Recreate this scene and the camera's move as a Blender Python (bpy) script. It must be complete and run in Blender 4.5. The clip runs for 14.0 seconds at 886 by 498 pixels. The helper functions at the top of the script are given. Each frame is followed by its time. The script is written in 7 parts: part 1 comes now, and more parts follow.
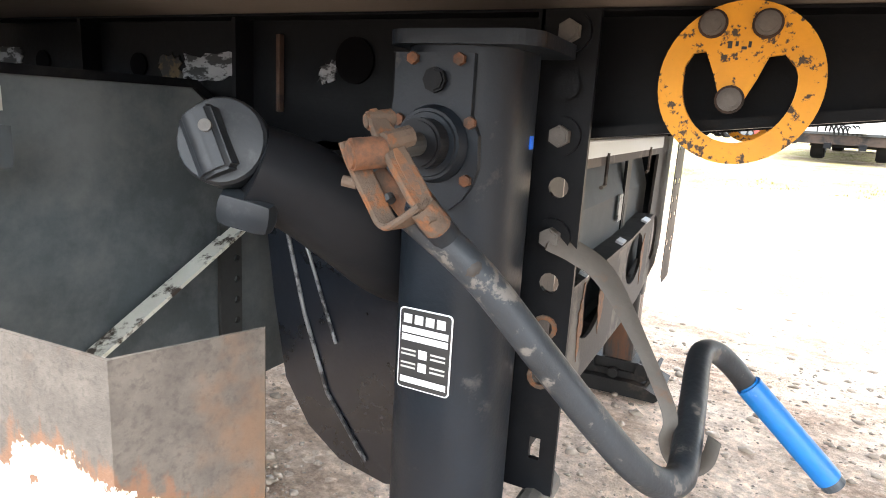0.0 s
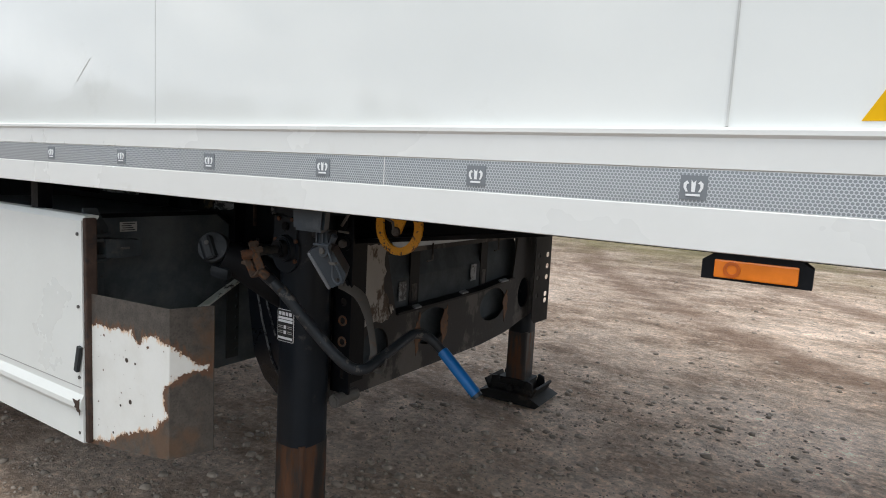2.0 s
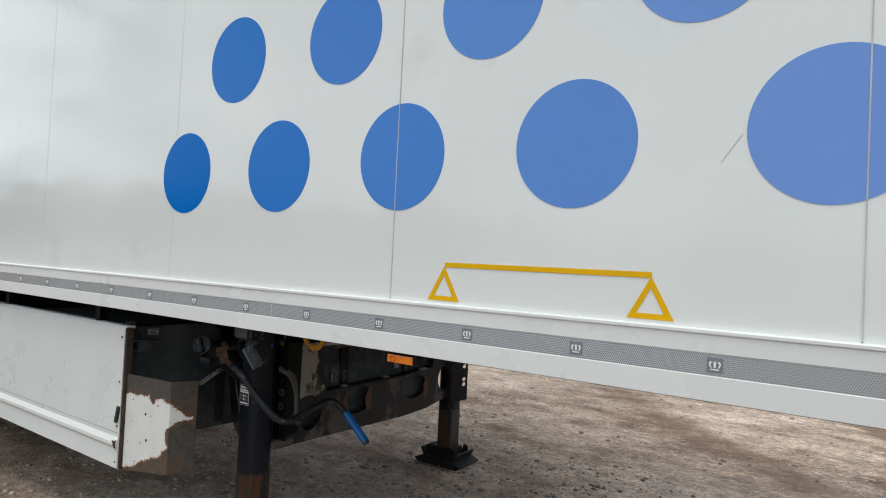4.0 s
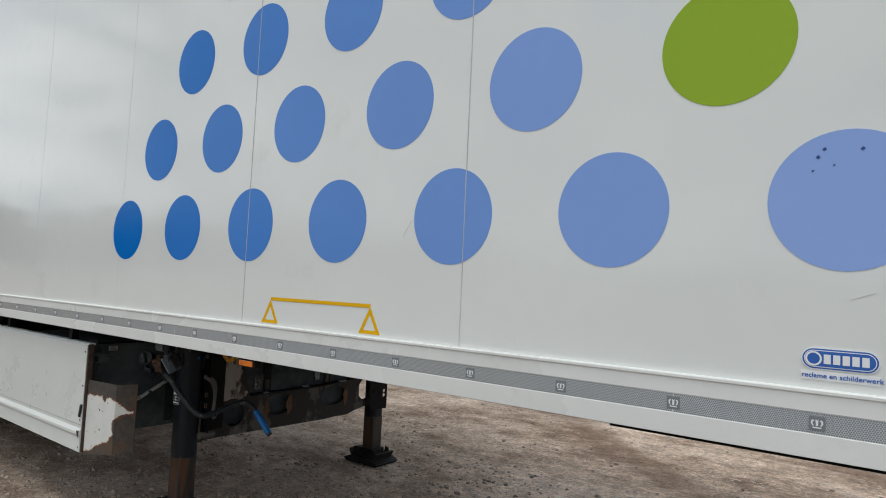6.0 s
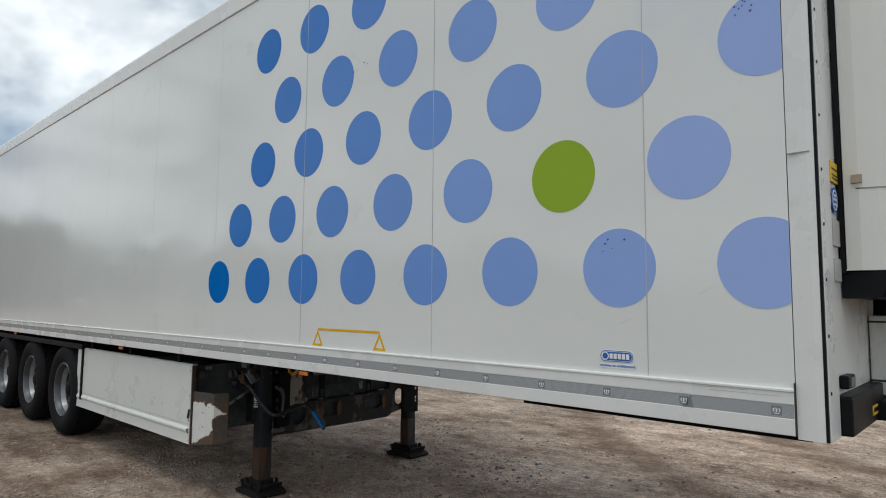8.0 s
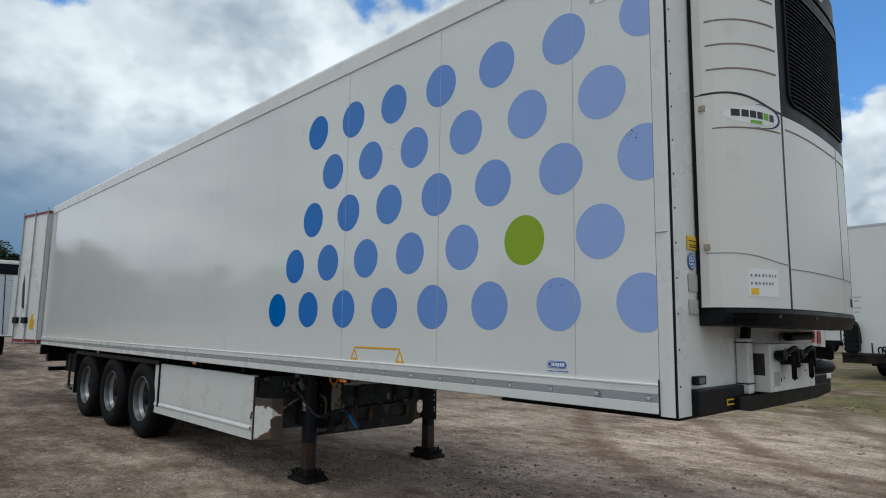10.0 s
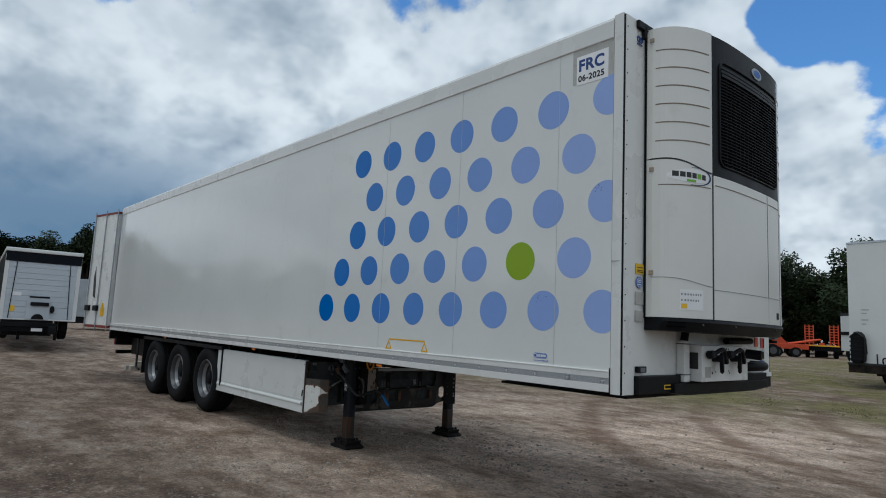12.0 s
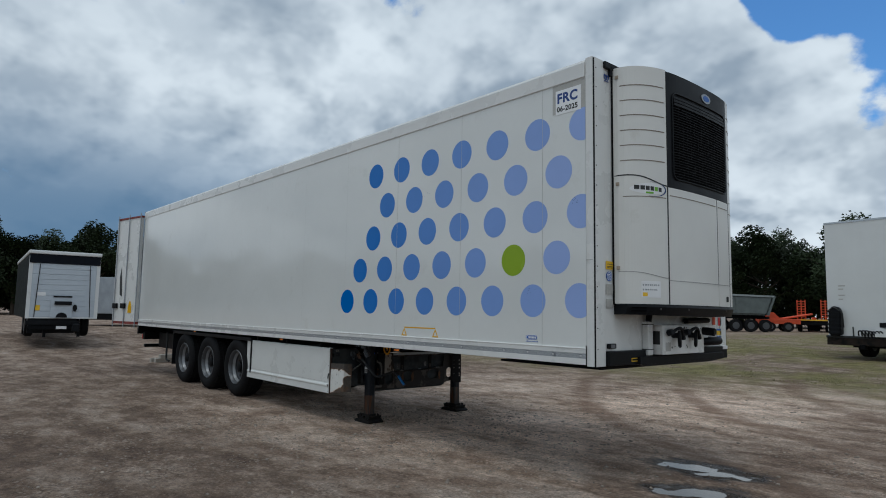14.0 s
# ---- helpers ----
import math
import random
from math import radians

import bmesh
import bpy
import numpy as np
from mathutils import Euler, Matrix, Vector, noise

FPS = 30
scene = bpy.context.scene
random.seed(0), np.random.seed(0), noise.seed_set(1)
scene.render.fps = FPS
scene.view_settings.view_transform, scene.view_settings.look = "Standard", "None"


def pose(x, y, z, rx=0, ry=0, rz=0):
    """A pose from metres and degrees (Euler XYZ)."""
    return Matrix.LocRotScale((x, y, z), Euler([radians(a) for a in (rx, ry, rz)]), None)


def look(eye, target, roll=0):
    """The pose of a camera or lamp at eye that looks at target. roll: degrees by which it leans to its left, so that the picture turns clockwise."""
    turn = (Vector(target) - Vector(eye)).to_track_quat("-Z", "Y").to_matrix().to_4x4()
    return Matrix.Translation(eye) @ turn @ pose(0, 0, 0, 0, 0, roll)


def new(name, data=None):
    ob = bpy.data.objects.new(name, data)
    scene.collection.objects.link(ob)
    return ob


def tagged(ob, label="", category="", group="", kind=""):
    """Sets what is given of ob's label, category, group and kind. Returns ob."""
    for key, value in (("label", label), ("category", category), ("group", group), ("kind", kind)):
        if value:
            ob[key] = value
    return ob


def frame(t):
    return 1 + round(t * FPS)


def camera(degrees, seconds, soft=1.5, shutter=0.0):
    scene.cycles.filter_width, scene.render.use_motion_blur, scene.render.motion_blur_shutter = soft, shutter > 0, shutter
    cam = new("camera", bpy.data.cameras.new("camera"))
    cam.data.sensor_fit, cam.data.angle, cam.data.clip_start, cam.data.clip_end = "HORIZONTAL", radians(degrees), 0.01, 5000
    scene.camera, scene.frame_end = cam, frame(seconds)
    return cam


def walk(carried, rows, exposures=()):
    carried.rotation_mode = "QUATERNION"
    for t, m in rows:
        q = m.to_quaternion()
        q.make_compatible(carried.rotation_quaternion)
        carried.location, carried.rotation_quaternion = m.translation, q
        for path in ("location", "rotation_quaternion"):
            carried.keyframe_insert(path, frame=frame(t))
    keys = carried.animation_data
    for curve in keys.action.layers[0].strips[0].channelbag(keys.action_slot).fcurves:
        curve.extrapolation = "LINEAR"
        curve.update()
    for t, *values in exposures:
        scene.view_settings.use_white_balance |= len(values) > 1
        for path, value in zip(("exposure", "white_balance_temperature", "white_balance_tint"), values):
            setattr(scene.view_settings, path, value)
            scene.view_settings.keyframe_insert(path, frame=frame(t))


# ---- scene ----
cam = camera(70.5, 14.0, soft=1.0)
PATH = [
    (0, (-3.754, -0.175, 1.016), (-4.611, 1.581, 0.589), 3.5),
    (0.5, (-3.529, -0.263, 1.034), (-4.569, 1.401, 0.647), 5.7),
    (1, (-3.3, -0.478, 1.075), (-4.32, 1.193, 0.666), 6.2),
    (1.5, (-3.044, -0.686, 1.141), (-4.052, 0.988, 0.713), 5.4),
    (2, (-2.753, -0.853, 1.214), (-3.806, 0.831, 0.976), 3.1),
    (2.5, (-2.448, -1.003, 1.268), (-3.591, 0.602, 0.925), 4.8),
    (3, (-2.208, -1.197, 1.307), (-3.412, 0.395, 1.165), 2.3),
    (3.5, (-1.984, -1.385, 1.360), (-3.186, 0.212, 1.289), 4.3),
    (4, (-1.672, -1.448, 1.401), (-2.828, 0.184, 1.449), 2.8),
    (4.2, (-1.514, -1.435, 1.413), (-2.68, 0.189, 1.467), 4.4),
    (6.5, (-0.278, -1.858, 1.5), (-1.534, -0.31, 1.654), 0.9),
    (7, (-0.027, -2.115, 1.531), (-1.306, -0.591, 1.738), -0.6),
    (7.5, (0.24, -2.279, 1.552), (-1.017, -0.746, 1.815), 1.1),
    (8, (0.567, -2.364, 1.562), (-0.789, -0.904, 1.737), 0.5),
    (10.3, (1.722, -3.29, 1.549), (0.298, -1.912, 1.814), 1.0),
    (10.5, (1.816, -3.394, 1.543), (0.408, -2.0, 1.817), 1.0),
    (11, (2.077, -3.593, 1.559), (0.642, -2.222, 1.808), 2.4),
    (11.5, (2.357, -3.768, 1.54), (0.888, -2.437, 1.808), 2.4),
    (12, (2.615, -3.97, 1.544), (1.124, -2.66, 1.792), 2.7),
    (12.5, (2.852, -4.216, 1.536), (1.372, -2.893, 1.776), 0.8),
    (13, (3.038, -4.417, 1.563), (1.545, -3.105, 1.786), 1.3),
    (13.5, (3.257, -4.604, 1.553), (1.776, -3.278, 1.775), 1.9),
    (14, (3.404, -4.78, 1.584), (1.913, -3.461, 1.786), 1.0),
]
EXPOSURES = [(0, 3.42, 6500, 9), (0.5, 3.18, 6450, 9), (1, 1.95, 5950, 8), (1.5, 1.0, 6250, 8), (2, 0.55, 6300, 8), (2.5, 0.49, 6340, 9), (3, 0.38, 6320, 8), (3.5, 0.30, 6300, 7), (7, -0.15, 6350, 7), (10.5, -0.58, 5980, 4), (14, -0.79, 5820, 4)]
walk(cam, [(t, look(eye, target, roll)) for t, eye, target, roll in PATH], EXPOSURES)

# ---- light and sky ----
SUN_EL, SUN_AZ = 75.0, 285.0        # degrees; azimuth counted from +x towards +y
world = bpy.data.worlds.new("sky")
scene.world = world
world.use_nodes = True
wn, wl = world.node_tree.nodes, world.node_tree.links
wn.clear()


def wnode(kind, **values):
    n = wn.new(kind)
    for key, value in values.items():
        n.inputs[key].default_value = value
    return n


sky = wn.new("ShaderNodeTexSky")
sky.sky_type, sky.sun_disc = "NISHITA", False
sky.sun_elevation, sky.sun_rotation = radians(SUN_EL), radians(90.0 - SUN_AZ)
sky.air_density, sky.dust_density, sky.ozone_density = 1.0, 0.2, 3.0
tc = wn.new("ShaderNodeTexCoord")
sep = wn.new("ShaderNodeSeparateXYZ")
wl.new(tc.outputs["Generated"], sep.inputs[0])
up = wn.new("ShaderNodeMath")
up.operation = "MAXIMUM"
up.inputs[1].default_value = 0.0
wl.new(sep.outputs["Z"], up.inputs[0])
lift = wn.new("ShaderNodeMath")
lift.operation = "ADD"
lift.inputs[1].default_value = 0.75
wl.new(up.outputs[0], lift.inputs[0])
flat = wn.new("ShaderNodeVectorMath")
flat.operation = "DIVIDE"
wl.new(tc.outputs["Generated"], flat.inputs[0])
comb = wn.new("ShaderNodeCombineXYZ")
for k in range(3):
    wl.new(lift.outputs[0], comb.inputs[k])
wl.new(comb.outputs[0], flat.inputs[1])


def spread(v, low, high, to_low=0.0, to_high=1.0):
    rp = wn.new("ShaderNodeMapRange")
    rp.interpolation_type = "SMOOTHSTEP"
    for key, value in (("From Min", low), ("From Max", high), ("To Min", to_low), ("To Max", to_high)):
        rp.inputs[key].default_value = value
    wl.new(v, rp.inputs["Value"])
    return rp.outputs["Result"]


def cloud(scale, shift, detail, size=1.0, rough=0.52):
    mp = wn.new("ShaderNodeMapping")
    mp.inputs["Location"].default_value = shift
    mp.inputs["Scale"].default_value = (size, size, size)
    wl.new(flat.outputs[0], mp.inputs["Vector"])
    nz = wnode("ShaderNodeTexNoise", Scale=scale, Detail=detail, Roughness=rough, Distortion=0.1)
    wl.new(mp.outputs[0], nz.inputs["Vector"])
    return nz.outputs["Fac"]


def towards(direction, near, far):
    """1 within a cone about a direction, fading to 0."""
    d = wn.new("ShaderNodeVectorMath")
    d.operation = "DOT_PRODUCT"
    wl.new(tc.outputs["Generated"], d.inputs[0])
    d.inputs[1].default_value = Vector(direction).normalized()
    return spread(d.outputs["Value"], math.cos(radians(far)), math.cos(radians(near)))


def calc(kind, a, b):
    x = wn.new("ShaderNodeMath")
    x.operation = kind
    for k, v in enumerate((a, b)):
        if isinstance(v, float):
            x.inputs[k].default_value = v
        else:
            wl.new(v, x.inputs[k])
    return x.outputs[0]


def blend(f, a, b):
    x = wn.new("ShaderNodeMix")
    x.data_type = "RGBA"
    wl.new(f, x.inputs["Factor"])
    for s, v in (("A", a), ("B", b)):
        if isinstance(v, tuple):
            x.inputs[s].default_value = (*v, 1)
        else:
            wl.new(v, x.inputs[s])
    return x.outputs["Result"]


# broken cumulus: bodies, a relief lit from above, a rain-dark bank low in the west and clear sky in the north
body_noise, relief_noise = cloud(3.0, (5.1, 1.7, 0.4), 12.0), cloud(3.0, (5.1, 1.7, 0.4), 5.0, 0.95)
gap = calc("ADD", calc("ADD", calc("MULTIPLY", towards((-0.226, 0.903, 0.364), 3, 10.5), 0.34), calc("MULTIPLY", towards((-0.318, 0.848, 0.423), 0, 5), 0.16)), calc("MULTIPLY", towards((-0.694, 0.558, 0.457), 0, 4), 0.02))
tower = calc("ADD", towards((-0.315, 0.893, 0.320), 2, 8), towards((-0.225, 0.940, 0.250), 3, 9))
puffs = cloud(7.0, (1.3, 4.2, 2.6), 10.0, 1.0, 0.56)
edge_noise = calc("ADD", calc("MULTIPLY", body_noise, 0.82), calc("MULTIPLY", puffs, 0.18))
cover = spread(calc("ADD", calc("SUBTRACT", edge_noise, gap), calc("MULTIPLY", tower, 0.15)), 0.345, 0.385)
broad_relief = spread(calc("SUBTRACT", cloud(3.0, (5.1, 1.7, 0.4), 5.0), relief_noise), -0.075, 0.065)
fine_relief = spread(calc("SUBTRACT", cloud(7.0, (1.3, 4.2, 2.6), 4.0, 1.0, 0.5), cloud(7.0, (1.3, 4.2, 2.6), 4.0, 0.965, 0.5)), -0.08, 0.07)
relief = calc("ADD", calc("MULTIPLY", broad_relief, 0.74), calc("MULTIPLY", fine_relief, 0.30))
broad = spread(cloud(1.9, (7.3, 2.2, 5.1), 4.0), 0.36, 0.58)
bank = calc("MULTIPLY", towards((-0.97, 0.17, 0.13), 4, 27), spread(sep.outputs["Z"], 0.12, 0.34, 1.0, 0.0))
tone = blend(calc("MULTIPLY", relief, spread(broad, 0.0, 1.0, 0.74, 1.0)), (4.7, 5.4, 6.3), (12.1, 12.3, 12.5))
tone = blend(calc("MULTIPLY", bank, 0.9), tone, (1.6, 2.9, 4.6))
clear = wn.new("ShaderNodeVectorMath")
clear.operation = "MULTIPLY"
clear.inputs[1].default_value = (1.3, 1.82, 2.2)
wl.new(sky.outputs[0], clear.inputs[0])
both = blend(cover, clear.outputs[0], tone)
bg = wnode("ShaderNodeBackground", Strength=0.11)
wl.new(both, bg.inputs["Color"])
wout = wn.new("ShaderNodeOutputWorld")
wl.new(bg.outputs[0], wout.inputs["Surface"])

sun_data = bpy.data.lights.new("sun", "SUN")
sun_data.energy, sun_data.angle, sun_data.color = 1.55, radians(24), (1.0, 0.96, 0.9)
sun = new("sun", sun_data)
sa, se = radians(SUN_AZ), radians(SUN_EL)
sun.matrix_world = look((30 * math.cos(sa) * math.cos(se), 30 * math.sin(sa) * math.cos(se), 30 * math.sin(se)), (0, 0, 0))


# ---- materials ----
def material(name, color, rough=0.5, metal=0.0, vary=0.25, scale=6.0, fine=90.0, bump=0.15, depth=0.002, second=None, amount=(0.55, 0.7),
             second_rough=None, coat=0.0, second_scale=None, random_amount=0.0, stretch=None, spec=0.5, island=False):
    """A surface with variation at two scales, fine relief and, where second is given, patches of a second colour."""
    m = bpy.data.materials.new(name)
    m.use_nodes = True
    n, l = m.node_tree.nodes, m.node_tree.links
    p = n["Principled BSDF"]
    p.inputs["Metallic"].default_value = metal
    p.inputs["Coat Weight"].default_value = coat
    p.inputs["Coat Roughness"].default_value = 0.06
    p.inputs["Specular IOR Level"].default_value = spec
    co = n.new("ShaderNodeTexCoord")
    at = co.outputs["Object"]
    if stretch:
        mp = n.new("ShaderNodeMapping")
        mp.inputs["Scale"].default_value = stretch
        l.new(at, mp.inputs["Vector"])
        at = mp.outputs[0]

    def noise_of(s, d, rgh=0.6):
        t = n.new("ShaderNodeTexNoise")
        t.inputs["Scale"].default_value, t.inputs["Detail"].default_value, t.inputs["Roughness"].default_value = s, d, rgh
        l.new(at, t.inputs["Vector"])
        return t.outputs["Fac"]

    def rng(v, a, b, c=0.0, d=1.0):
        r = n.new("ShaderNodeMapRange")
        for key, value in (("From Min", a), ("From Max", b), ("To Min", c), ("To Max", d)):
            r.inputs[key].default_value = value
        l.new(v, r.inputs["Value"])
        return r.outputs["Result"]

    def mixed(f, a, b):
        x = n.new("ShaderNodeMix")
        x.data_type = "RGBA"
        l.new(f, x.inputs["Factor"])
        for s, v in (("A", a), ("B", b)):
            if isinstance(v, tuple):
                x.inputs[s].default_value = (*v, 1)
            else:
                l.new(v, x.inputs[s])
        return x.outputs["Result"]

    big, small = noise_of(scale, 5.0), noise_of(fine, 6.0)
    dark = tuple(c * (1 - vary) for c in color)
    light = tuple(min(1.0, c * (1 + vary * 0.7)) for c in color)
    col = mixed(rng(big, 0.3, 0.7), dark, light)
    col = mixed(rng(small, 0.35, 0.75, 0.0, 0.35), col, dark)
    if random_amount:
        oi = n.new("ShaderNodeNewGeometry" if island else "ShaderNodeObjectInfo")
        hs = n.new("ShaderNodeHueSaturation")
        l.new(rng(oi.outputs["Random Per Island" if island else "Random"], 0, 1, 1 - random_amount, 1 + random_amount), hs.inputs["Value"])
        l.new(col, hs.inputs["Color"])
        col = hs.outputs["Color"]
    ro = rng(big, 0.25, 0.75, max(0.02, rough - 0.08), min(1.0, rough + 0.1))
    if second:
        f = rng(noise_of(second_scale or scale * 1.7, 9.0, 0.68), amount[0], amount[1])
        col = mixed(f, col, second)
        if second_rough is not None:
            rm = n.new("ShaderNodeMix")
            l.new(f, rm.inputs["Factor"])
            l.new(ro, rm.inputs["A"])
            rm.inputs["B"].default_value = second_rough
            ro = rm.outputs["Result"]
    l.new(col, p.inputs["Base Color"])
    l.new(ro, p.inputs["Roughness"])
    if bump:
        b = n.new("ShaderNodeBump")
        b.inputs["Strength"].default_value, b.inputs["Distance"].default_value = bump, depth
        l.new(small, b.inputs["Height"])
        l.new(b.outputs[0], p.inputs["Normal"])
    return m


cap_black = material("worn_black_plastic", (0.0135, 0.0165, 0.020), 0.5, vary=0.25, scale=20, second=(0.038, 0.040, 0.043), amount=(0.55, 0.75), spec=0.35)
white_panel = material("white_gelcoat", (0.735, 0.745, 0.72), 0.09, vary=0.035, scale=0.9, fine=14, bump=0.006, depth=0.004, coat=0.14,
                       second=(0.62, 0.62, 0.58), amount=(0.60, 0.85), second_scale=2.2)
white_rail = material("white_coated_aluminium", (0.74, 0.74, 0.715), 0.28, vary=0.05, scale=2.0, fine=40, bump=0.03, second=(0.6, 0.58, 0.53), amount=(0.62, 0.82))
white_skirt = material("white_skirt_paint", (0.70, 0.71, 0.68), 0.3, vary=0.06, scale=2.5, fine=60, bump=0.04, second=(0.64, 0.63, 0.58), amount=(0.70, 0.95))
seam_grey = material("grey_sealant", (0.30, 0.29, 0.28), 0.6)
scratch_grey = material("faint_scratch", (0.57, 0.57, 0.55), 0.4)
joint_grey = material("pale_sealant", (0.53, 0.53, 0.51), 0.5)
# same sealant further back, paled by the panel's glare put into its colour
joint_mid = material("half_glare_sealant", (0.55, 0.555, 0.535), 0.3)
joint_pale = material("glare_pale_sealant", (0.715, 0.725, 0.70), 0.12)
unit_white = material("cream_white_plastic", (0.72, 0.71, 0.67), 0.33, vary=0.05, scale=1.5, fine=120, bump=0.04, second=(0.58, 0.56, 0.5), amount=(0.62, 0.82))
groove_brown = material("dirty_groove", (0.22, 0.18, 0.14), 0.8)
unit_black = material("black_plastic", (0.009, 0.010, 0.012), 0.42, vary=0.3, scale=3, second=(0.016, 0.016, 0.016), amount=(0.6, 0.8), spec=0.12)
grille_black = material("black_grille_steel", (0.006, 0.006, 0.007), 0.5, spec=0.1)
grille_core = material("condenser_core", (0.003, 0.003, 0.0035), 0.9, spec=0.05)
black_steel = material("black_chassis_paint", (0.0052, 0.0060, 0.0074), 0.45, vary=0.45, scale=4, fine=70, bump=0.3, second=(0.022, 0.020, 0.018), amount=(0.58, 0.80), second_rough=0.85, spec=0.1)
leg_paint = material("anthracite_leg_paint", (0.0090, 0.0128, 0.0180), 0.44, vary=0.3, scale=5, fine=130, bump=0.22, second=(0.058, 0.057, 0.055), amount=(0.62, 0.72), second_scale=13, second_rough=0.8, spec=0.22)
crank_paint = material("scuffed_crank_paint", (0.018, 0.0225, 0.0275), 0.44, vary=0.35, scale=9, fine=130, bump=0.3, second=(0.10, 0.093, 0.085), amount=(0.57, 0.61), second_scale=26, second_rough=0.75, spec=0.35)
gloss_black = material("glossy_blue_black_paint", (0.0075, 0.0105, 0.0165), 0.28, vary=0.35, scale=9, fine=90, bump=0.2, second=(0.02, 0.022, 0.026), amount=(0.6, 0.75), spec=0.35)
pale_primer = material("chipped_pale_primer", (0.33, 0.305, 0.27), 0.7, vary=0.18, scale=9, fine=90, bump=0.3, second=(0.075, 0.052, 0.036), amount=(0.53, 0.58), second_scale=11, second_rough=0.85, stretch=(1, 1, 0.6))
worn_rib = material("rubbed_highlight_edge", (0.20, 0.21, 0.22), 0.5, vary=0.3, scale=20, second=(0.012, 0.013, 0.016), amount=(0.48, 0.56), second_scale=30)
tank_grey = material("dusty_dark_grey_paint", (0.040, 0.049, 0.055), 0.6, vary=0.35, scale=4, fine=160, bump=0.12, second=(0.092, 0.102, 0.106), amount=(0.42, 0.72), second_rough=0.85, second_scale=7, spec=0.15)
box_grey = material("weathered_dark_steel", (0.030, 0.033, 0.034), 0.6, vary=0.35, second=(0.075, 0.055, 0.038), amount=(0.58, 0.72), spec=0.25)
stowage_grey = material("dusty_grey_box_sheet", (0.070, 0.084, 0.090), 0.6, vary=0.35, scale=4, fine=160, bump=0.12, second=(0.130, 0.142, 0.146), amount=(0.42, 0.72), second_rough=0.85, second_scale=7, spec=0.15)
hinge_grey = material("weathered_hinge_steel", (0.044, 0.052, 0.056), 0.55, vary=0.3, scale=16, fine=140, bump=0.2, second=(0.085, 0.080, 0.072), amount=(0.56, 0.72), spec=0.3)
post_brown = material("stained_post_steel", (0.042, 0.038, 0.035), 0.7, vary=0.3, scale=10, fine=140, bump=0.3, second=(0.15, 0.105, 0.066), amount=(0.56, 0.66), second_scale=14, stretch=(1, 1, 0.4), spec=0.2)
rusty_edge = material("rust_brown_edge", (0.070, 0.046, 0.036), 0.85, vary=0.4, scale=18, fine=160, bump=0.4, second=(0.035, 0.030, 0.028), amount=(0.5, 0.62), spec=0.15)
worn_silver = material("worn_silver_smear", (0.26, 0.27, 0.28), 0.6, vary=0.3, scale=30, fine=120, bump=0.3, second=(0.02, 0.021, 0.023), amount=(0.47, 0.53), second_scale=38, stretch=(0.6, 1, 1.4))
worn_amber = material("worn_amber_smear", (0.10, 0.068, 0.028), 0.7, vary=0.3, scale=30, second=(0.02, 0.019, 0.018), amount=(0.47, 0.55), second_scale=40)
rim_lip_mat = material("silver_rim_lip", (0.33, 0.34, 0.35), 0.4, metal=0.3, vary=0.25, scale=10, second=(0.16, 0.14, 0.12), amount=(0.55, 0.7))
foot_mat = material("muddy_black_steel", (0.013, 0.012, 0.0115), 0.7, vary=0.4, scale=14, fine=120, bump=0.5, second=(0.055, 0.043, 0.033), amount=(0.55, 0.70), second_scale=12, second_rough=0.9, spec=0.2)
rust = material("orange_rust", (0.135, 0.062, 0.034), 0.85, vary=0.45, scale=22, fine=200, bump=0.5, second=(0.06, 0.042, 0.032), amount=(0.46, 0.60), spec=0.2)
rust_dusty = material("dusty_rust", (0.088, 0.064, 0.048), 0.85, vary=0.35, scale=30, fine=240, bump=0.6, second=(0.150, 0.062, 0.026), amount=(0.49, 0.60), spec=0.2)
rust_leg = material("rust_streaked_leg", (0.085, 0.034, 0.013), 0.72, vary=0.45, scale=14, fine=160, bump=0.35, second=(0.014, 0.013, 0.013), amount=(0.42, 0.49), second_rough=0.4, second_scale=9, stretch=(1, 1, 0.18))
plate_rust = material("brown_rusted_sheet", (0.068, 0.052, 0.041), 0.8, vary=0.5, scale=34, fine=260, bump=0.9, second=(0.092, 0.070, 0.054), amount=(0.50, 0.60), second_scale=60, spec=0.2)
rust_stain = material("fresh_rust_edge", (0.150, 0.070, 0.032), 0.85, vary=0.4, scale=40, fine=200, bump=0.4, second=(0.080, 0.052, 0.038), amount=(0.48, 0.6))
brace_paint = material("flaking_brace_paint", (0.62, 0.62, 0.56), 0.5, vary=0.12, scale=10, fine=90, bump=0.3, second=(0.05, 0.038, 0.03), amount=(0.50, 0.56), second_scale=14, second_rough=0.85)
cross_paint = material("peeling_grey_primer", (0.088, 0.077, 0.066), 0.75, vary=0.28, scale=7, fine=90, bump=0.35, second=(0.012, 0.009, 0.0075), amount=(0.42, 0.47), second_scale=4.6, second_rough=0.7, stretch=(1, 1, 0.7))
dusty_steel = material("dusty_galvanised_steel", (0.095, 0.088, 0.08), 0.6, metal=0.2, vary=0.3, scale=30, fine=200, bump=0.35)
strap_mat = material("dusty_flat_bar", (0.085, 0.076, 0.066), 0.7, vary=0.3, scale=12, fine=150, bump=0.3, second=(0.10, 0.06, 0.04), amount=(0.58, 0.7))
yellow_worn = material("worn_yellow_paint", (0.66, 0.295, 0.006), 0.5, vary=0.12, scale=14, fine=150, bump=0.25, second=(0.06, 0.045, 0.035), amount=(0.545, 0.585), second_scale=75, second_rough=0.8)
yellow_sign = material("yellow_vinyl", (0.74, 0.41, 0.004), 0.4, vary=0.06, spec=0.1)
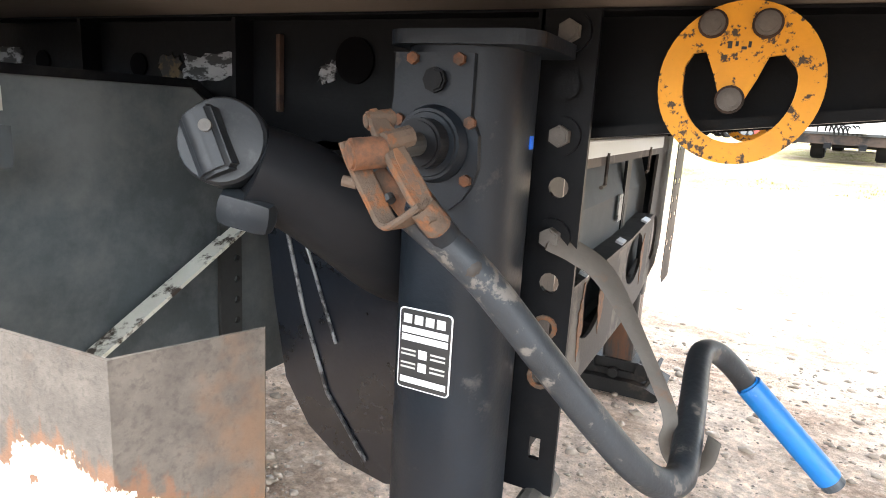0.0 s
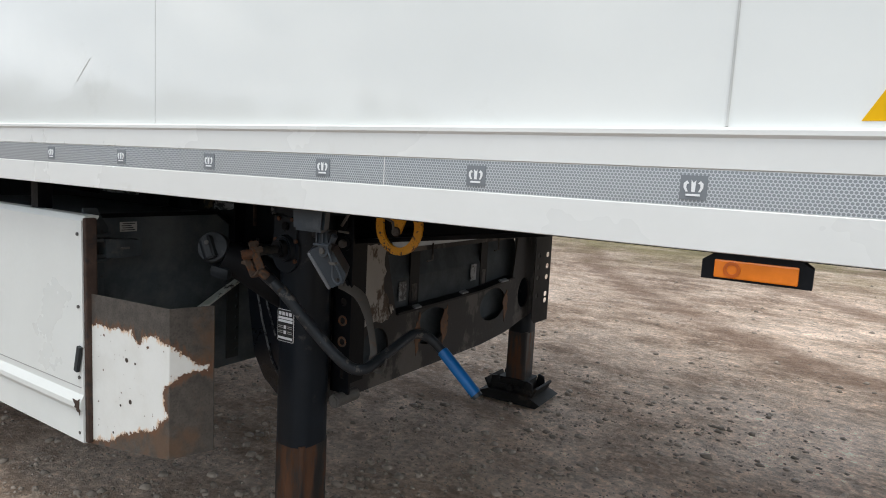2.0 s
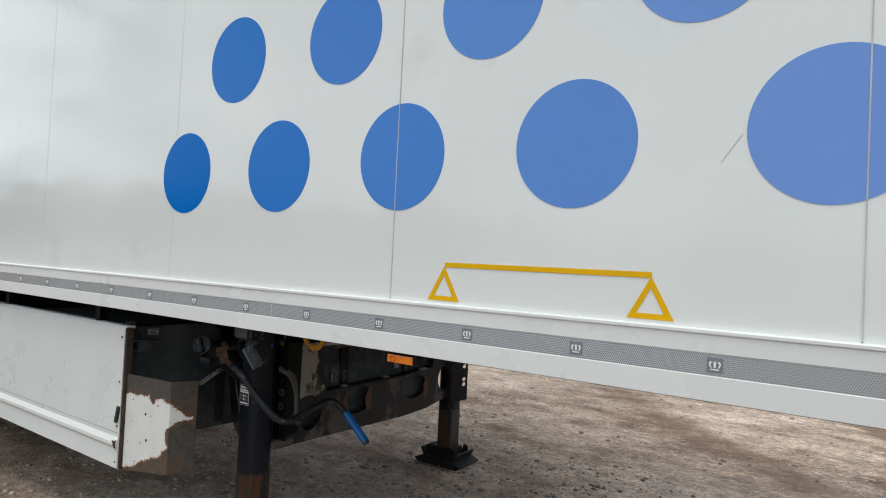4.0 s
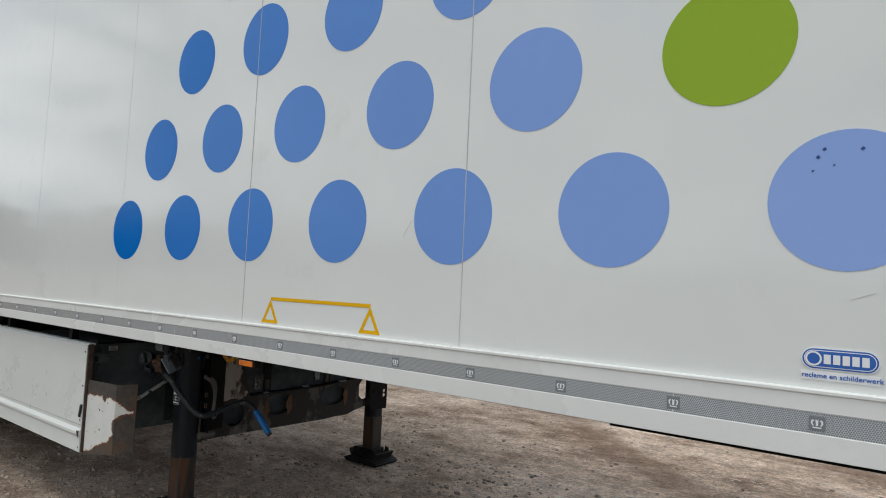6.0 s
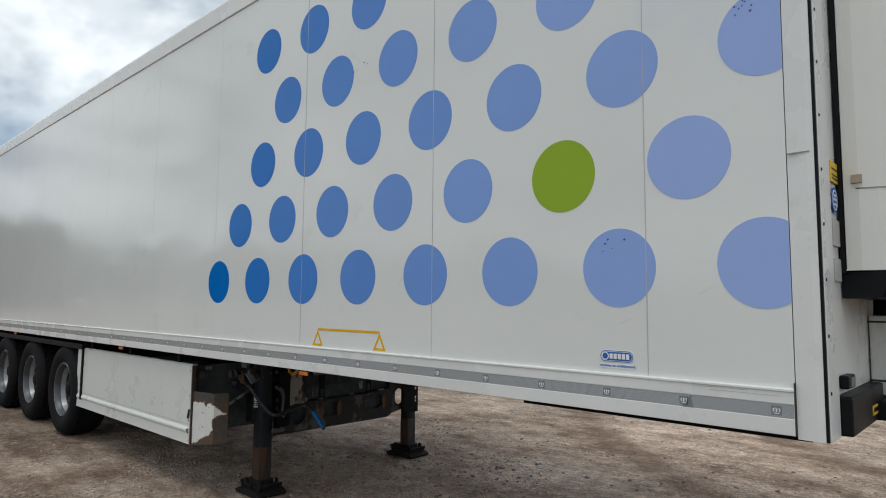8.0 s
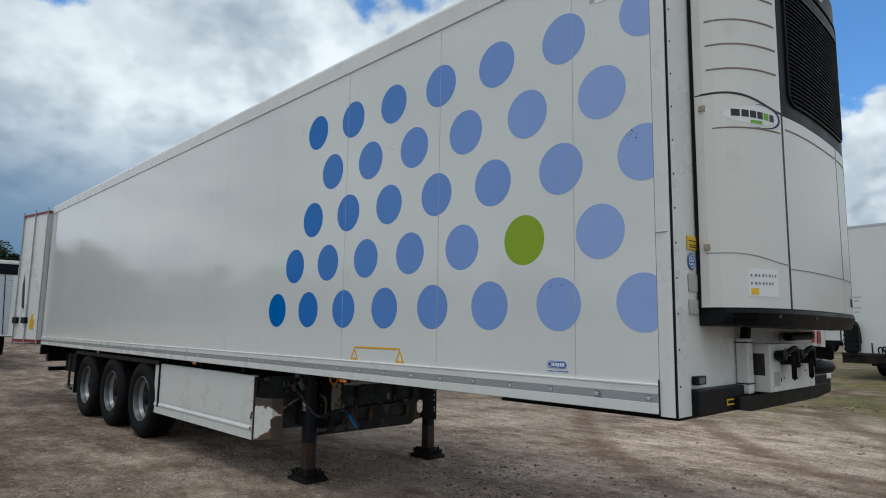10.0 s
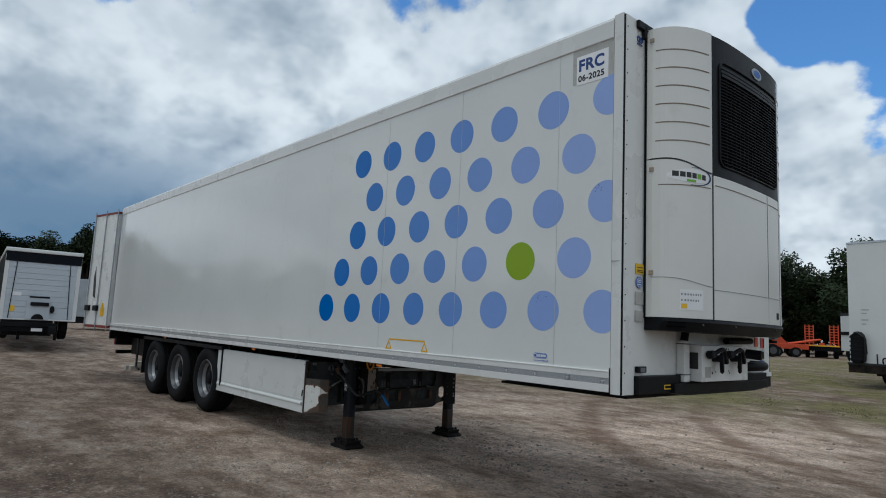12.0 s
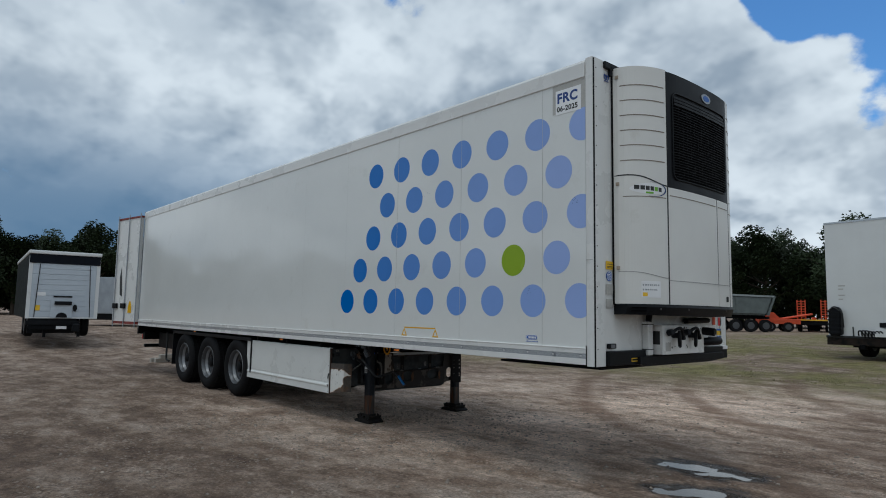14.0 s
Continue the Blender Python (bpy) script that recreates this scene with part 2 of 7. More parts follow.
blue_rubber = material("blue_grip", (0.002, 0.135, 0.42), 0.42, vary=0.12, scale=20, second=(0.16, 0.26, 0.42), amount=(0.62, 0.75))
blue_mark = material("blue_paint_mark", (0.01, 0.14, 0.75), 0.5)
grey_plastic = material("blue_grey_plastic", (0.025, 0.034, 0.044), 0.5, vary=0.25, scale=12, fine=120, bump=0.15, second=(0.058, 0.066, 0.073), amount=(0.52, 0.72))
lens_white = material("dusty_lamp_lens", (0.135, 0.142, 0.152), 0.3, vary=0.08)
amber = material("amber_lens", (0.80, 0.20, 0.01), 0.2, vary=0.15, scale=30, coat=0.5)
amber_dark = material("amber_reflector", (0.50, 0.10, 0.005), 0.3, vary=0.15, scale=60)
tyre_mat = material("dusty_tyre_rubber", (0.012, 0.012, 0.013), 0.75, vary=0.3, scale=8, fine=140, bump=0.4, second=(0.024, 0.022, 0.019), amount=(0.58, 0.80), spec=0.1)
# dusty silver darkened to carry the shade of the wheel's recess
rim_mat = material("darkened_wheel_paint", (0.085, 0.09, 0.098), 0.42, metal=0.3, vary=0.25, scale=10, second=(0.10, 0.09, 0.08), amount=(0.58, 0.75))
red_paint = material("red_paint", (0.20, 0.022, 0.016), 0.5, vary=0.2)
machine_red = material("orange_red_machine_paint", (0.62, 0.075, 0.02), 0.5, vary=0.2, scale=2)
alu_grey = material("dull_aluminium", (0.34, 0.37, 0.40), 0.42, metal=0.4, vary=0.18, scale=2)
sticker_white = material("white_sticker", (0.80, 0.80, 0.80), 0.45, vary=0.04)
plate_white = material("bright_plate_white", (0.86, 0.86, 0.86), 0.4, vary=0.02)
sticker_blue = material("dark_blue_print", (0.012, 0.05, 0.22), 0.45, vary=0.05)
sticker_mid = material("mid_blue_print", (0.02, 0.11, 0.42), 0.45, vary=0.05)
sticker_green = material("green_print", (0.16, 0.42, 0.03), 0.45, vary=0.05)
sticker_yellow = material("yellow_print", (0.80, 0.50, 0.02), 0.5, vary=0.05)
sticker_red = material("red_print", (0.6, 0.03, 0.03), 0.5, vary=0.05)
sticker_grey = material("old_glue_patch", (0.46, 0.45, 0.42), 0.6, vary=0.15, scale=20)
print_black = material("black_print", (0.02, 0.02, 0.02), 0.5, vary=0.1)
underside = material("dusty_floor_underside", (0.20, 0.17, 0.14), 0.75, vary=0.2, scale=3, fine=60, bump=0.2, second=(0.11, 0.097, 0.084), amount=(0.5, 0.72), stretch=(0.35, 1, 1))
emblem_grey = material("grey_emblem_field", (0.19, 0.205, 0.22), 0.4, vary=0.1)
bark = material("tree_bark", (0.06, 0.045, 0.032), 0.9, vary=0.3)
leaf = material("dark_oak_leaves", (0.020, 0.033, 0.011), 0.7, vary=0.45, scale=1.2, fine=9, bump=0, spec=0.2, random_amount=0.3)
curtain_green = material("dark_green_tarpaulin", (0.008, 0.012, 0.012), 0.6, vary=0.3, spec=0.1)
far_white = material("far_white_paint", (0.70, 0.71, 0.70), 0.4, vary=0.06, scale=0.8, second=(0.5, 0.49, 0.46), amount=(0.6, 0.85))
roller_white = material("blue_white_roller_door", (0.50, 0.55, 0.60), 0.45, vary=0.05, scale=2)
band_navy = material("navy_band", (0.006, 0.008, 0.013), 0.5, spec=0.1)
stone_mat = material("dusty_limestone", (0.285, 0.235, 0.19), 0.9, vary=0.25, scale=25, fine=120, bump=0.4, random_amount=0.28, island=True)
grass_mat = material("dry_grass", (0.20, 0.19, 0.065), 0.8, vary=0.4, scale=2, bump=0)
tipper_grey = material("grey_green_tipper_paint", (0.115, 0.135, 0.130), 0.5, vary=0.25, scale=2)
tipper_pale = material("pale_tipper_rail", (0.26, 0.29, 0.29), 0.5, vary=0.2, scale=3)
beam_rust = material("rust_stained_beam", (0.034, 0.024, 0.019), 0.8, vary=0.4, scale=3, fine=60, bump=0.3, second=(0.008, 0.0075, 0.0075), amount=(0.46, 0.56), second_scale=4, spec=0.2)
latch_tan = material("tan_latch", (0.40, 0.33, 0.25), 0.6, vary=0.2, scale=30)
lumber = material("grey_timber", (0.42, 0.39, 0.34), 0.8, vary=0.2, stretch=(1, 8, 8))


def sheet_material():
    """Rust-brown sheet steel with a remnant of white paint, rust bleeding over the paint's edge."""
    m = bpy.data.materials.new("rusted_sheet_with_flaking_paint")
    m.use_nodes = True
    n, l = m.node_tree.nodes, m.node_tree.links
    p = n["Principled BSDF"]
    co, at = n.new("ShaderNodeTexCoord"), n.new("ShaderNodeAttribute")
    at.attribute_name = "paint"

    def tex(scale, detail, stretch=(1, 1, 1)):
        mp = n.new("ShaderNodeMapping")
        mp.inputs["Scale"].default_value = stretch
        l.new(co.outputs["Object"], mp.inputs["Vector"])
        t = n.new("ShaderNodeTexNoise")
        t.inputs["Scale"].default_value, t.inputs["Detail"].default_value, t.inputs["Roughness"].default_value = scale, detail, 0.65
        l.new(mp.outputs[0], t.inputs["Vector"])
        return t.outputs["Fac"]

    def rng(v, a, b, c=0.0, d=1.0):
        r = n.new("ShaderNodeMapRange")
        r.interpolation_type = "SMOOTHSTEP"
        for key, value in (("From Min", a), ("From Max", b), ("To Min", c), ("To Max", d)):
            r.inputs[key].default_value = value
        l.new(v, r.inputs["Value"])
        return r.outputs["Result"]

    def calc2(kind, a, b):
        x = n.new("ShaderNodeMath")
        x.operation = kind
        l.new(a, x.inputs[0])
        l.new(b, x.inputs[1])
        return x.outputs[0]

    def mixed(f, a, b):
        x = n.new("ShaderNodeMix")
        x.data_type = "RGBA"
        l.new(f, x.inputs["Factor"])
        for key, v in (("A", a), ("B", b)):
            if isinstance(v, tuple):
                x.inputs[key].default_value = (*v, 1)
            else:
                l.new(v, x.inputs[key])
        return x.outputs["Result"]

    runs, fine, mid = tex(55, 4, (1, 1, 0.12)), tex(170, 5), tex(34, 6)
    edge = calc2("ADD", at.outputs["Fac"], calc2("ADD", rng(mid, 0.25, 0.75, -0.007, 0.007), rng(fine, 0.25, 0.75, -0.004, 0.004)))
    bled = calc2("ADD", edge, rng(runs, 0.3, 0.7, -0.010, 0.010))
    steel = mixed(rng(mid, 0.3, 0.7), (0.060, 0.052, 0.045), (0.092, 0.080, 0.068))
    steel = mixed(rng(fine, 0.45, 0.72, 0, 0.6), steel, (0.040, 0.034, 0.030))
    steel = mixed(rng(tex(7, 5), 0.50, 0.66, 0, 0.7), steel, (0.115, 0.068, 0.040))
    steel = mixed(rng(bled, -0.018, -0.001, 0, 0.6), steel, (0.150, 0.066, 0.030))
    paint = mixed(rng(tex(12, 6), 0.35, 0.7, 0, 0.5), (0.70, 0.695, 0.66), (0.60, 0.585, 0.54))
    paint = mixed(rng(bled, 0.009, -0.004, 0, 0.7), paint, (0.52, 0.27, 0.085))
    white = rng(edge, -0.0007, 0.0012)
    chips = calc2("MULTIPLY", rng(tex(48, 3), 0.67, 0.69, 1, 0), rng(tex(21, 2), 0.70, 0.72, 1, 0))
    white = calc2("MULTIPLY", white, chips)
    l.new(mixed(white, steel, paint), p.inputs["Base Color"])
    l.new(rng(white, 0, 1, 0.82, 0.4), p.inputs["Roughness"])
    p.inputs["Specular IOR Level"].default_value = 0.25
    b = n.new("ShaderNodeBump")
    b.inputs["Strength"].default_value, b.inputs["Distance"].default_value = 0.6, 0.002
    l.new(calc2("ADD", calc2("MULTIPLY", fine, rng(white, 0, 1, 0.8, 0.1)), white), b.inputs["Height"])
    l.new(b.outputs[0], p.inputs["Normal"])
    return m


sheet_mat = sheet_material()


def tape_material():
    """Retro-reflective tape: a fine honeycomb of lighter cells on grey."""
    m = bpy.data.materials.new("honeycomb_reflective_tape")
    m.use_nodes = True
    n, l = m.node_tree.nodes, m.node_tree.links
    p = n["Principled BSDF"]
    co = n.new("ShaderNodeTexCoord")
    def vec(kind, a, b):
        q = n.new("ShaderNodeVectorMath")
        q.operation = kind
        for k, c in enumerate((a, b)):
            if isinstance(c, tuple):
                q.inputs[k].default_value = c
            elif c is not None:
                l.new(c, q.inputs[k])
        return q

    # distance to the nearest centre of a hexagonal lattice, cells 5 mm wide
    p0 = vec("MULTIPLY", co.outputs["Object"], (1 / 0.0048, 0.0, 1 / 0.008314)).outputs[0]
    dist = []
    for off in (0.0, 0.5):
        fr = vec("FRACTION", vec("ADD", p0, (off + 40.25, 0.0, off + 40.25)).outputs[0], None).outputs[0]
        mid = vec("SUBTRACT", fr, (0.5, 0.0, 0.5)).outputs[0]
        dist.append(vec("LENGTH", vec("MULTIPLY", mid, (1.0, 0.0, 1.732)).outputs[0], None).outputs["Value"])
    low = n.new("ShaderNodeMath")
    low.operation = "MINIMUM"
    l.new(dist[0], low.inputs[0])
    l.new(dist[1], low.inputs[1])
    r = n.new("ShaderNodeMapRange")
    r.inputs["From Min"].default_value, r.inputs["From Max"].default_value = 0.46, 0.36
    l.new(low.outputs[0], r.inputs["Value"])
    x = n.new("ShaderNodeMix")
    x.data_type = "RGBA"
    x.inputs["A"].default_value, x.inputs["B"].default_value = (0.60, 0.63, 0.65, 1), (0.23, 0.25, 0.27, 1)
    l.new(r.outputs["Result"], x.inputs["Factor"])
    t = n.new("ShaderNodeTexNoise")
    t.inputs["Scale"].default_value = 1.3
    l.new(co.outputs["Object"], t.inputs["Vector"])
    y = n.new("ShaderNodeMix")
    y.data_type = "RGBA"
    y.inputs["B"].default_value = (0.36, 0.37, 0.36, 1)
    r2 = n.new("ShaderNodeMapRange")
    r2.inputs["From Min"].default_value, r2.inputs["From Max"].default_value, r2.inputs["To Max"].default_value = 0.4, 0.8, 0.5
    l.new(t.outputs["Fac"], r2.inputs["Value"])
    l.new(r2.outputs["Result"], y.inputs["Factor"])
    l.new(x.outputs["Result"], y.inputs["A"])
    l.new(y.outputs["Result"], p.inputs["Base Color"])
    p.inputs["Roughness"].default_value, p.inputs["Metallic"].default_value = 0.32, 0.25
    p.inputs["Coat Weight"].default_value, p.inputs["Coat Roughness"].default_value, p.inputs["Coat IOR"].default_value = 0.8, 0.22, 1.6
    return m


tape_mat = tape_material()


PUDDLES = ((0.24, 1.62, 0.50, 0.20, 4), (0.60, 0.74, 0.38, 0.15, 33))


def ground_material():
    """Packed dirt and gravel: brown, with pale dried patches, wheel tracks, damp spots, grit and weedy patches, its
    colour lifted near the trailer against the shade.
    """
    m = bpy.data.materials.new("packed_dirt_and_gravel")
    m.use_nodes = True
    n, l = m.node_tree.nodes, m.node_tree.links
    p = n["Principled BSDF"]
    co = n.new("ShaderNodeTexCoord")

    def tex(s, d, rgh=0.6, stretch=None, turn=0.0):
        v = co.outputs["Object"]
        if stretch:
            mp = n.new("ShaderNodeMapping")
            mp.inputs["Scale"].default_value = stretch
            mp.inputs["Rotation"].default_value = (0, 0, turn)
            l.new(v, mp.inputs["Vector"])
            v = mp.outputs[0]
        t = n.new("ShaderNodeTexNoise")
        t.inputs["Scale"].default_value, t.inputs["Detail"].default_value, t.inputs["Roughness"].default_value = s, d, rgh
        l.new(v, t.inputs["Vector"])
        return t.outputs["Fac"]

    def rng(v, a, b, c=0.0, d=1.0):
        r = n.new("ShaderNodeMapRange")
        for key, value in (("From Min", a), ("From Max", b), ("To Min", c), ("To Max", d)):
            r.inputs[key].default_value = value
        l.new(v, r.inputs["Value"])
        return r.outputs["Result"]

    def mixed(f, a, b):
        x = n.new("ShaderNodeMix")
        x.data_type = "RGBA"
        l.new(f, x.inputs["Factor"])
        for s, v in (("A", a), ("B", b)):
            if isinstance(v, tuple):
                x.inputs[s].default_value = (*v, 1)
            else:
                l.new(v, x.inputs[s])
        return x.outputs["Result"]

    def times(a, b):
        x = n.new("ShaderNodeMath")
        x.operation = "MULTIPLY"
        l.new(a, x.inputs[0])
        l.new(b, x.inputs[1])
        return x.outputs[0]

    fine, grit = tex(140, 4, 0.7), tex(30, 6, 0.75)
    body = tex(1.4, 14, 0.74, (0.7, 1.25, 1), 0.43)
    broad, damp_noise = tex(0.33, 8, 0.66, (0.6, 1.3, 1), 0.4), tex(0.75, 13, 0.74, (0.65, 1.2, 1), 0.46)
    ruts, clods = tex(1.2, 13, 0.76, (0.36, 1.45, 1), 0.46), tex(11, 8, 0.74)
    pebbles = n.new("ShaderNodeTexVoronoi")
    pebbles.inputs["Scale"].default_value = 38
    l.new(co.outputs["Object"], pebbles.inputs["Vector"])
    tint = n.new("ShaderNodeSeparateColor")
    l.new(pebbles.outputs["Color"], tint.inputs[0])
    sp = n.new("ShaderNodeSeparateXYZ")
    l.new(co.outputs["Object"], sp.inputs[0])

    def hump(v, a, b, c, d):
        return times(rng(v, a, b), rng(v, d, c))

    # packed earth from damp brown to dry pale dust, at every scale from metres to grains
    ramp = n.new("ShaderNodeValToRGB")
    el = ramp.color_ramp.elements
    el[0].position, el[0].color = 0.37, (0.128, 0.090, 0.067, 1)
    el[1].position, el[1].color = 0.66, (0.440, 0.372, 0.320, 1)
    for at, c in ((0.465, (0.200, 0.148, 0.113, 1)), (0.535, (0.298, 0.236, 0.190, 1))):
        e = el.new(at)
        e.color = c
    mixv = n.new("ShaderNodeMath")
    mixv.operation = "MULTIPLY_ADD"
    mixv.inputs[1].default_value = 0.40
    l.new(rng(broad, 0, 1, -0.5, 0.5), mixv.inputs[0])
    l.new(body, mixv.inputs[2])
    # pale dirt under and behind the trailer's neck, colour lifted to offset the shade
    neck_lift = times(hump(sp.outputs["X"], -9.5, -6.0, -1.2, 0.6), hump(sp.outputs["Y"], -1.9, -0.6, 6.0, 11.0))
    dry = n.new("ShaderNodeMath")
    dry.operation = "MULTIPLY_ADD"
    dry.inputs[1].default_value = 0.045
    l.new(neck_lift, dry.inputs[0])
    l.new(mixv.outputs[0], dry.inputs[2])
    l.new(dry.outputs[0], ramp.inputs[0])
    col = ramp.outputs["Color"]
    # dark marks fade where the colour is lifted
    bare = rng(neck_lift, 0.0, 1.0, 1.0, 0.45)
    col = mixed(rng(ruts, 0.54, 0.66, 0, 0.22), col, (0.42, 0.352, 0.30))
    col = mixed(times(bare, rng(ruts, 0.34, 0.44, 0.30, 0)), col, (0.118, 0.078, 0.055))
    col = mixed(times(bare, rng(damp_noise, 0.55, 0.66, 0, 0.36)), col, (0.105, 0.068, 0.048))
    col = mixed(times(bare, rng(clods, 0.34, 0.42, 0.38, 0)), col, (0.080, 0.050, 0.035))
    col = mixed(rng(clods, 0.60, 0.67, 0, 0.35), col, (0.40, 0.335, 0.28))
    col = mixed(rng(grit, 0.60, 0.67, 0, 0.35), col, (0.46, 0.40, 0.34))
    col = mixed(times(bare, rng(grit, 0.33, 0.40, 0.38, 0)), col, (0.060, 0.040, 0.029))
    stony = rng(tex(0.9, 8, 0.7), 0.47, 0.58, 0.08, 1.0)
    col = mixed(times(stony, rng(tint.outputs[0], 0.84, 0.88, 0, 0.5)), col, (0.46, 0.41, 0.36))
    col = mixed(times(times(bare, stony), rng(tint.outputs[1], 0.86, 0.90, 0, 0.5)), col, (0.070, 0.048, 0.036))
    # loose crumbs a hand's width and less, lighter and darker than the crust
    def graded(c, v, a, b, lo, hi):
        q = n.new("ShaderNodeVectorMath")
        q.operation = "SCALE"
        l.new(c, q.inputs[0])
        l.new(rng(v, a, b, lo, hi), q.inputs["Scale"])
        return q.outputs[0]

    col = graded(col, tex(4.5, 12, 0.85), 0.34, 0.66, 0.70, 1.27)
    col = graded(col, tex(14, 6, 0.8), 0.36, 0.64, 0.74, 1.26)
    col = graded(col, tex(38, 3, 0.7), 0.34, 0.66, 0.74, 1.26)
    # two turning wheel tracks of a lorry, pressed damp and dark
    away = n.new("ShaderNodeVectorMath")
    away.operation = "DISTANCE"
    l.new(co.outputs["Object"], away.inputs[0])
    away.inputs[1].default_value = (6.4, 13.8, 0.2)
    wander = n.new("ShaderNodeMath")
    wander.operation = "MULTIPLY_ADD"
    wander.inputs[1].default_value = 0.5
    l.new(body, wander.inputs[0])
    l.new(away.outputs["Value"], wander.inputs[2])
    patchy = rng(tex(0.55, 5, 0.6), 0.38, 0.52, 0.35, 1.0)
    for radius in (11.33, 13.36, 9.1):
        r = radius + 0.25
        tread = hump(wander.outputs[0], r - 0.27, r - 0.10, r + 0.10, r + 0.27)
        col = mixed(times(times(tread, patchy), rng(clods, 0.3, 0.6, 0.9, 0.5)), col, (0.118, 0.076, 0.053))
    # the same lift scales the colour up where the trailer shades it
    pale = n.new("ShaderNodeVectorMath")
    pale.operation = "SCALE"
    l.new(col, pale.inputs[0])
    l.new(rng(neck_lift, 0.0, 1.0, 1.03, 1.48), pale.inputs["Scale"])
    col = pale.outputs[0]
    # brightness painted into the dirt ahead of the trailer and under its front
    open_lift = times(hump(sp.outputs["X"], -4.2, -2.8, 4.0, 7.0), hump(sp.outputs["Y"], -0.5, 0.8, 9.0, 12.0))
    col = graded(col, open_lift, 0.0, 1.0, 1.0, 1.40)
    warm = n.new("ShaderNodeVectorMath")
    warm.operation = "MULTIPLY"
    warm.inputs[1].default_value = (1.05, 0.985, 0.925)
    l.new(col, warm.inputs[0])
    col = warm.outputs[0]
    # wet earth round the puddles
    wet = None
    for px, py, ra, rb, turn in PUDDLES:
        mp = n.new("ShaderNodeMapping")
        mp.vector_type = "TEXTURE"
        mp.inputs["Location"].default_value = (px, py, 0.02)
        mp.inputs["Rotation"].default_value = (0, 0, radians(turn))
        mp.inputs["Scale"].default_value = (ra, rb * 1.4, 1)
        l.new(co.outputs["Object"], mp.inputs["Vector"])
        ln = n.new("ShaderNodeVectorMath")
        ln.operation = "LENGTH"
        l.new(mp.outputs[0], ln.inputs[0])
        ad = n.new("ShaderNodeMath")
        ad.operation = "MULTIPLY_ADD"
        ad.inputs[1].default_value = 3.0
        l.new(body, ad.inputs[0])
        l.new(ln.outputs["Value"], ad.inputs[2])
        one, full = rng(ad.outputs[0], 2.95, 2.55), rng(ad.outputs[0], 2.62, 2.50)
        if wet is None:
            wet, soak = one, full
        else:
            mx = n.new("ShaderNodeMath")
            mx.operation = "MAXIMUM"
            l.new(wet, mx.inputs[0])
            l.new(one, mx.inputs[1])
            wet = mx.outputs[0]
            mx = n.new("ShaderNodeMath")
            mx.operation = "MAXIMUM"
            l.new(soak, mx.inputs[0])
            l.new(full, mx.inputs[1])
            soak = mx.outputs[0]
    col = mixed(wet, col, (0.050, 0.034, 0.024))
    # weeds well behind the trailer
    weeds = times(rng(sp.outputs["Y"], 7.5, 11.5), rng(tex(0.32, 9, 0.72), 0.41, 0.55, 0, 0.85))
    near = times(weeds, rng(sp.outputs["X"], -18.0, -10.0))
    col = mixed(near, col, mixed(rng(tex(3.0, 6), 0.35, 0.65), (0.130, 0.122, 0.036), (0.28, 0.245, 0.095)))
    l.new(col, p.inputs["Base Color"])
    l.new(times(rng(wet, 0, 1, 0.92, 0.50), rng(soak, 0, 1, 1.0, 0.28)), p.inputs["Roughness"])
    p.inputs["Specular IOR Level"].default_value = 0.3
    h = n.new("ShaderNodeMath")
    h.operation = "MULTIPLY_ADD"
    h.inputs[1].default_value = 0.45
    l.new(fine, h.inputs[0])
    l.new(grit, h.inputs[2])
    b = n.new("ShaderNodeBump")
    b.inputs["Strength"].default_value, b.inputs["Distance"].default_value = 1.0, 0.05
    l.new(h.outputs[0], b.inputs["Height"])
    l.new(b.outputs[0], p.inputs["Normal"])
    return m


dirt = ground_material()
water_mat = material("muddy_water", (0.10, 0.085, 0.07), 0.04, vary=0.1, bump=0.02, spec=0.6)


# ---- mesh helpers ----
ORIGIN = {}


def thing(name, base, label, category, group="", kind=""):
    ob = new(name)
    ob.location = base
    ob.empty_display_size = 0.2
    ORIGIN[ob] = Vector(base)
    return tagged(ob, label, category, group, kind)


def mesh_of(bm, material_used, smooth=False):
    bmesh.ops.recalc_face_normals(bm, faces=bm.faces)
    me = bpy.data.meshes.new("mesh")
    for f in bm.faces:
        f.smooth = smooth
    bm.to_mesh(me)
    bm.free()
    if smooth:
        me.set_sharp_from_angle(angle=radians(38))
    if material_used:
        me.materials.append(material_used)
    return me


def part(name, bm, material_used, parent, label="", smooth=False):
    """Links a bmesh, given in the world's metres, as one mesh under its thing or part."""
    o = ORIGIN[parent]
    bmesh.ops.translate(bm, verts=bm.verts, vec=-o)
    me = mesh_of(bm, material_used, smooth)
    me.name = name
    ob = new(name, me)
    ob.parent = parent
    ORIGIN[ob] = o
    return tagged(ob, label)


def repeat(name, me, parent, m, label=""):
    """One more object on a shared mesh, at a pose given in the world's metres."""
    ob = new(name, me)
    ob.parent = parent
    ob.matrix_basis = Matrix.Translation(-ORIGIN[parent]) @ m
    ORIGIN[ob] = ORIGIN[parent]
    return tagged(ob, label)


def solo(name, bm, material_used, base, label, category, group="", kind="", smooth=False):
    """A top-level thing of one mesh."""
    bmesh.ops.translate(bm, verts=bm.verts, vec=-Vector(base))
    ob = new(name, mesh_of(bm, material_used, smooth))
    ob.location = base
    ORIGIN[ob] = Vector(base)
    return tagged(ob, label, category, group, kind)


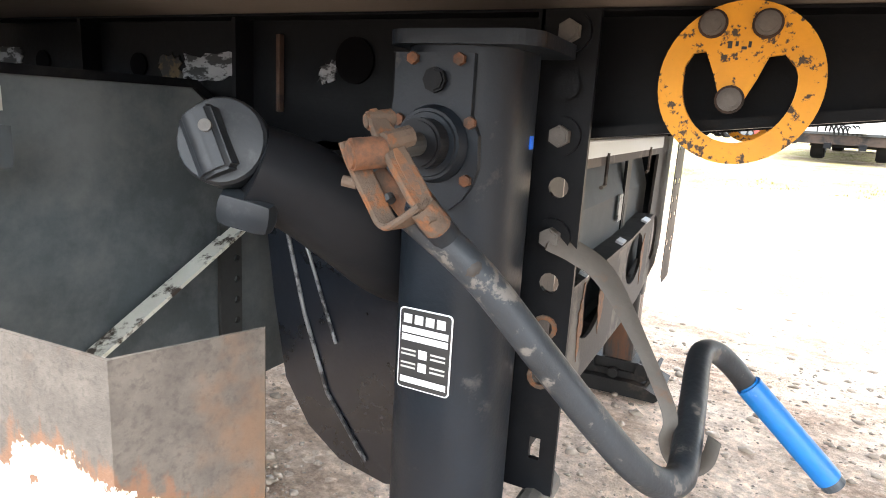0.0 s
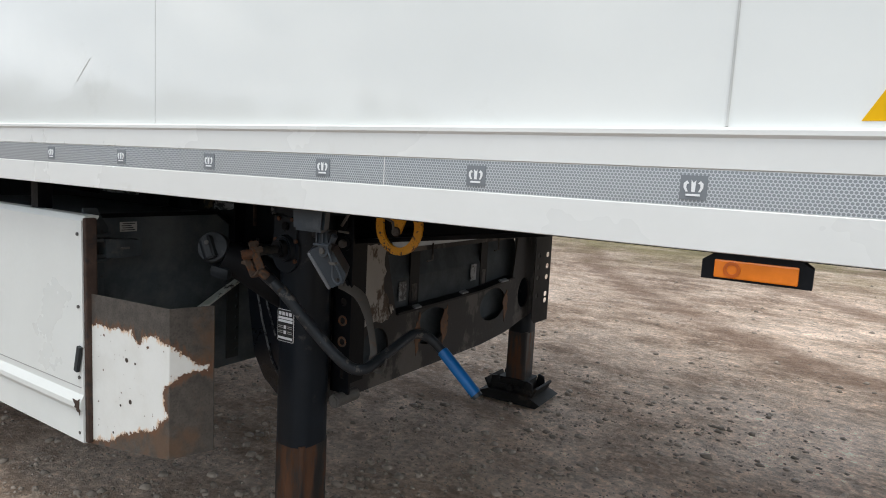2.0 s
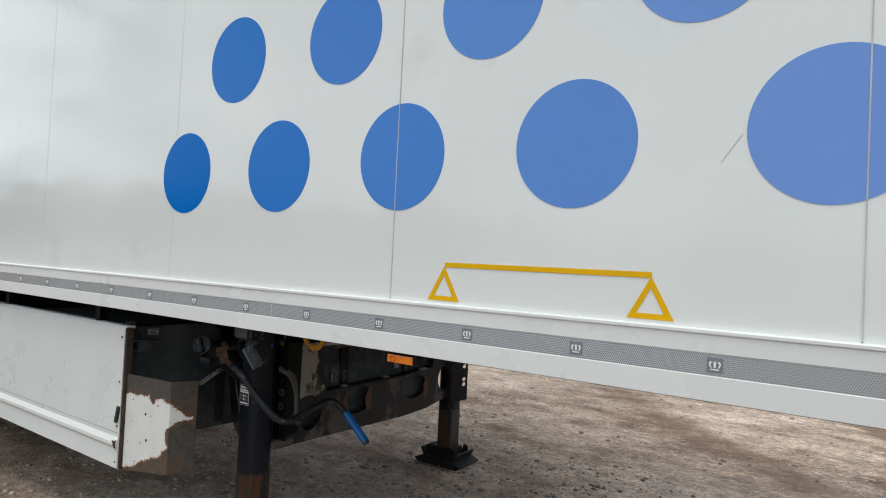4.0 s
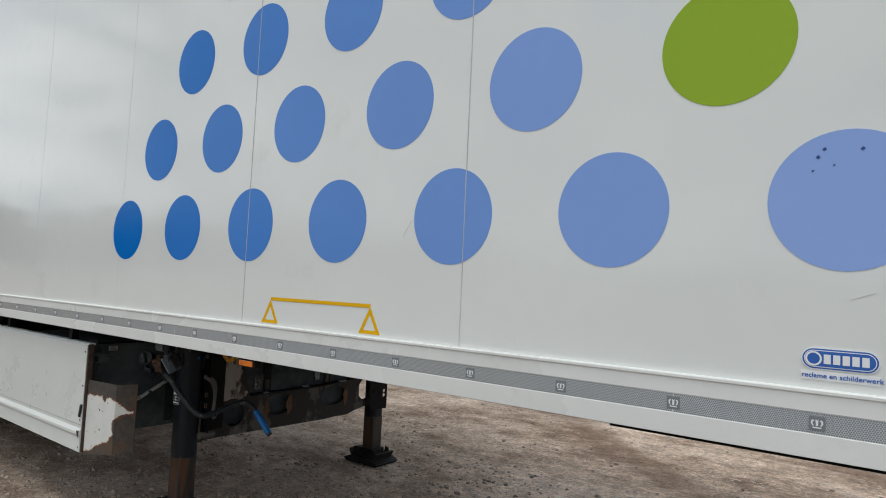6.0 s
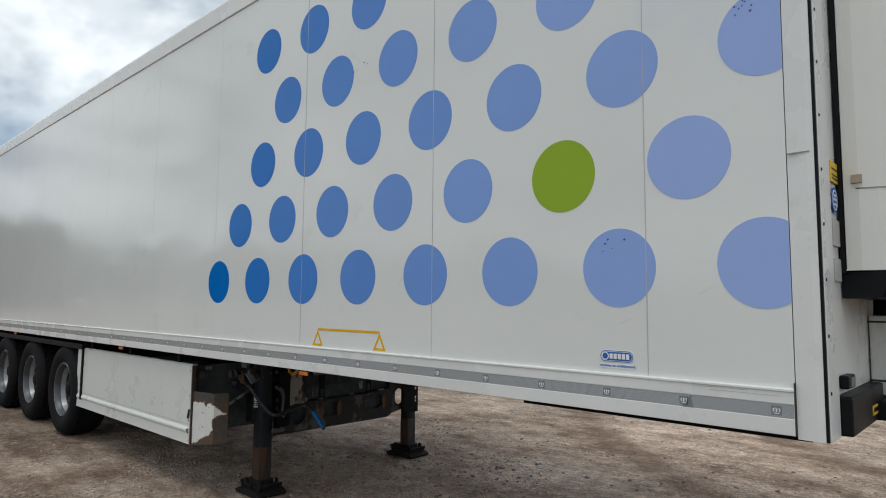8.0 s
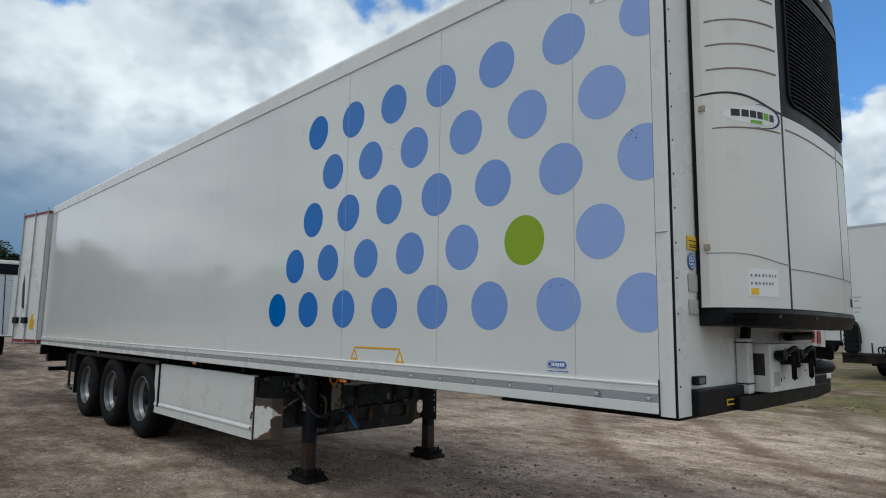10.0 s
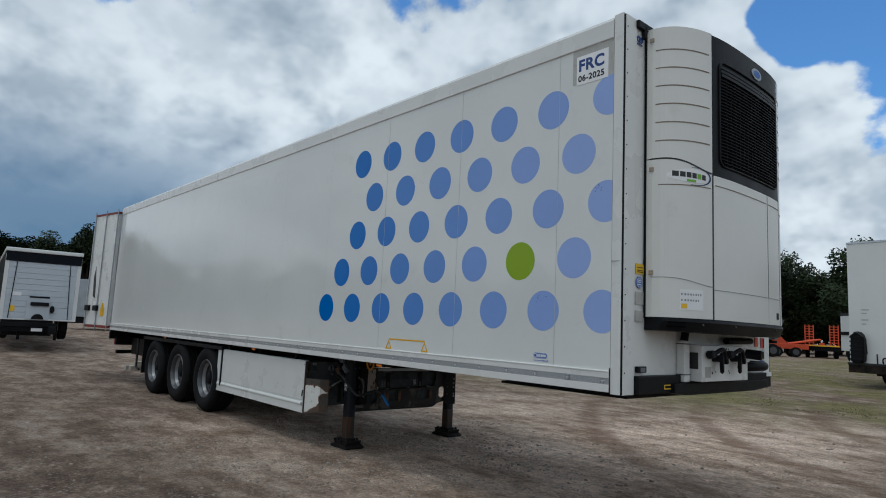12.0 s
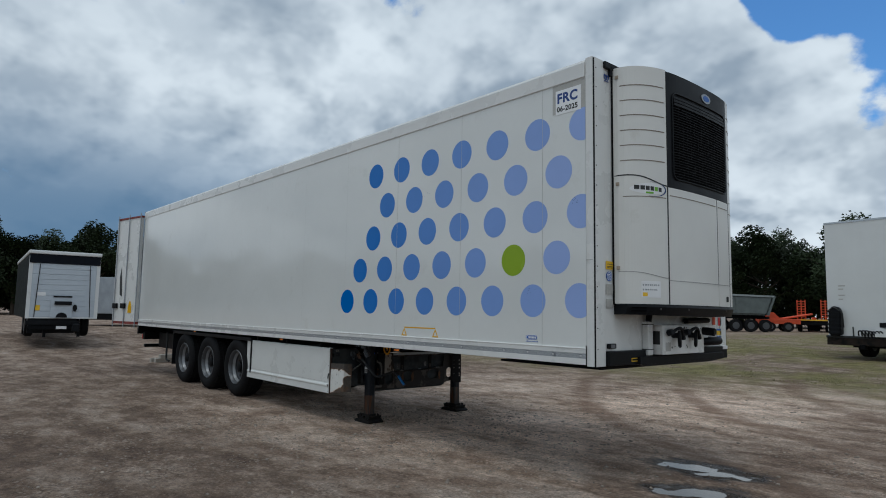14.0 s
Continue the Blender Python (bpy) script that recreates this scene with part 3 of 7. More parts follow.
def box(x0, x1, y0, y1, z0, z1, bevel=0.0, bm=None):
    own = bm is None
    bm = bm or bmesh.new()
    r = bmesh.ops.create_cube(bm, size=1.0, matrix=Matrix.LocRotScale(((x0 + x1) / 2, (y0 + y1) / 2, (z0 + z1) / 2), None, (x1 - x0, y1 - y0, z1 - z0)))
    if bevel:
        vs = set(r["verts"])
        edges = [e for e in bm.edges if e.verts[0] in vs and e.verts[1] in vs]
        bmesh.ops.bevel(bm, geom=edges, offset=bevel, segments=2, affect="EDGES", profile=0.6)
    return bm


def obox(center, size, rot=(0, 0, 0), bevel=0.0, bm=None):
    bm = bm or bmesh.new()
    m = Matrix.LocRotScale(center, Euler([radians(a) for a in rot]), size)
    r = bmesh.ops.create_cube(bm, size=1.0, matrix=m)
    if bevel:
        vs = set(r["verts"])
        edges = [e for e in bm.edges if e.verts[0] in vs and e.verts[1] in vs]
        bmesh.ops.bevel(bm, geom=edges, offset=bevel, segments=2, affect="EDGES", profile=0.6)
    return bm


def rod(a, b, r0, r1=None, seg=16, bm=None, bevel=0.0):
    bm = bm or bmesh.new()
    a, b = Vector(a), Vector(b)
    d = b - a
    m = Matrix.Translation((a + b) / 2) @ d.to_track_quat("Z", "Y").to_matrix().to_4x4()
    r = bmesh.ops.create_cone(bm, cap_ends=True, segments=seg, radius1=r0, radius2=r0 if r1 is None else r1, depth=d.length, matrix=m)
    if bevel:
        vs = set(r["verts"])
        caps = [e for e in bm.edges if e.verts[0] in vs and e.verts[1] in vs and any(len(f.verts) > 4 for f in e.link_faces)]
        bmesh.ops.bevel(bm, geom=caps, offset=bevel, segments=2, affect="EDGES")
    return bm


def smooth_path(points, n=8):
    """Catmull-Rom through the points."""
    pts = [Vector(p) for p in points]
    pts = [pts[0] * 2 - pts[1]] + pts + [pts[-1] * 2 - pts[-2]]
    out = []
    for i in range(1, len(pts) - 2):
        a, b, c, d = pts[i - 1:i + 3]
        for k in range(n):
            t = k / n
            out.append(0.5 * ((2 * b) + (c - a) * t + (2 * a - 5 * b + 4 * c - d) * t * t + (3 * b - a - 3 * c + d) * t ** 3))
    return out + [pts[-2]]


def tube(points, radius, seg=12, flat_ratio=1.0, bm=None):
    """A swept tube; radius may be a list; flat_ratio below 1 gives a flat bar."""
    bm = bm or bmesh.new()
    pts = [Vector(p) for p in points]
    rad = radius if isinstance(radius, (list, tuple)) else [radius] * len(pts)
    tan = [(pts[min(i + 1, len(pts) - 1)] - pts[max(i - 1, 0)]).normalized() for i in range(len(pts))]
    nrm = tan[0].orthogonal().normalized()
    rings = []
    for i, p in enumerate(pts):
        nrm = (nrm - tan[i] * nrm.dot(tan[i])).normalized()
        bi = tan[i].cross(nrm)
        rings.append([bm.verts.new(p + rad[i] * (math.cos(2 * math.pi * k / seg) * nrm + flat_ratio * math.sin(2 * math.pi * k / seg) * bi)) for k in range(seg)])
    for u, v in zip(rings, rings[1:]):
        for k in range(seg):
            bm.faces.new((u[k], u[(k + 1) % seg], v[(k + 1) % seg], v[k]))
    bm.faces.new(rings[0][::-1])
    bm.faces.new(rings[-1])
    return bm


def place_uv(axis, d, u, v):
    return {"x": (d, u, v), "y": (u, d, v), "z": (u, v, d)}[axis]


def slab(outline, axis, d0, d1, holes=(), bm=None):
    """A plate with an outline (and holes) in the plane across the axis, from d0 to d1. For x: (y, z); for y: (x, z); for z: (x, y)."""
    bm = bm or bmesh.new()
    edges, start = [], set(bm.faces)
    for loop in (outline, *holes):
        vs = [bm.verts.new(place_uv(axis, d0, u, v)) for u, v in loop]
        edges += [bm.edges.new((vs[i], vs[(i + 1) % len(vs)])) for i in range(len(vs))]
    if holes:
        bmesh.ops.triangle_fill(bm, use_beauty=True, use_dissolve=False, edges=edges)
        faces = [f for f in bm.faces if f not in start]
    else:
        faces = [bm.faces.new([e.verts[0] for e in edges])]
    r = bmesh.ops.extrude_face_region(bm, geom=faces)
    move = Vector(place_uv(axis, d1 - d0, 0, 0))
    bmesh.ops.translate(bm, verts=[g for g in r["geom"] if isinstance(g, bmesh.types.BMVert)], vec=move)
    return bm


def ring_pts(cx, cy, rx, ry=None, n=24, a0=0.0, a1=360.0):
    ry = rx if ry is None else ry
    full = abs(a1 - a0) >= 359.9
    k = n if full else n - 1
    return [(cx + rx * math.cos(radians(a0 + (a1 - a0) * i / k)), cy + ry * math.sin(radians(a0 + (a1 - a0) * i / k))) for i in range(n)]


def lathe(profile, seg=32, bm=None, first=True, last=True):
    """Turns (radius, height) about y: height runs along y."""
    bm = bm or bmesh.new()
    rings = [[bm.verts.new((r * math.cos(2 * math.pi * k / seg), h, r * math.sin(2 * math.pi * k / seg))) for k in range(seg)] for r, h in profile]
    for u, v in zip(rings, rings[1:]):
        for k in range(seg):
            bm.faces.new((u[k], u[(k + 1) % seg], v[(k + 1) % seg], v[k]))
    if first:
        bm.faces.new(rings[0])
    if last:
        bm.faces.new(rings[-1][::-1])
    return bm


def ragged(points, jag, seed, n=5):
    rr = random.Random(seed)
    out = []
    for i, (u, v) in enumerate(points):
        u2, v2 = points[(i + 1) % len(points)]
        for k in range(n):
            t = k / n
            out.append((u + (u2 - u) * t + rr.uniform(-jag, jag), v + (v2 - v) * t + rr.uniform(-jag, jag)))
    return out


def text_mesh(body, size, m, material_used, bold=0.0):
    cu = bpy.data.curves.new("text", "FONT")
    cu.body, cu.size, cu.offset, cu.extrude, cu.space_character = body, size, bold, 0.0006, 1.0 + 2.2 * bold / size
    ob = bpy.data.objects.new("text", cu)
    scene.collection.objects.link(ob)
    bpy.context.view_layer.update()
    me = bpy.data.meshes.new_from_object(ob.evaluated_get(bpy.context.evaluated_depsgraph_get()))
    bpy.data.objects.remove(ob)
    me.transform(m)
    me.materials.clear()
    me.materials.append(material_used)
    return me


def rise(x, y):
    """Height of the ground: level under the trailer, rising gently away from it."""
    dx = max(-13.5 - x, 0.0, x - 0.1)
    dy = max(-y, 0.0, y - 2.6)
    s = min(1.0, max(0.0, (math.hypot(dx, dy) - 3.5) / 17.0))
    return 0.035 + 0.47 * s * s * (3 - 2 * s)




def ground_height(x, y):
    z = rise(x, y)
    near = max(0.0, 1.0 - math.hypot(x + 3, y - 1) / 40.0)
    z += near * (0.012 * noise.noise((x * 0.9, y * 0.9, 0.3)) + 0.006 * noise.noise((x * 3.1, y * 3.1, 4.0)) + 0.005 * noise.noise((x * 7.3, y * 7.3, 1.0)))
    for px, py, ra, rb, turn in PUDDLES:
        c, s = math.cos(radians(turn)), math.sin(radians(turn))
        u, v = ((x - px) * c + (y - py) * s) / ra, (-(x - px) * s + (y - py) * c) / rb
        z -= 0.032 * max(0.0, 1.35 - math.hypot(u, v) - 0.75 * noise.noise((x * 5.0, y * 5.0, 2.0)))
    for lx, ly in ((-4.03, 0.46), (-4.03, 2.15)):
        k = max(0.0, 1 - math.hypot(x - lx, y - ly) / 0.7)
        z = z * (1 - min(1, 2 * k)) + 0.035 * min(1, 2 * k)
    return z


# ---- ground ----
def spaced(lo, hi, fine_lo, fine_hi, step):
    c, out = fine_lo, []
    while c < fine_hi:
        out.append(c)
        c += step
    g, s = fine_hi, step
    while g < hi:
        out.append(g)
        s *= 1.22
        g += s
    out.append(hi)
    g, s = fine_lo, step
    while g > lo:
        s *= 1.22
        g -= s
        out.append(max(g, lo))
    return sorted(set(out))


gx, gy = spaced(-1800, 1800, -14, 4, 0.075), spaced(-1800, 1800, -4.5, 11, 0.075)
gv = [(x, y, ground_height(x, y)) for y in gy for x in gx]
w = len(gx)
gf = [(j * w + i, j * w + i + 1, (j + 1) * w + i + 1, (j + 1) * w + i) for j in range(len(gy) - 1) for i in range(w - 1)]
gm = bpy.data.meshes.new("ground")
gm.from_pydata(gv, [], gf)
gm.polygons.foreach_set("use_smooth", [True] * len(gf))
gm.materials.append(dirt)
tagged(new("ground", gm), "packed brown dirt yard with gravel and tyre tracks", "ground", kind="structure")

for px, py, ra, rb, turn in PUDDLES:
    pts = []
    for k in range(96):
        a = 2 * math.pi * k / 96
        q = 1.3 + 0.6 * noise.noise((math.cos(a) * 1.7 + px, math.sin(a) * 1.7, 2.0)) + 0.5 * noise.noise((math.cos(a) * 5.3, math.sin(a) * 5.3 + py, 7.0))
        u, v = ra * q * math.cos(a), rb * q * math.sin(a)
        c, s = math.cos(radians(turn)), math.sin(radians(turn))
        pts.append((px + u * c - v * s, py + u * s + v * c))
    solo("puddle", slab(pts, "z", 0.000, 0.022), water_mat, (px, py, 0.0), "shallow muddy rain puddle on the dirt", "puddle", kind="structure")

# ---- the semi-trailer: body ----
FRONT, REAR, WIDTH, ROOF = 0.078, -13.46, 2.60, 4.00
RAIL0, RAIL1, TOP0 = 1.135, 1.289, 3.825
trailer = thing("semi_trailer", (-6.7, 1.3, 0.035), "white refrigerated box semi-trailer on landing legs", "semi-trailer")

joints = [-0.529 - 1.1765 * k for k in range(11)]
edges = [-0.0145] + joints + [REAR + 0.05]
for a, b in zip(edges, edges[1:]):
    part("side_panel", box(b + 0.0014, a - 0.0014, 0.0, 0.06, RAIL1 - 0.0005, TOP0 + 0.0005), white_panel, trailer, "glossy white side panel")
# joint colours pale rearwards to imitate glare on the panels
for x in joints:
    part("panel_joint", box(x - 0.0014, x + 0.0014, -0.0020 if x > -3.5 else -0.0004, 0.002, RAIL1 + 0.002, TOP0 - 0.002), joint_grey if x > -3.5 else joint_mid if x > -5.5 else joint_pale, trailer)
part("side_wall", box(REAR + 0.05, FRONT - 0.1, WIDTH - 0.06, WIDTH, RAIL0, ROOF - 0.03), white_panel, trailer)
part("roof", box(REAR + 0.02, FRONT - 0.03, 0.03, WIDTH - 0.03, ROOF - 0.06, ROOF - 0.004, 0.01), white_rail, trailer)
part("floor", box(REAR + 0.04, FRONT - 0.10, 0.025, WIDTH - 0.065, RAIL0 + 0.012, RAIL0 + 0.09), underside, trailer, "dusty grey-brown floor underside")
part("front_wall", box(FRONT - 0.09, FRONT - 0.022, 0.03, WIDTH - 0.03, RAIL0 + 0.1, ROOF - 0.02), white_rail, trailer)

# lower side rail: an extruded profile with a lip above and below the tape
prof = [(0.030, RAIL1), (-0.0135, RAIL1), (-0.0155, RAIL1 - 0.003), (-0.0155, RAIL1 - 0.009), (-0.012, RAIL1 - 0.013), (-0.012, 1.2385), (-0.0098, 1.237), (-0.0098, 1.190), (-0.012, 1.1885), (-0.012, RAIL0 + 0.001), (-0.011, RAIL0), (0.022, RAIL0), (0.022, RAIL0 + 0.012), (0.030, RAIL0 + 0.012)]
rail = part("side_rail", slab(prof, "x", REAR + 0.04, -0.0165), white_rail, trailer, "white extruded lower side rail")
# thin dark sheet along the rail's bottom face
part("rail_underside", box(REAR + 0.05, -0.05, -0.006, 0.075, RAIL0 - 0.0015, RAIL0 - 0.0004), box_grey, rail, "thin dark sheet under the rail")
tape_cuts = [-0.018, -1.02, -3.405, -5.79, -8.17, -10.56, REAR + 0.06]
for a, b in zip(tape_cuts, tape_cuts[1:]):
    part("reflective_tape", box(b + 0.0012, a - 0.0012, -0.0106, -0.006, 1.1905, 1.2365), tape_mat, trailer, "grey honeycomb reflective tape")

# crown-like emblem on a grey square, every 0.32 m along the tape
em = slab([(-0.0165, -0.0155), (0.0165, -0.0155), (0.0165, 0.0155), (-0.0165, 0.0155)], "y", -0.0118, -0.0108)
em_mesh = mesh_of(em, emblem_grey)
cb = box(-0.009, 0.009, -0.0130, -0.0120, -0.012, -0.009)
for s in (-1, 1):
    slab([(s * 0.0095, -0.006), (s * 0.0125, 0.000), (s * 0.0125, 0.006), (s * 0.0085, 0.010), (s * 0.0055, 0.006), (s * 0.0085, 0.005), (s * 0.0090, 0.000), (s * 0.0065, -0.006)], "y", -0.0130, -0.0120, bm=cb)
slab([(-0.0022, -0.006), (0.0022, -0.006), (0.0030, 0.011), (0.0, 0.007), (-0.0030, 0.011)], "y", -0.0130, -0.0120, bm=cb)
bmesh.ops.scale(cb, vec=(0.95, 1, 0.88), verts=cb.verts)
crown_mesh = mesh_of(cb, sticker_white)
x = -0.072
while x > REAR + 0.2:
    e = repeat("tape_emblem", em_mesh, trailer, Matrix.Translation((x, 0, 1.2135)), "grey square with a pale emblem")
    repeat("emblem_mark", crown_mesh, e, Matrix.Translation((x, 0, 1.2135))).matrix_basis = Matrix.Identity(4)
    x -= 0.3155

part("top_rail", slab([(0.06, TOP0), (-0.006, TOP0), (-0.010, TOP0 + 0.006), (-0.010, 3.965), (0.004, ROOF - 0.008), (0.03, ROOF), (0.06, ROOF)], "x", REAR + 0.03, -0.0165), white_rail, trailer, "white upper side rail")

# front corner post: side flange, dark gap, front flange
for s, y0 in ((1, 0.0), (-1, WIDTH)):
    post = slab([(-0.0125, y0), (FRONT - 0.03, y0 - s * 0.006), (FRONT - 0.008, y0 - s * 0.004), (FRONT - 0.008, y0 + s * 0.03), (-0.0125, y0 + s * 0.03)], "z", RAIL0 - 0.01, ROOF + 0.004)
    part("corner_post", post, white_rail, trailer, "white front corner post")
    part("corner_seal", box(FRONT - 0.008, FRONT + 0.001, min(y0, y0 + s * 0.012), max(y0, y0 + s * 0.012), RAIL0 - 0.01, ROOF - 0.01), unit_black, trailer, "black corner seal")
    part("front_flange", box(FRONT - 0.022, FRONT + 0.004, min(y0 + s * 0.013, y0 + s * 0.16), max(y0 + s * 0.013, y0 + s * 0.16), RAIL0 - 0.012, ROOF - 0.002, 0.004), white_rail, trailer, "white front flange with rivets")
part("post_joint", box(-0.0125, FRONT - 0.02, -0.0075, -0.003, 2.085, 2.089), seam_grey, trailer)
rivet = mesh_of(rod((0, 0, 0), (0.004, 0, 0), 0.007, 0.005, 8), print_black)
for k in range(15):
    repeat("rivet", rivet, trailer, Matrix.Translation((FRONT + 0.003, 0.033, 1.28 + 0.187 * k)))
part("front_cover", box(FRONT - 0.022, FRONT - 0.004, 0.161, WIDTH - 0.161, 1.26, ROOF - 0.05), white_rail, trailer)
part("front_top_trim", box(FRONT - 0.02, FRONT + 0.03, 0.15, WIDTH - 0.15, 3.93, 3.99, 0.006), unit_black, trailer, "dark top trim of the front wall")

# side dots: five rows, spaced 0.557 m, clipped at the panel's end
def dot_colour(t):
    a, b = (0.0, 0.140, 0.51), (0.340, 0.455, 0.80)
    return tuple(p + (q - p) * t ** k for p, q, k in zip(a, b, (1.22, 1.07, 0.93)))


dot_mats = [material("blue_dot_vinyl", dot_colour(k / 7), 0.16, vary=0.05, scale=1.2, fine=20, bump=0.01, spec=0.08) for k in range(8)]
dot_green = material("green_dot_vinyl", (0.29, 0.435, 0.028), 0.28, vary=0.05, scale=1.2, fine=20, bump=0.01, spec=0.15)
ROWS_OF_DOTS = ((1.716, -3.980, 8, None), (2.130, -3.686, 7, 5), (2.547, -3.400, 7, None), (2.959, -3.105, 6, None), (3.379, -3.370, 7, None))
for z, x0, count, green in ROWS_OF_DOTS:
    for k in range(count):
        cx = x0 + 0.5550 * k
        pts = [(min(u, -0.0150), v) for u, v in ring_pts(cx, z, 0.1612, n=56)]
        clean = [q for i, q in enumerate(pts) if q != pts[i - 1]]
        col = dot_green if k == green else dot_mats[min(7, max(0, round((cx + 4.0) / 0.557)))]
        part("dot", slab(clean, "y", -0.0011, -0.0003), col, trailer, "green dot" if k == green else "blue dot")

# chipped marks on three dots
chip = random.Random(4)
for cx, cz, count in ((-0.66, 1.81, 5), (-0.09, 2.66, 9), (-2.30, 2.99, 4)):
    bm = bmesh.new()
    for _ in range(count):
        u, v = cx + chip.uniform(-0.09, 0.05), cz + chip.uniform(-0.03, 0.03)
        obox((u, -0.0013, v), (chip.uniform(0.003, 0.009), 0.0008, chip.uniform(0.003, 0.008)), (0, chip.uniform(-60, 60), 0), bm=bm)
    part("paint_chips", bm, sticker_blue, trailer)

# balance-like yellow mark
part("yellow_bar", box(-2.687, -2.109, -0.0016, 0.0, 1.3925, 1.406), yellow_sign, trailer, "yellow load mark")
for cx in (-2.689, -2.110):
    part("yellow_triangle", slab([(cx - 0.054, 1.298), (cx + 0.054, 1.298), (cx, 1.396)], "y", -0.0014, 0.0, holes=[[(cx - 0.032, 1.311), (cx + 0.032, 1.311), (cx, 1.369)]]), yellow_sign, trailer)

# inspection plate and painter's sticker
part("grey_backing", box(-0.40, -0.0165, -0.0012, 0.0, 3.535, 3.820), sticker_grey, trailer)
plate = part("inspection_sticker", box(-0.362, -0.064, -0.0026, -0.0013, 3.525, 3.765), plate_white, trailer, "white inspection sticker lettered FRC 06-2025")
face = pose(0, 0, 0, 90, 0, 0)
for body, size, x0, z0, mt in (("FRC", 0.132, -0.345, 3.640, sticker_blue), ("06-2025", 0.070, -0.346, 3.553, print_black)):
    me = text_mesh(body, size, pose(x0, -0.0032, z0, 90, 0, 0), mt, 0.0022 if size < 0.1 else 0.0045)
    repeat("lettering", me, plate, Matrix.Identity(4))
SX, SZ = -0.662, 1.357


def pill(half, r, d0, d1):
    return slab(ring_pts(SX - half, SZ, r, n=16, a0=90, a1=270) + ring_pts(SX + half, SZ, r, n=16, a0=-90, a1=90), "y", d0, d1)


st = part("maker_sticker", pill(0.050, 0.0245, -0.0020, -0.0002), sticker_white, trailer, "blue and white oval sticker")
part("sticker_field", pill(0.050, 0.0222, -0.0026, -0.0021), sticker_mid, st)
part("sticker_rim", pill(0.050, 0.0190, -0.0030, -0.0027), sticker_white, st)
part("sticker_inner", pill(0.050, 0.0172, -0.0034, -0.0031), sticker_mid, st)
part("sticker_disc", slab(ring_pts(SX - 0.050, SZ, 0.0165, n=20), "y", -0.0040, -0.0035, holes=[ring_pts(SX - 0.050, SZ, 0.0125, n=20)]), sticker_white, st)
for k in range(5):
    part("sticker_bar", box(SX - 0.030 + 0.0180 * k, SX - 0.0165 + 0.0180 * k, -0.0040, -0.0035, SZ - 0.0105, SZ + 0.0105), sticker_white, st)
part("sticker_foot", box(SX - 0.075, SX + 0.075, -0.0016, -0.0003, SZ - 0.048, SZ - 0.028), sticker_white, st)
repeat("lettering", text_mesh("reclame en schilderwerk", 0.0150, pose(SX - 0.0735, -0.0022, SZ - 0.0425, 90, 0, 0), sticker_mid, 0.0002), st, Matrix.Identity(4))
for cx, cz, ln, an in ((-4.35, 1.42, 0.08, 40), (-0.30, 1.62, 0.06, 30), (-1.95, 1.68, 0.07, 55), (-0.62, 1.50, 0.05, 20), (-3.6, 1.6, 0.05, -30)):
    part("scratch", obox((cx, -0.0006, cz), (ln, 0.0004, 0.0014), (0, -an, 0)), scratch_grey, trailer)

part("tape_tear", slab([(-0.395, 1.1905), (-0.352, 1.1905), (-0.362, 1.2365)], "y", -0.0118, -0.0107), emblem_grey, trailer, "torn dark corner of tape")
for x0, x1, z, h in ((-0.36, -0.16, 1.272, 0.0016), (-0.30, -0.05, 1.262, 0.0014), (-0.12, -0.045, 1.279, 0.0022)):
    part("rub_mark", box(x0, x1, -0.0128, -0.0121, z, z + h), joint_grey, trailer)
part("rail_end_gap", box(-0.0165, -0.0135, -0.0125, 0.0, RAIL0, RAIL1 + 0.02), print_black, trailer)

# rear frame, closed far door, open near door
part("rear_frame", box(REAR, REAR + 0.05, -0.004, 0.07, RAIL0 - 0.06, ROOF + 0.002, 0.004), alu_grey, trailer, "grey rear door frame")
part("rear_header", box(REAR, REAR + 0.05, 0.07, WIDTH, 3.86, ROOF + 0.002), alu_grey, trailer)
part("rear_sill", box(REAR - 0.02, REAR + 0.06, 0.0, WIDTH, 0.93, RAIL0 + 0.01), black_steel, trailer)
part("closed_door", box(REAR - 0.02, REAR + 0.03, 1.32, WIDTH - 0.02, RAIL0 + 0.02, 3.86), white_panel, trailer)
HINGE = Vector((REAR - 0.01, -0.02, 0))
door_turn = Matrix.Translation(HINGE) @ Matrix.Rotation(radians(190), 4, "Z")


def door_piece(name, bm, mt, parent, label=""):
    bmesh.ops.transform(bm, matrix=door_turn, verts=bm.verts)
    return part(name, bm, mt, parent, label)


open_door = door_piece("rear_door", box(0.03, 1.24, -0.03, 0.04, 1.22, 3.86, 0.004), white_rail, trailer, "white rear door leaf, standing open")
door_piece("door_edge_top", box(0.0, 1.26, -0.035, 0.055, 3.86, 3.905), red_paint, open_door, "dark red door edge")
door_piece("door_edge_bottom", box(0.0, 1.26, -0.035, 0.055, 1.16, 1.22), red_paint, open_door, "dark red door edge")
door_piece("door_edge_end", box(1.24, 1.262, -0.035, 0.055, 1.20, 3.88), white_rail, open_door)
for u in (0.02, 0.62, 1.20):
    door_piece("lock_bar", rod((u, 0.062, 1.08), (u, 0.062, 3.97), 0.013, seg=10), alu_grey, open_door, "grey locking bar")
for u in (0.62, 1.06):
    door_piece("lock_handle", box(u - 0.05, u + 0.16, 0.045, 0.10, 1.55, 1.68, 0.01), unit_black, open_door, "black lock handle")
door_piece("yellow_tag", slab([(0.27, 1.44), (0.45, 1.44), (0.45, 1.58), (0.38, 1.74), (0.34, 1.74), (0.27, 1.58)], "y", 0.042, 0.05), yellow_sign, open_door, "yellow warning tag")
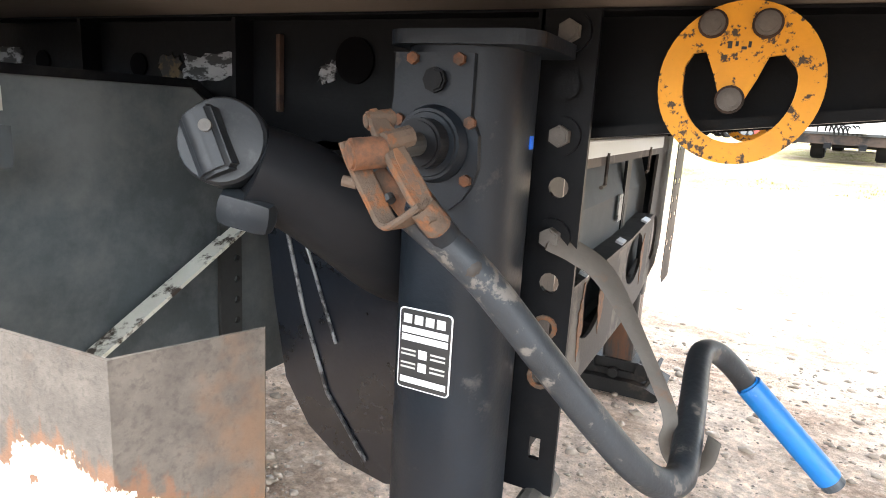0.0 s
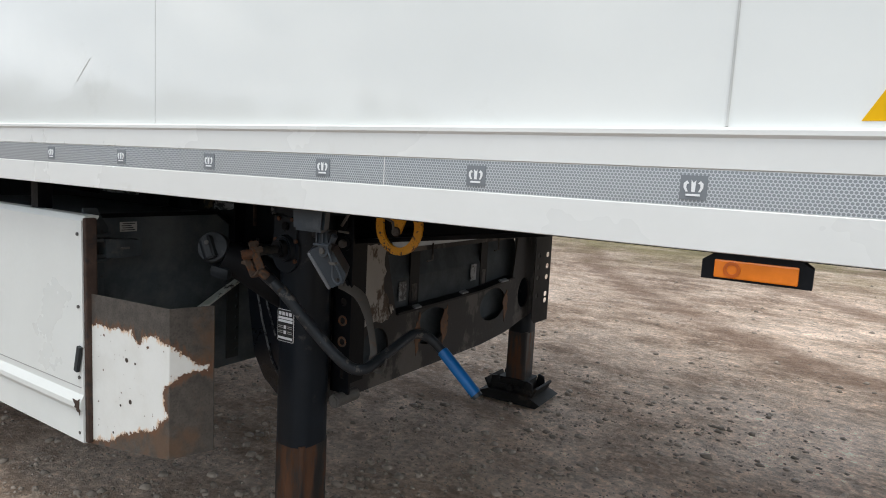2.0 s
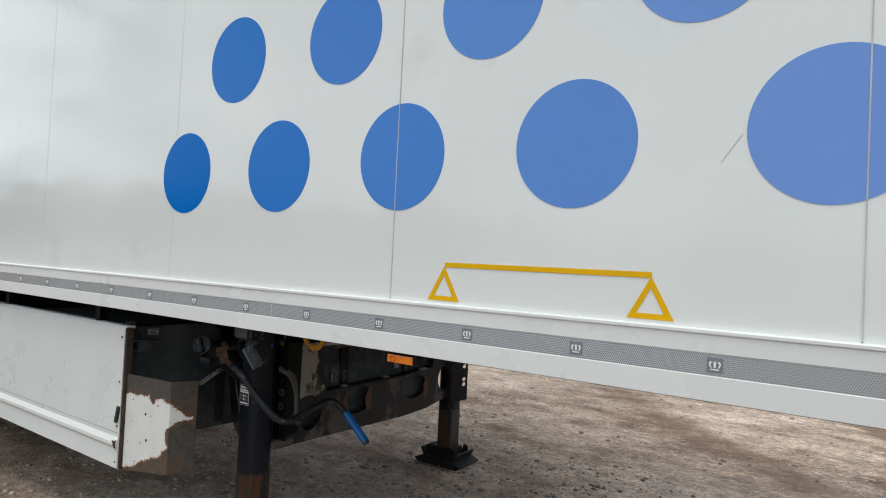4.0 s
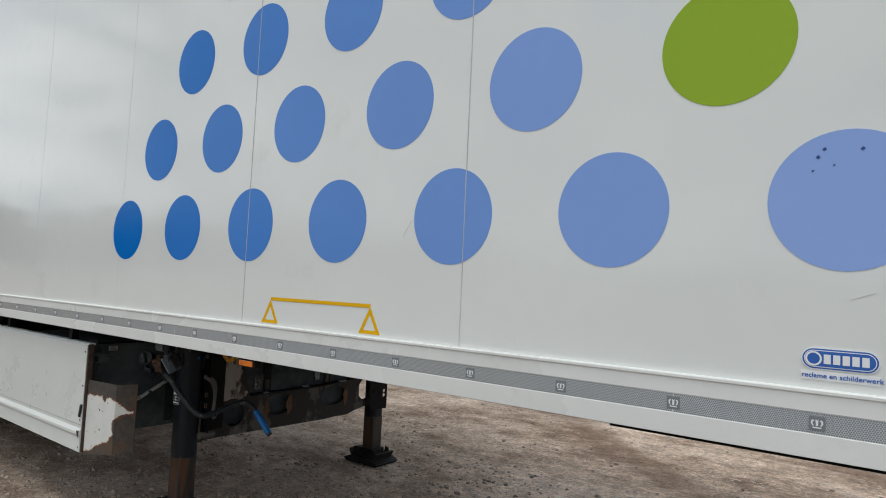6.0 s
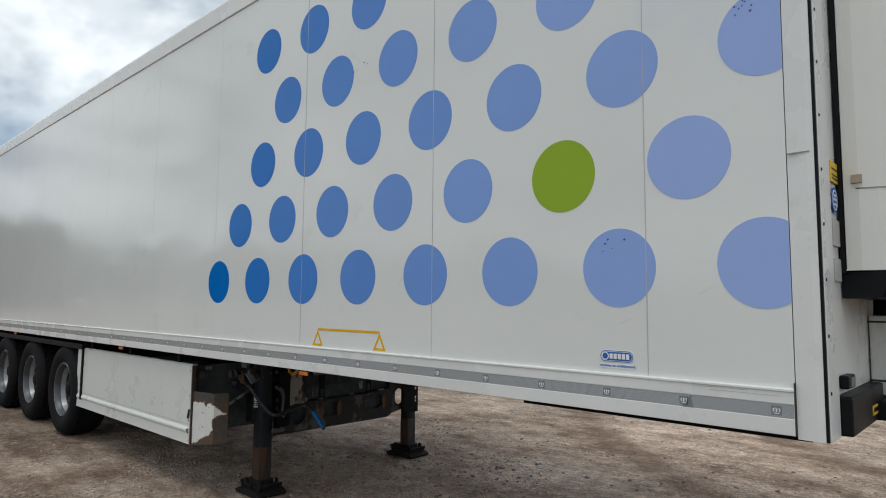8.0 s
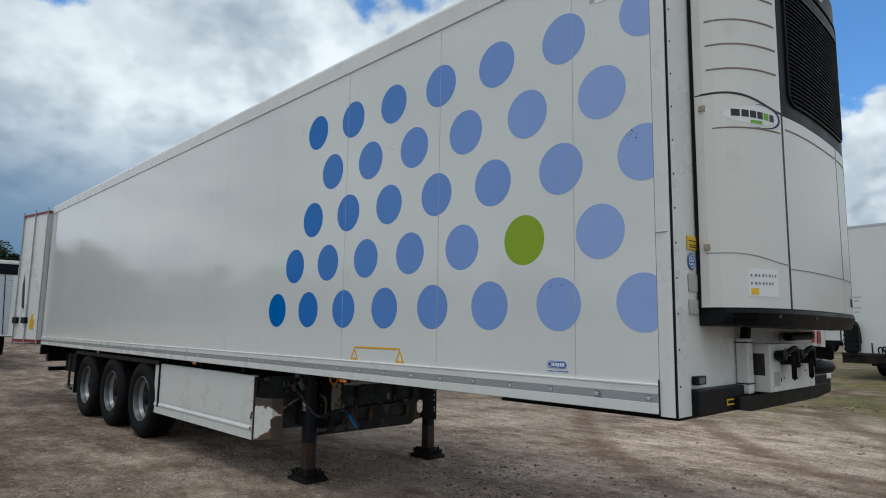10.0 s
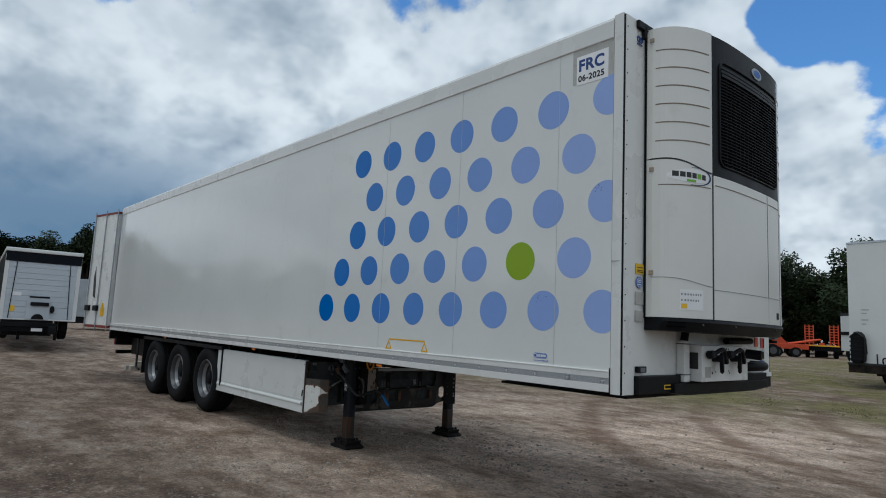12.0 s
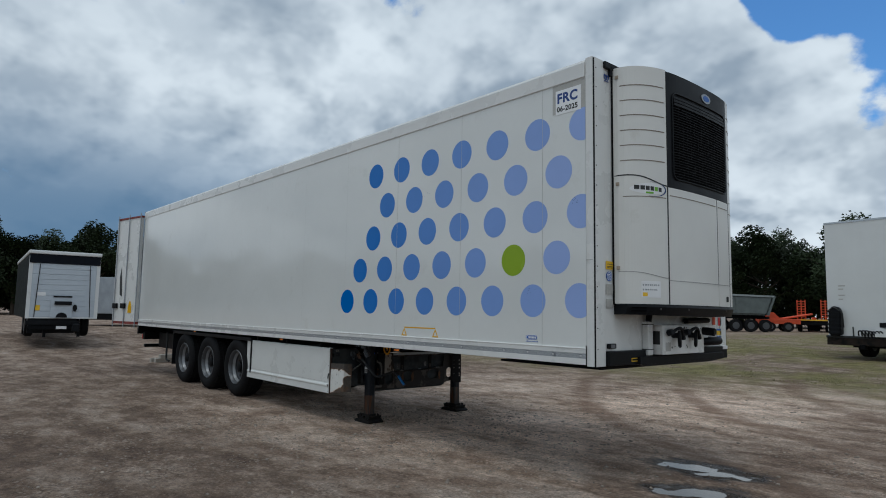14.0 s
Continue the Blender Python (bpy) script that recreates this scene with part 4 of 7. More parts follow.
door_piece("black_scrape", slab([(0.82, 1.85), (0.95, 1.9), (1.0, 2.35), (0.93, 2.62), (0.86, 2.2)], "y", 0.041, 0.044), print_black, open_door)

# ---- refrigeration unit on the front wall ----
UNIT0, UNIT1 = 1.695, 3.945


def unit_x(y):
    """Plan outline of the unit's nose: bowed, with rounded flanks."""
    t = abs(y - 1.30) / 1.02
    return FRONT + 0.05 + 0.345 * max(0.0, 1 - t ** 4.2) ** 0.42 - 0.05 * t * t


def bowed(y0, y1, z0, z1, thick=0.02, n=24, out=0.0, top=None, bottom=None):
    """A bowed cover sheet between two heights; top and bottom may be functions of y."""
    bm = bmesh.new()
    rows = []
    for i in range(n + 1):
        y = y0 + (y1 - y0) * i / n
        zt, zb = top(y) if top else z1, bottom(y) if bottom else z0
        x = unit_x(y) + out
        rows.append([bm.verts.new(c) for c in ((x, y, zb), (x, y, zt), (x - thick, y, zt), (x - thick, y, zb))])
    for a, b in zip(rows, rows[1:]):
        for k in range(4):
            bm.faces.new((a[k], a[(k + 1) % 4], b[(k + 1) % 4], b[k]))
    bm.faces.new(rows[0])
    bm.faces.new(rows[-1][::-1])
    return bm


def crest(y):
    """The S-shaped seam between the upper and lower flank covers."""
    t = min(1.0, max(0.0, (min(y, 2.6 - y) - 0.30) / 0.36))
    return 2.895 - 0.085 * t * t * (3 - 2 * t)


unit = part("refrigeration_unit", box(FRONT + 0.005, FRONT + 0.10, 0.31, 2.29, UNIT0, UNIT1 - 0.03), unit_black, trailer, "cream-white refrigeration unit with a black condenser grille")
YL, YR = 0.285, 2.315
S1, S2 = 0.668, 1.932
for a, b in ((YL, S1 - 0.004), (S2 + 0.004, YR)):
    part("upper_cover", bowed(a, b, 0, UNIT1, bottom=lambda y: crest(y) + 0.004, thick=0.05), unit_white, unit, "cream-white upper flank cover")
    part("lower_cover", bowed(a, b, UNIT0, 0, top=lambda y: crest(y) - 0.004, thick=0.05), unit_white, unit, "cream-white lower flank door")
    for k in range(6):
        zz = 3.03 + 0.145 * k
        lo, hi = (a + 0.006, b - 0.03) if a < 1 else (a + 0.03, b - 0.006)
        part("cover_groove", bowed(lo, hi, zz, zz + 0.009, out=0.0025, thick=0.012, n=30), groove_brown, unit)
    part("flank_groove", bowed(a + 0.012 if a < 1 else a + 0.02, b - 0.02, 2.688, 2.695, out=0.0025, thick=0.012, n=30), groove_brown, unit)
    part("low_groove", bowed(a, b, 0, 0, out=0.0025, thick=0.012, n=30, bottom=lambda y: 1.988 - 0.62 * (2.895 - crest(y)), top=lambda y: 1.993 - 0.62 * (2.895 - crest(y))), seam_grey, unit)
part("unit_door", bowed(S1 + 0.004, 1.60, UNIT0, 2.80, thick=0.03), unit_white, unit, "cream-white front door")
part("door_seam", bowed(S1 - 0.008, S1 + 0.008, UNIT0, 2.80, out=0.0015, thick=0.02, n=2), print_black, unit)
part("door_seam", bowed(S2 - 0.006, S2 + 0.006, UNIT0, 2.80, out=0.0015, thick=0.02, n=2), print_black, unit)
part("door_seam", bowed(1.598, 1.608, 1.92, 2.80, out=0.0012, thick=0.02, n=2), print_black, unit)
part("cover_seam", bowed(YL, S1, 0, 0, out=0.0025, thick=0.02, n=30, bottom=lambda y: crest(y) - 0.006, top=lambda y: crest(y) + 0.006), print_black, unit)
part("unit_door", bowed(1.606, S2 - 0.004, UNIT0, 2.80, thick=0.03), unit_white, unit, "cream-white front door")
part("door_groove", bowed(S1 + 0.03, 1.57, 2.72, 2.727, out=0.0025, thick=0.012, n=30), groove_brown, unit)
part("door_groove", bowed(1.63, 1.90, 2.72, 2.727, out=0.0025, thick=0.012, n=16), groove_brown, unit)
part("door_crease", bowed(S1 + 0.004, S2, 1.915, 1.920, out=0.0025, thick=0.012, n=48), seam_grey, unit)
for s, y in ((1, YL), (-1, YR)):
    y0, y1 = sorted((y, y + s * 0.02))
    part("black_gasket", box(FRONT + 0.002, FRONT + 0.018, *sorted((y - s * 0.004, y + s * 0.02)), UNIT0 - 0.01, UNIT1 - 0.02), unit_black, unit)
    part("flank_return", box(FRONT + 0.018, unit_x(y) - 0.051, y0, y1, UNIT0, UNIT1 - 0.02, 0.004), unit_white, unit)
for zz in (2.025, 2.815, 3.85):
    part("latch", box(unit_x(YL) - 0.022, unit_x(YL) + 0.012, YL - 0.009, YL + 0.004, zz - 0.016, zz + 0.016, 0.003), latch_tan, unit, "small tan latch")
part("black_surround", bowed(S1, S2, 2.805, UNIT1 - 0.01, thick=0.03), unit_black, unit, "black condenser surround")
part("condenser_core", bowed(S1 + 0.10, S2 - 0.10, 2.90, 3.72, out=0.003, thick=0.006), grille_core, unit)
rim = []
for cy, cz, a in ((S2 - 0.15, 3.675, 0), (S1 + 0.15, 3.675, 90), (S1 + 0.15, 2.955, 180), (S2 - 0.15, 2.955, 270)):
    rim += ring_pts(cy, cz, 0.065, n=6, a0=a, a1=a + 90)
rim_path = []
for (ya, za), (yb, zb) in zip(rim, rim[1:] + rim[:1]):
    steps = 14 if abs(yb - ya) > 0.3 else 1
    rim_path += [(unit_x(ya + (yb - ya) * k / steps) + 0.006, ya + (yb - ya) * k / steps, za + (zb - za) * k / steps) for k in range(steps)]
part("grille_rim", tube(rim_path + rim_path[:1], 0.008, 8), unit_black, unit, "rounded black grille rim", smooth=True)
for k in range(27):
    zz = 2.918 + 0.0258 * k
    inset = 0.030 if k == 0 else 0.0
    part("grille_slat", bowed(S1 + 0.094 + inset, S2 - 0.094 - inset, zz, zz + 0.006, out=0.012, thick=0.012, n=20), grille_black, unit)
for k in range(13):
    yy = S1 + 0.18 + 0.072 * k
    part("grille_wire", bowed(yy, yy + 0.005, 2.90, 3.62, out=0.007, thick=0.006, n=1), grille_black, unit)
for zz, o in ((3.618, 0.016), (3.652, 0.013), (3.686, 0.010)):
    part("hood_ridge", bowed(S1 + 0.10, S2 - 0.10, zz, zz + 0.024, out=o, thick=0.02), unit_black, unit, "black ridge above the grille")
badge_y = 1.40
part("oval_badge", slab(ring_pts(badge_y, 3.825, 0.095, 0.048, 32), "x", unit_x(badge_y) - 0.01, unit_x(badge_y) + 0.008), alu_grey, unit, "silver oval badge with a blue field")
part("badge_field", slab(ring_pts(badge_y, 3.825, 0.065, 0.03, 28), "x", unit_x(badge_y) + 0.008, unit_x(badge_y) + 0.010), sticker_mid, unit)
# model lettering as plain bars with a swoosh
part("model_field", bowed(0.322, 0.632, 0, 0, out=0.0012, thick=0.002, n=30, bottom=lambda y: 2.765 - 0.050 * math.sqrt(max(0.0, 1 - ((y - 0.477) / 0.156) ** 2)), top=lambda y: 2.765 + 0.056 * math.sqrt(max(0.0, 1 - ((y - 0.477) / 0.156) ** 2))), sticker_white, unit, "white oval model sticker")
for k in range(6):
    y0 = 0.345 + 0.042 * k
    part("model_bar", bowed(y0, y0 + 0.034, 0, 0, out=0.0026, thick=0.003, n=3, bottom=lambda q: 2.758 - 0.06 * (q - 0.345), top=lambda q: 2.798 - 0.06 * (q - 0.345)), print_black if k != 4 else sticker_green, unit)
part("model_bar", bowed(0.430, 0.500, 2.720, 2.738, out=0.0026, thick=0.003, n=3), sticker_green, unit)
sw = bmesh.new()
n_s = 26
ring = []
for i in range(n_s + 1):
    a = radians(100 - 205 * i / n_s)
    wd = 0.004 + 0.012 * math.sin(math.pi * i / n_s) ** 2
    y, z = 0.490 + 0.140 * math.cos(a), 2.765 + 0.066 * math.sin(a)
    y2, z2 = 0.490 + (0.140 + wd) * math.cos(a), 2.765 + (0.066 + wd * 0.7) * math.sin(a)
    ring.append([sw.verts.new((unit_x(y) + 0.0025, y, z)), sw.verts.new((unit_x(y2) + 0.0025, y2, z2))])
for a, b in zip(ring, ring[1:]):
    sw.faces.new((a[0], a[1], b[1], b[0]))
bmesh.ops.solidify(sw, geom=sw.faces[:], thickness=0.001)
part("swoosh", sw, sticker_blue, unit, "dark blue swoosh")
note = part("paper_note", bowed(0.385, 0.560, 1.755, 1.905, out=0.002, thick=0.002, n=6), sticker_white, unit, "white note in a clear pocket with written rows")
for row, z in enumerate((1.868, 1.825)):
    for k in range(8 - row):
        y0 = 0.393 + 0.0198 * k
        part("note_bar", bowed(y0, y0 + 0.007 + 0.003 * (k % 2), z - 0.006, z + 0.008, out=0.0032, thick=0.001, n=1), emblem_grey, unit)
part("note_square", bowed(0.393, 0.430, 1.765, 1.80, out=0.0032, thick=0.001, n=1), sticker_yellow, unit)
part("door_switch", bowed(1.80, 1.86, 1.745, 1.80, out=0.004, thick=0.01, n=2), unit_black, unit)
tray = bmesh.new()
trows = []
for i in range(33):
    y = 0.30 + 2.0 * i / 32
    x = unit_x(min(max(y, YL + 0.02), YR - 0.02))
    trows.append([tray.verts.new(c) for c in ((x + 0.006, y, UNIT0 - 0.005), (x + 0.012, y, UNIT0 - 0.028), (x - 0.015, y, 1.583 + 0.015 * abs(y - 1.3)), (FRONT, y, 1.595), (FRONT, y, UNIT0 - 0.005))])
for a, b in zip(trows, trows[1:]):
    for k in range(5):
        tray.faces.new((a[k], a[(k + 1) % 5], b[(k + 1) % 5], b[k]))
tray.faces.new(trows[0])
tray.faces.new(trows[-1][::-1])
part("unit_tray", tray, unit_black, unit, "black lower tray")
for zz in (1.625, 1.655):
    part("tray_vent", bowed(0.325, 0.41, zz, zz + 0.012, out=0.013, thick=0.02, n=4), grille_core, unit)
for yy in (0.55, 0.95, 1.75):
    part("tray_bolt", rod((unit_x(yy), yy, 1.65), (unit_x(yy) + 0.012, yy, 1.65), 0.009, seg=8), dusty_steel, unit)

# front wall fittings
part("front_bumper", box(FRONT - 0.02, FRONT + 0.04, 0.163, WIDTH - 0.07, RAIL0 - 0.010, 1.258, 0.008), unit_black, trailer, "black front bumper bar")
part("bumper_chin", slab([(0.80, RAIL0 - 0.030), (2.05, RAIL0 - 0.030), (2.35, RAIL0 - 0.008), (0.62, RAIL0 - 0.008)], "x", FRONT - 0.02, FRONT + 0.07), unit_black, trailer)
part("chin_shelf", box(FRONT, FRONT + 0.075, 0.62, 2.36, RAIL0 - 0.010, 1.198, 0.006), unit_black, trailer)
part("yellow_frame", slab([(0.52, 1.155), (0.64, 1.155), (0.64, 1.19), (0.52, 1.19)], "x", FRONT + 0.040, FRONT + 0.043, holes=[[(0.53, 1.163), (0.63, 1.163), (0.63, 1.182), (0.53, 1.182)]]), sticker_yellow, trailer)
part("front_marker_lamp", box(FRONT, FRONT + 0.03, 0.175, 0.29, 1.282, 1.328, 0.006), unit_black, trailer, "small black front marker lamp")
part("marker_lens", box(FRONT + 0.03, FRONT + 0.034, 0.20, 0.265, 1.290, 1.320), lens_white, trailer)
part("warning_label", box(FRONT + 0.001, FRONT + 0.0045, 0.172, 0.292, 2.010, 2.085), sticker_yellow, trailer, "yellow warning label")
for z in (2.058, 2.036, 2.024):
    part("label_bar", box(FRONT + 0.0045, FRONT + 0.0055, 0.19, 0.275, z - 0.003, z + 0.003), print_black, trailer)
part("octagon_label", slab(ring_pts(0.222, 1.945, 0.047, n=8, a0=22.5, a1=382.5), "x", FRONT + 0.001, FRONT + 0.0045), sticker_mid, trailer, "blue octagonal label")
part("octagon_field", slab(ring_pts(0.222, 1.945, 0.039, n=8, a0=22.5, a1=382.5), "x", FRONT + 0.0045, FRONT + 0.0055, holes=[ring_pts(0.222, 1.945, 0.034, n=8, a0=22.5, a1=382.5)]), sticker_white, trailer)
for zz, hw in ((1.962, 0.016), (1.948, 0.022), (1.930, 0.018)):
    part("octagon_bar", box(FRONT + 0.0045, FRONT + 0.0055, 0.222 - hw, 0.222 + hw, zz - 0.004, zz + 0.004), sticker_white, trailer)
part("glue_patch", box(FRONT + 0.001, FRONT + 0.004, 0.170, 0.285, 1.78, 1.875), sticker_grey, trailer)
part("glue_patch", box(FRONT + 0.001, FRONT + 0.004, 0.170, 0.282, 1.655, 1.735), sticker_grey, trailer)
cb = box(FRONT + 0.001, FRONT + 0.005, 0.170, 0.240, 3.805, 3.812)
for s in (-1, 1):
    slab([(0.205 + s * 0.022, 3.82), (0.205 + s * 0.042, 3.84), (0.205 + s * 0.040, 3.865), (0.205 + s * 0.024, 3.878), (0.205 + s * 0.014, 3.86), (0.205 + s * 0.026, 3.858), (0.205 + s * 0.028, 3.84), (0.205 + s * 0.014, 3.82)], "x", FRONT + 0.001, FRONT + 0.005, bm=cb)
slab([(0.199, 3.82), (0.211, 3.82), (0.215, 3.875), (0.205, 3.862), (0.195, 3.875)], "x", FRONT + 0.001, FRONT + 0.005, bm=cb)
part("front_emblem", cb, sticker_blue, trailer, "dark blue emblem")
part("cable_loop", box(FRONT, FRONT + 0.03, 0.235, 0.262, 3.865, 3.965, 0.006), unit_black, trailer)
for y0, y1, z0, z1, mt in ((2.26, 2.33, 1.50, 1.585, machine_red), (2.40, 2.47, 1.49, 1.585, sticker_red), (2.36, 2.47, 1.435, 1.455, sticker_mid), (2.36, 2.47, 1.385, 1.43, sticker_yellow), (2.36, 2.47, 1.32, 1.37, sticker_mid), (2.42, 2.53, 1.225, 1.262, sticker_white)):
    part("small_label", box(FRONT + 0.001, FRONT + 0.045 if z1 < 1.27 else FRONT + 0.004, y0, y1, z0, z1), mt, trailer)
# connector box
bx = part("connector_box", box(FRONT, FRONT + 0.15, 0.900, 1.745, 1.212, 1.50, 0.008), white_rail, trailer, "white perforated connector box")
rnd = random.Random(2)
for k in range(26):
    y, z = rnd.uniform(0.94, 1.70), rnd.uniform(1.24, 1.475)
    part("box_hole", rod((FRONT + 0.1505, y, z), (FRONT + 0.1512, y, z), rnd.choice((0.007, 0.009, 0.012)), seg=8), print_black, bx)
part("side_window", box(FRONT + 0.03, FRONT + 0.12, 0.8985, 0.901, 1.31, 1.44), print_black, bx)
for y, tilt in ((1.09, 12), (1.42, -8)):
    gl = part("gladhand", rod((FRONT + 0.14, y, 1.40), (FRONT + 0.215, y, 1.40), 0.030, 0.026, 14, bevel=0.005), unit_black, bx, "black air coupling")
    disc = slab(ring_pts(0, 0, 0.040, 0.088, 22), "x", 0.0, 0.028)
    bmesh.ops.bevel(disc, geom=[e for e in disc.edges if e.calc_face_angle(0) > 1.0], offset=0.008, segments=2, affect="EDGES")
    bmesh.ops.transform(disc, matrix=Matrix.Translation((FRONT + 0.205, y + 0.005, 1.365)) @ Euler((radians(tilt), 0, radians(18))).to_matrix().to_4x4(), verts=disc.verts)
    part("coupling_face", disc, unit_black, gl)
    part("coupling_knob", rod((FRONT + 0.16, y - 0.10, 1.425), (FRONT + 0.215, y - 0.115, 1.435), 0.034, 0.030, 14, bevel=0.006), unit_black, gl)
    part("coupling_lever", tube(smooth_path([(FRONT + 0.20, y - 0.10, 1.43), (FRONT + 0.23, y - 0.03, 1.47), (FRONT + 0.23, y + 0.03, 1.46), (FRONT + 0.21, y + 0.09, 1.40)], 5), 0.017, 8), unit_black, gl, smooth=True)
    part("coupling_wing", obox((FRONT + 0.20, y + 0.105, 1.385), (0.05, 0.035, 0.060), (20, 0, 0), 0.010), unit_black, gl)
part("cable_socket", rod((FRONT + 0.13, 1.73, 1.44), (FRONT + 0.27, 1.75, 1.43), 0.042, seg=14, bevel=0.006), unit_black, bx, "black cable socket")
part("printed_rows", box(FRONT + 0.1505, FRONT + 0.1515, 0.95, 1.05, 1.245, 1.33), sticker_grey, bx)
part("hose_loop", tube(smooth_path([(FRONT + 0.05, 1.80, 1.32), (FRONT + 0.13, 1.92, 1.325), (FRONT + 0.15, 2.08, 1.33), (FRONT + 0.06, 2.17, 1.33), (FRONT - 0.01, 2.18, 1.33)]), 0.042, 12), unit_black, trailer, "bent black hose", smooth=True)
part("white_conduit", box(FRONT, FRONT + 0.07, 0.775, 0.865, 1.205, 1.53, 0.012), white_rail, trailer, "white upright conduit")
for z in (1.26, 1.50):
    part("conduit_band", box(FRONT, FRONT + 0.073, 0.772, 0.868, z, z + 0.008), print_black, trailer)
part("conduit_stub", rod((FRONT + 0.04, 0.83, 1.53), (FRONT + 0.04, 0.85, 1.60), 0.03, seg=12), unit_black, trailer)
part("unit_pipe", rod((FRONT + 0.05, 1.55, 1.54), (FRONT + 0.05, 2.05, 1.55), 0.028, seg=12), black_steel, trailer)

# ---- chassis ----
for yw in (0.60, 2.00):
    web = slab([(REAR + 0.2, 0.90), (-5.0, 0.90), (-4.3, 0.952), (-3.95, 1.006), (-3.25, 1.100), (-3.05, 1.117), (-0.2, 1.117), (-0.2, 1.142), (REAR + 0.2, 1.142)], "y", yw + 0.04, yw + 0.052)
    beam = part("chassis_beam", web, black_steel, trailer, "black chassis beam")
    fl = bmesh.new()
    low = [(REAR + 0.2, 0.90), (-5.0, 0.90), (-4.3, 0.952), (-3.95, 1.006), (-3.25, 1.100), (-3.05, 1.117), (-0.2, 1.117)]
    slab(low + [(u, v - 0.012) for u, v in reversed(low)], "y", yw, yw + 0.10, bm=fl)
    part("lower_flange", fl, black_steel, beam)
    part("upper_flange", box(REAR + 0.2, -0.2, yw, yw + 0.10, 1.1425, 1.147 - 0.001), black_steel, beam)
cross = mesh_of(box(-0.03, 0.03, 0.66, 1.94, 1.098, 1.146), black_steel)
for k in range(16):
    if -0.6 - 0.8 * k not in (-3.8,):
        repeat("cross_bearer", cross, trailer, Matrix.Translation((-0.62 - 0.78 * k, 0, 0)))
for k in range(3):
    part("gusset", slab([(0.06, 1.145), (0.56, 1.145), (0.56, 1.06), (0.30, 1.10)], "x", -5.3 - 2.2 * k, -5.292 - 2.2 * k), black_steel, trailer)
for xs in (-4.90, -4.522):
    part("web_stiffener", box(xs - 0.004, xs + 0.004, 0.60, 0.639, 0.95, 1.141), black_steel, trailer)
part("rusty_strip", box(-4.461, -4.453, 0.628, 0.6395, 1.0, 1.12, 0.002), rusty_edge, trailer, "thin rusty strip on the beam")
for x0, z0, r in ((-4.316, 1.083, 0.034), (-5.072, 1.067, 0.022), (-4.79, 1.067, 0.021)):
    part("beam_hole", rod((x0, 0.6345, z0), (x0, 0.639, z0), r, seg=24), grille_core, trailer, "round hole in the beam")
part("beam_bolt_plate", box(-3.20, -3.08, 0.61, 0.64, 1.118, 1.138, 0.003), black_steel, trailer)

# kingpin plate under the neck
part("kingpin_plate", box(-1.28, -0.02, 0.22, 2.38, 1.080, 1.100), black_steel, trailer)

# ---- landing legs ----
LX0, LX1, LY0, LY1 = -4.103, -3.976, 0.395, 0.530


def leg_shell(x0, x1, y0, y1, z0, z1, r, bm=None):
    o = []
    for cx, cy, a in ((x1 - r, y1 - r, 0), (x0 + r, y1 - r, 90), (x0 + r, y0 + r, 180), (x1 - r, y0 + r, 270)):
        o += ring_pts(cx, cy, r, n=9, a0=a, a1=a + 90)
    return slab(o, "z", z0, z1, bm=bm)


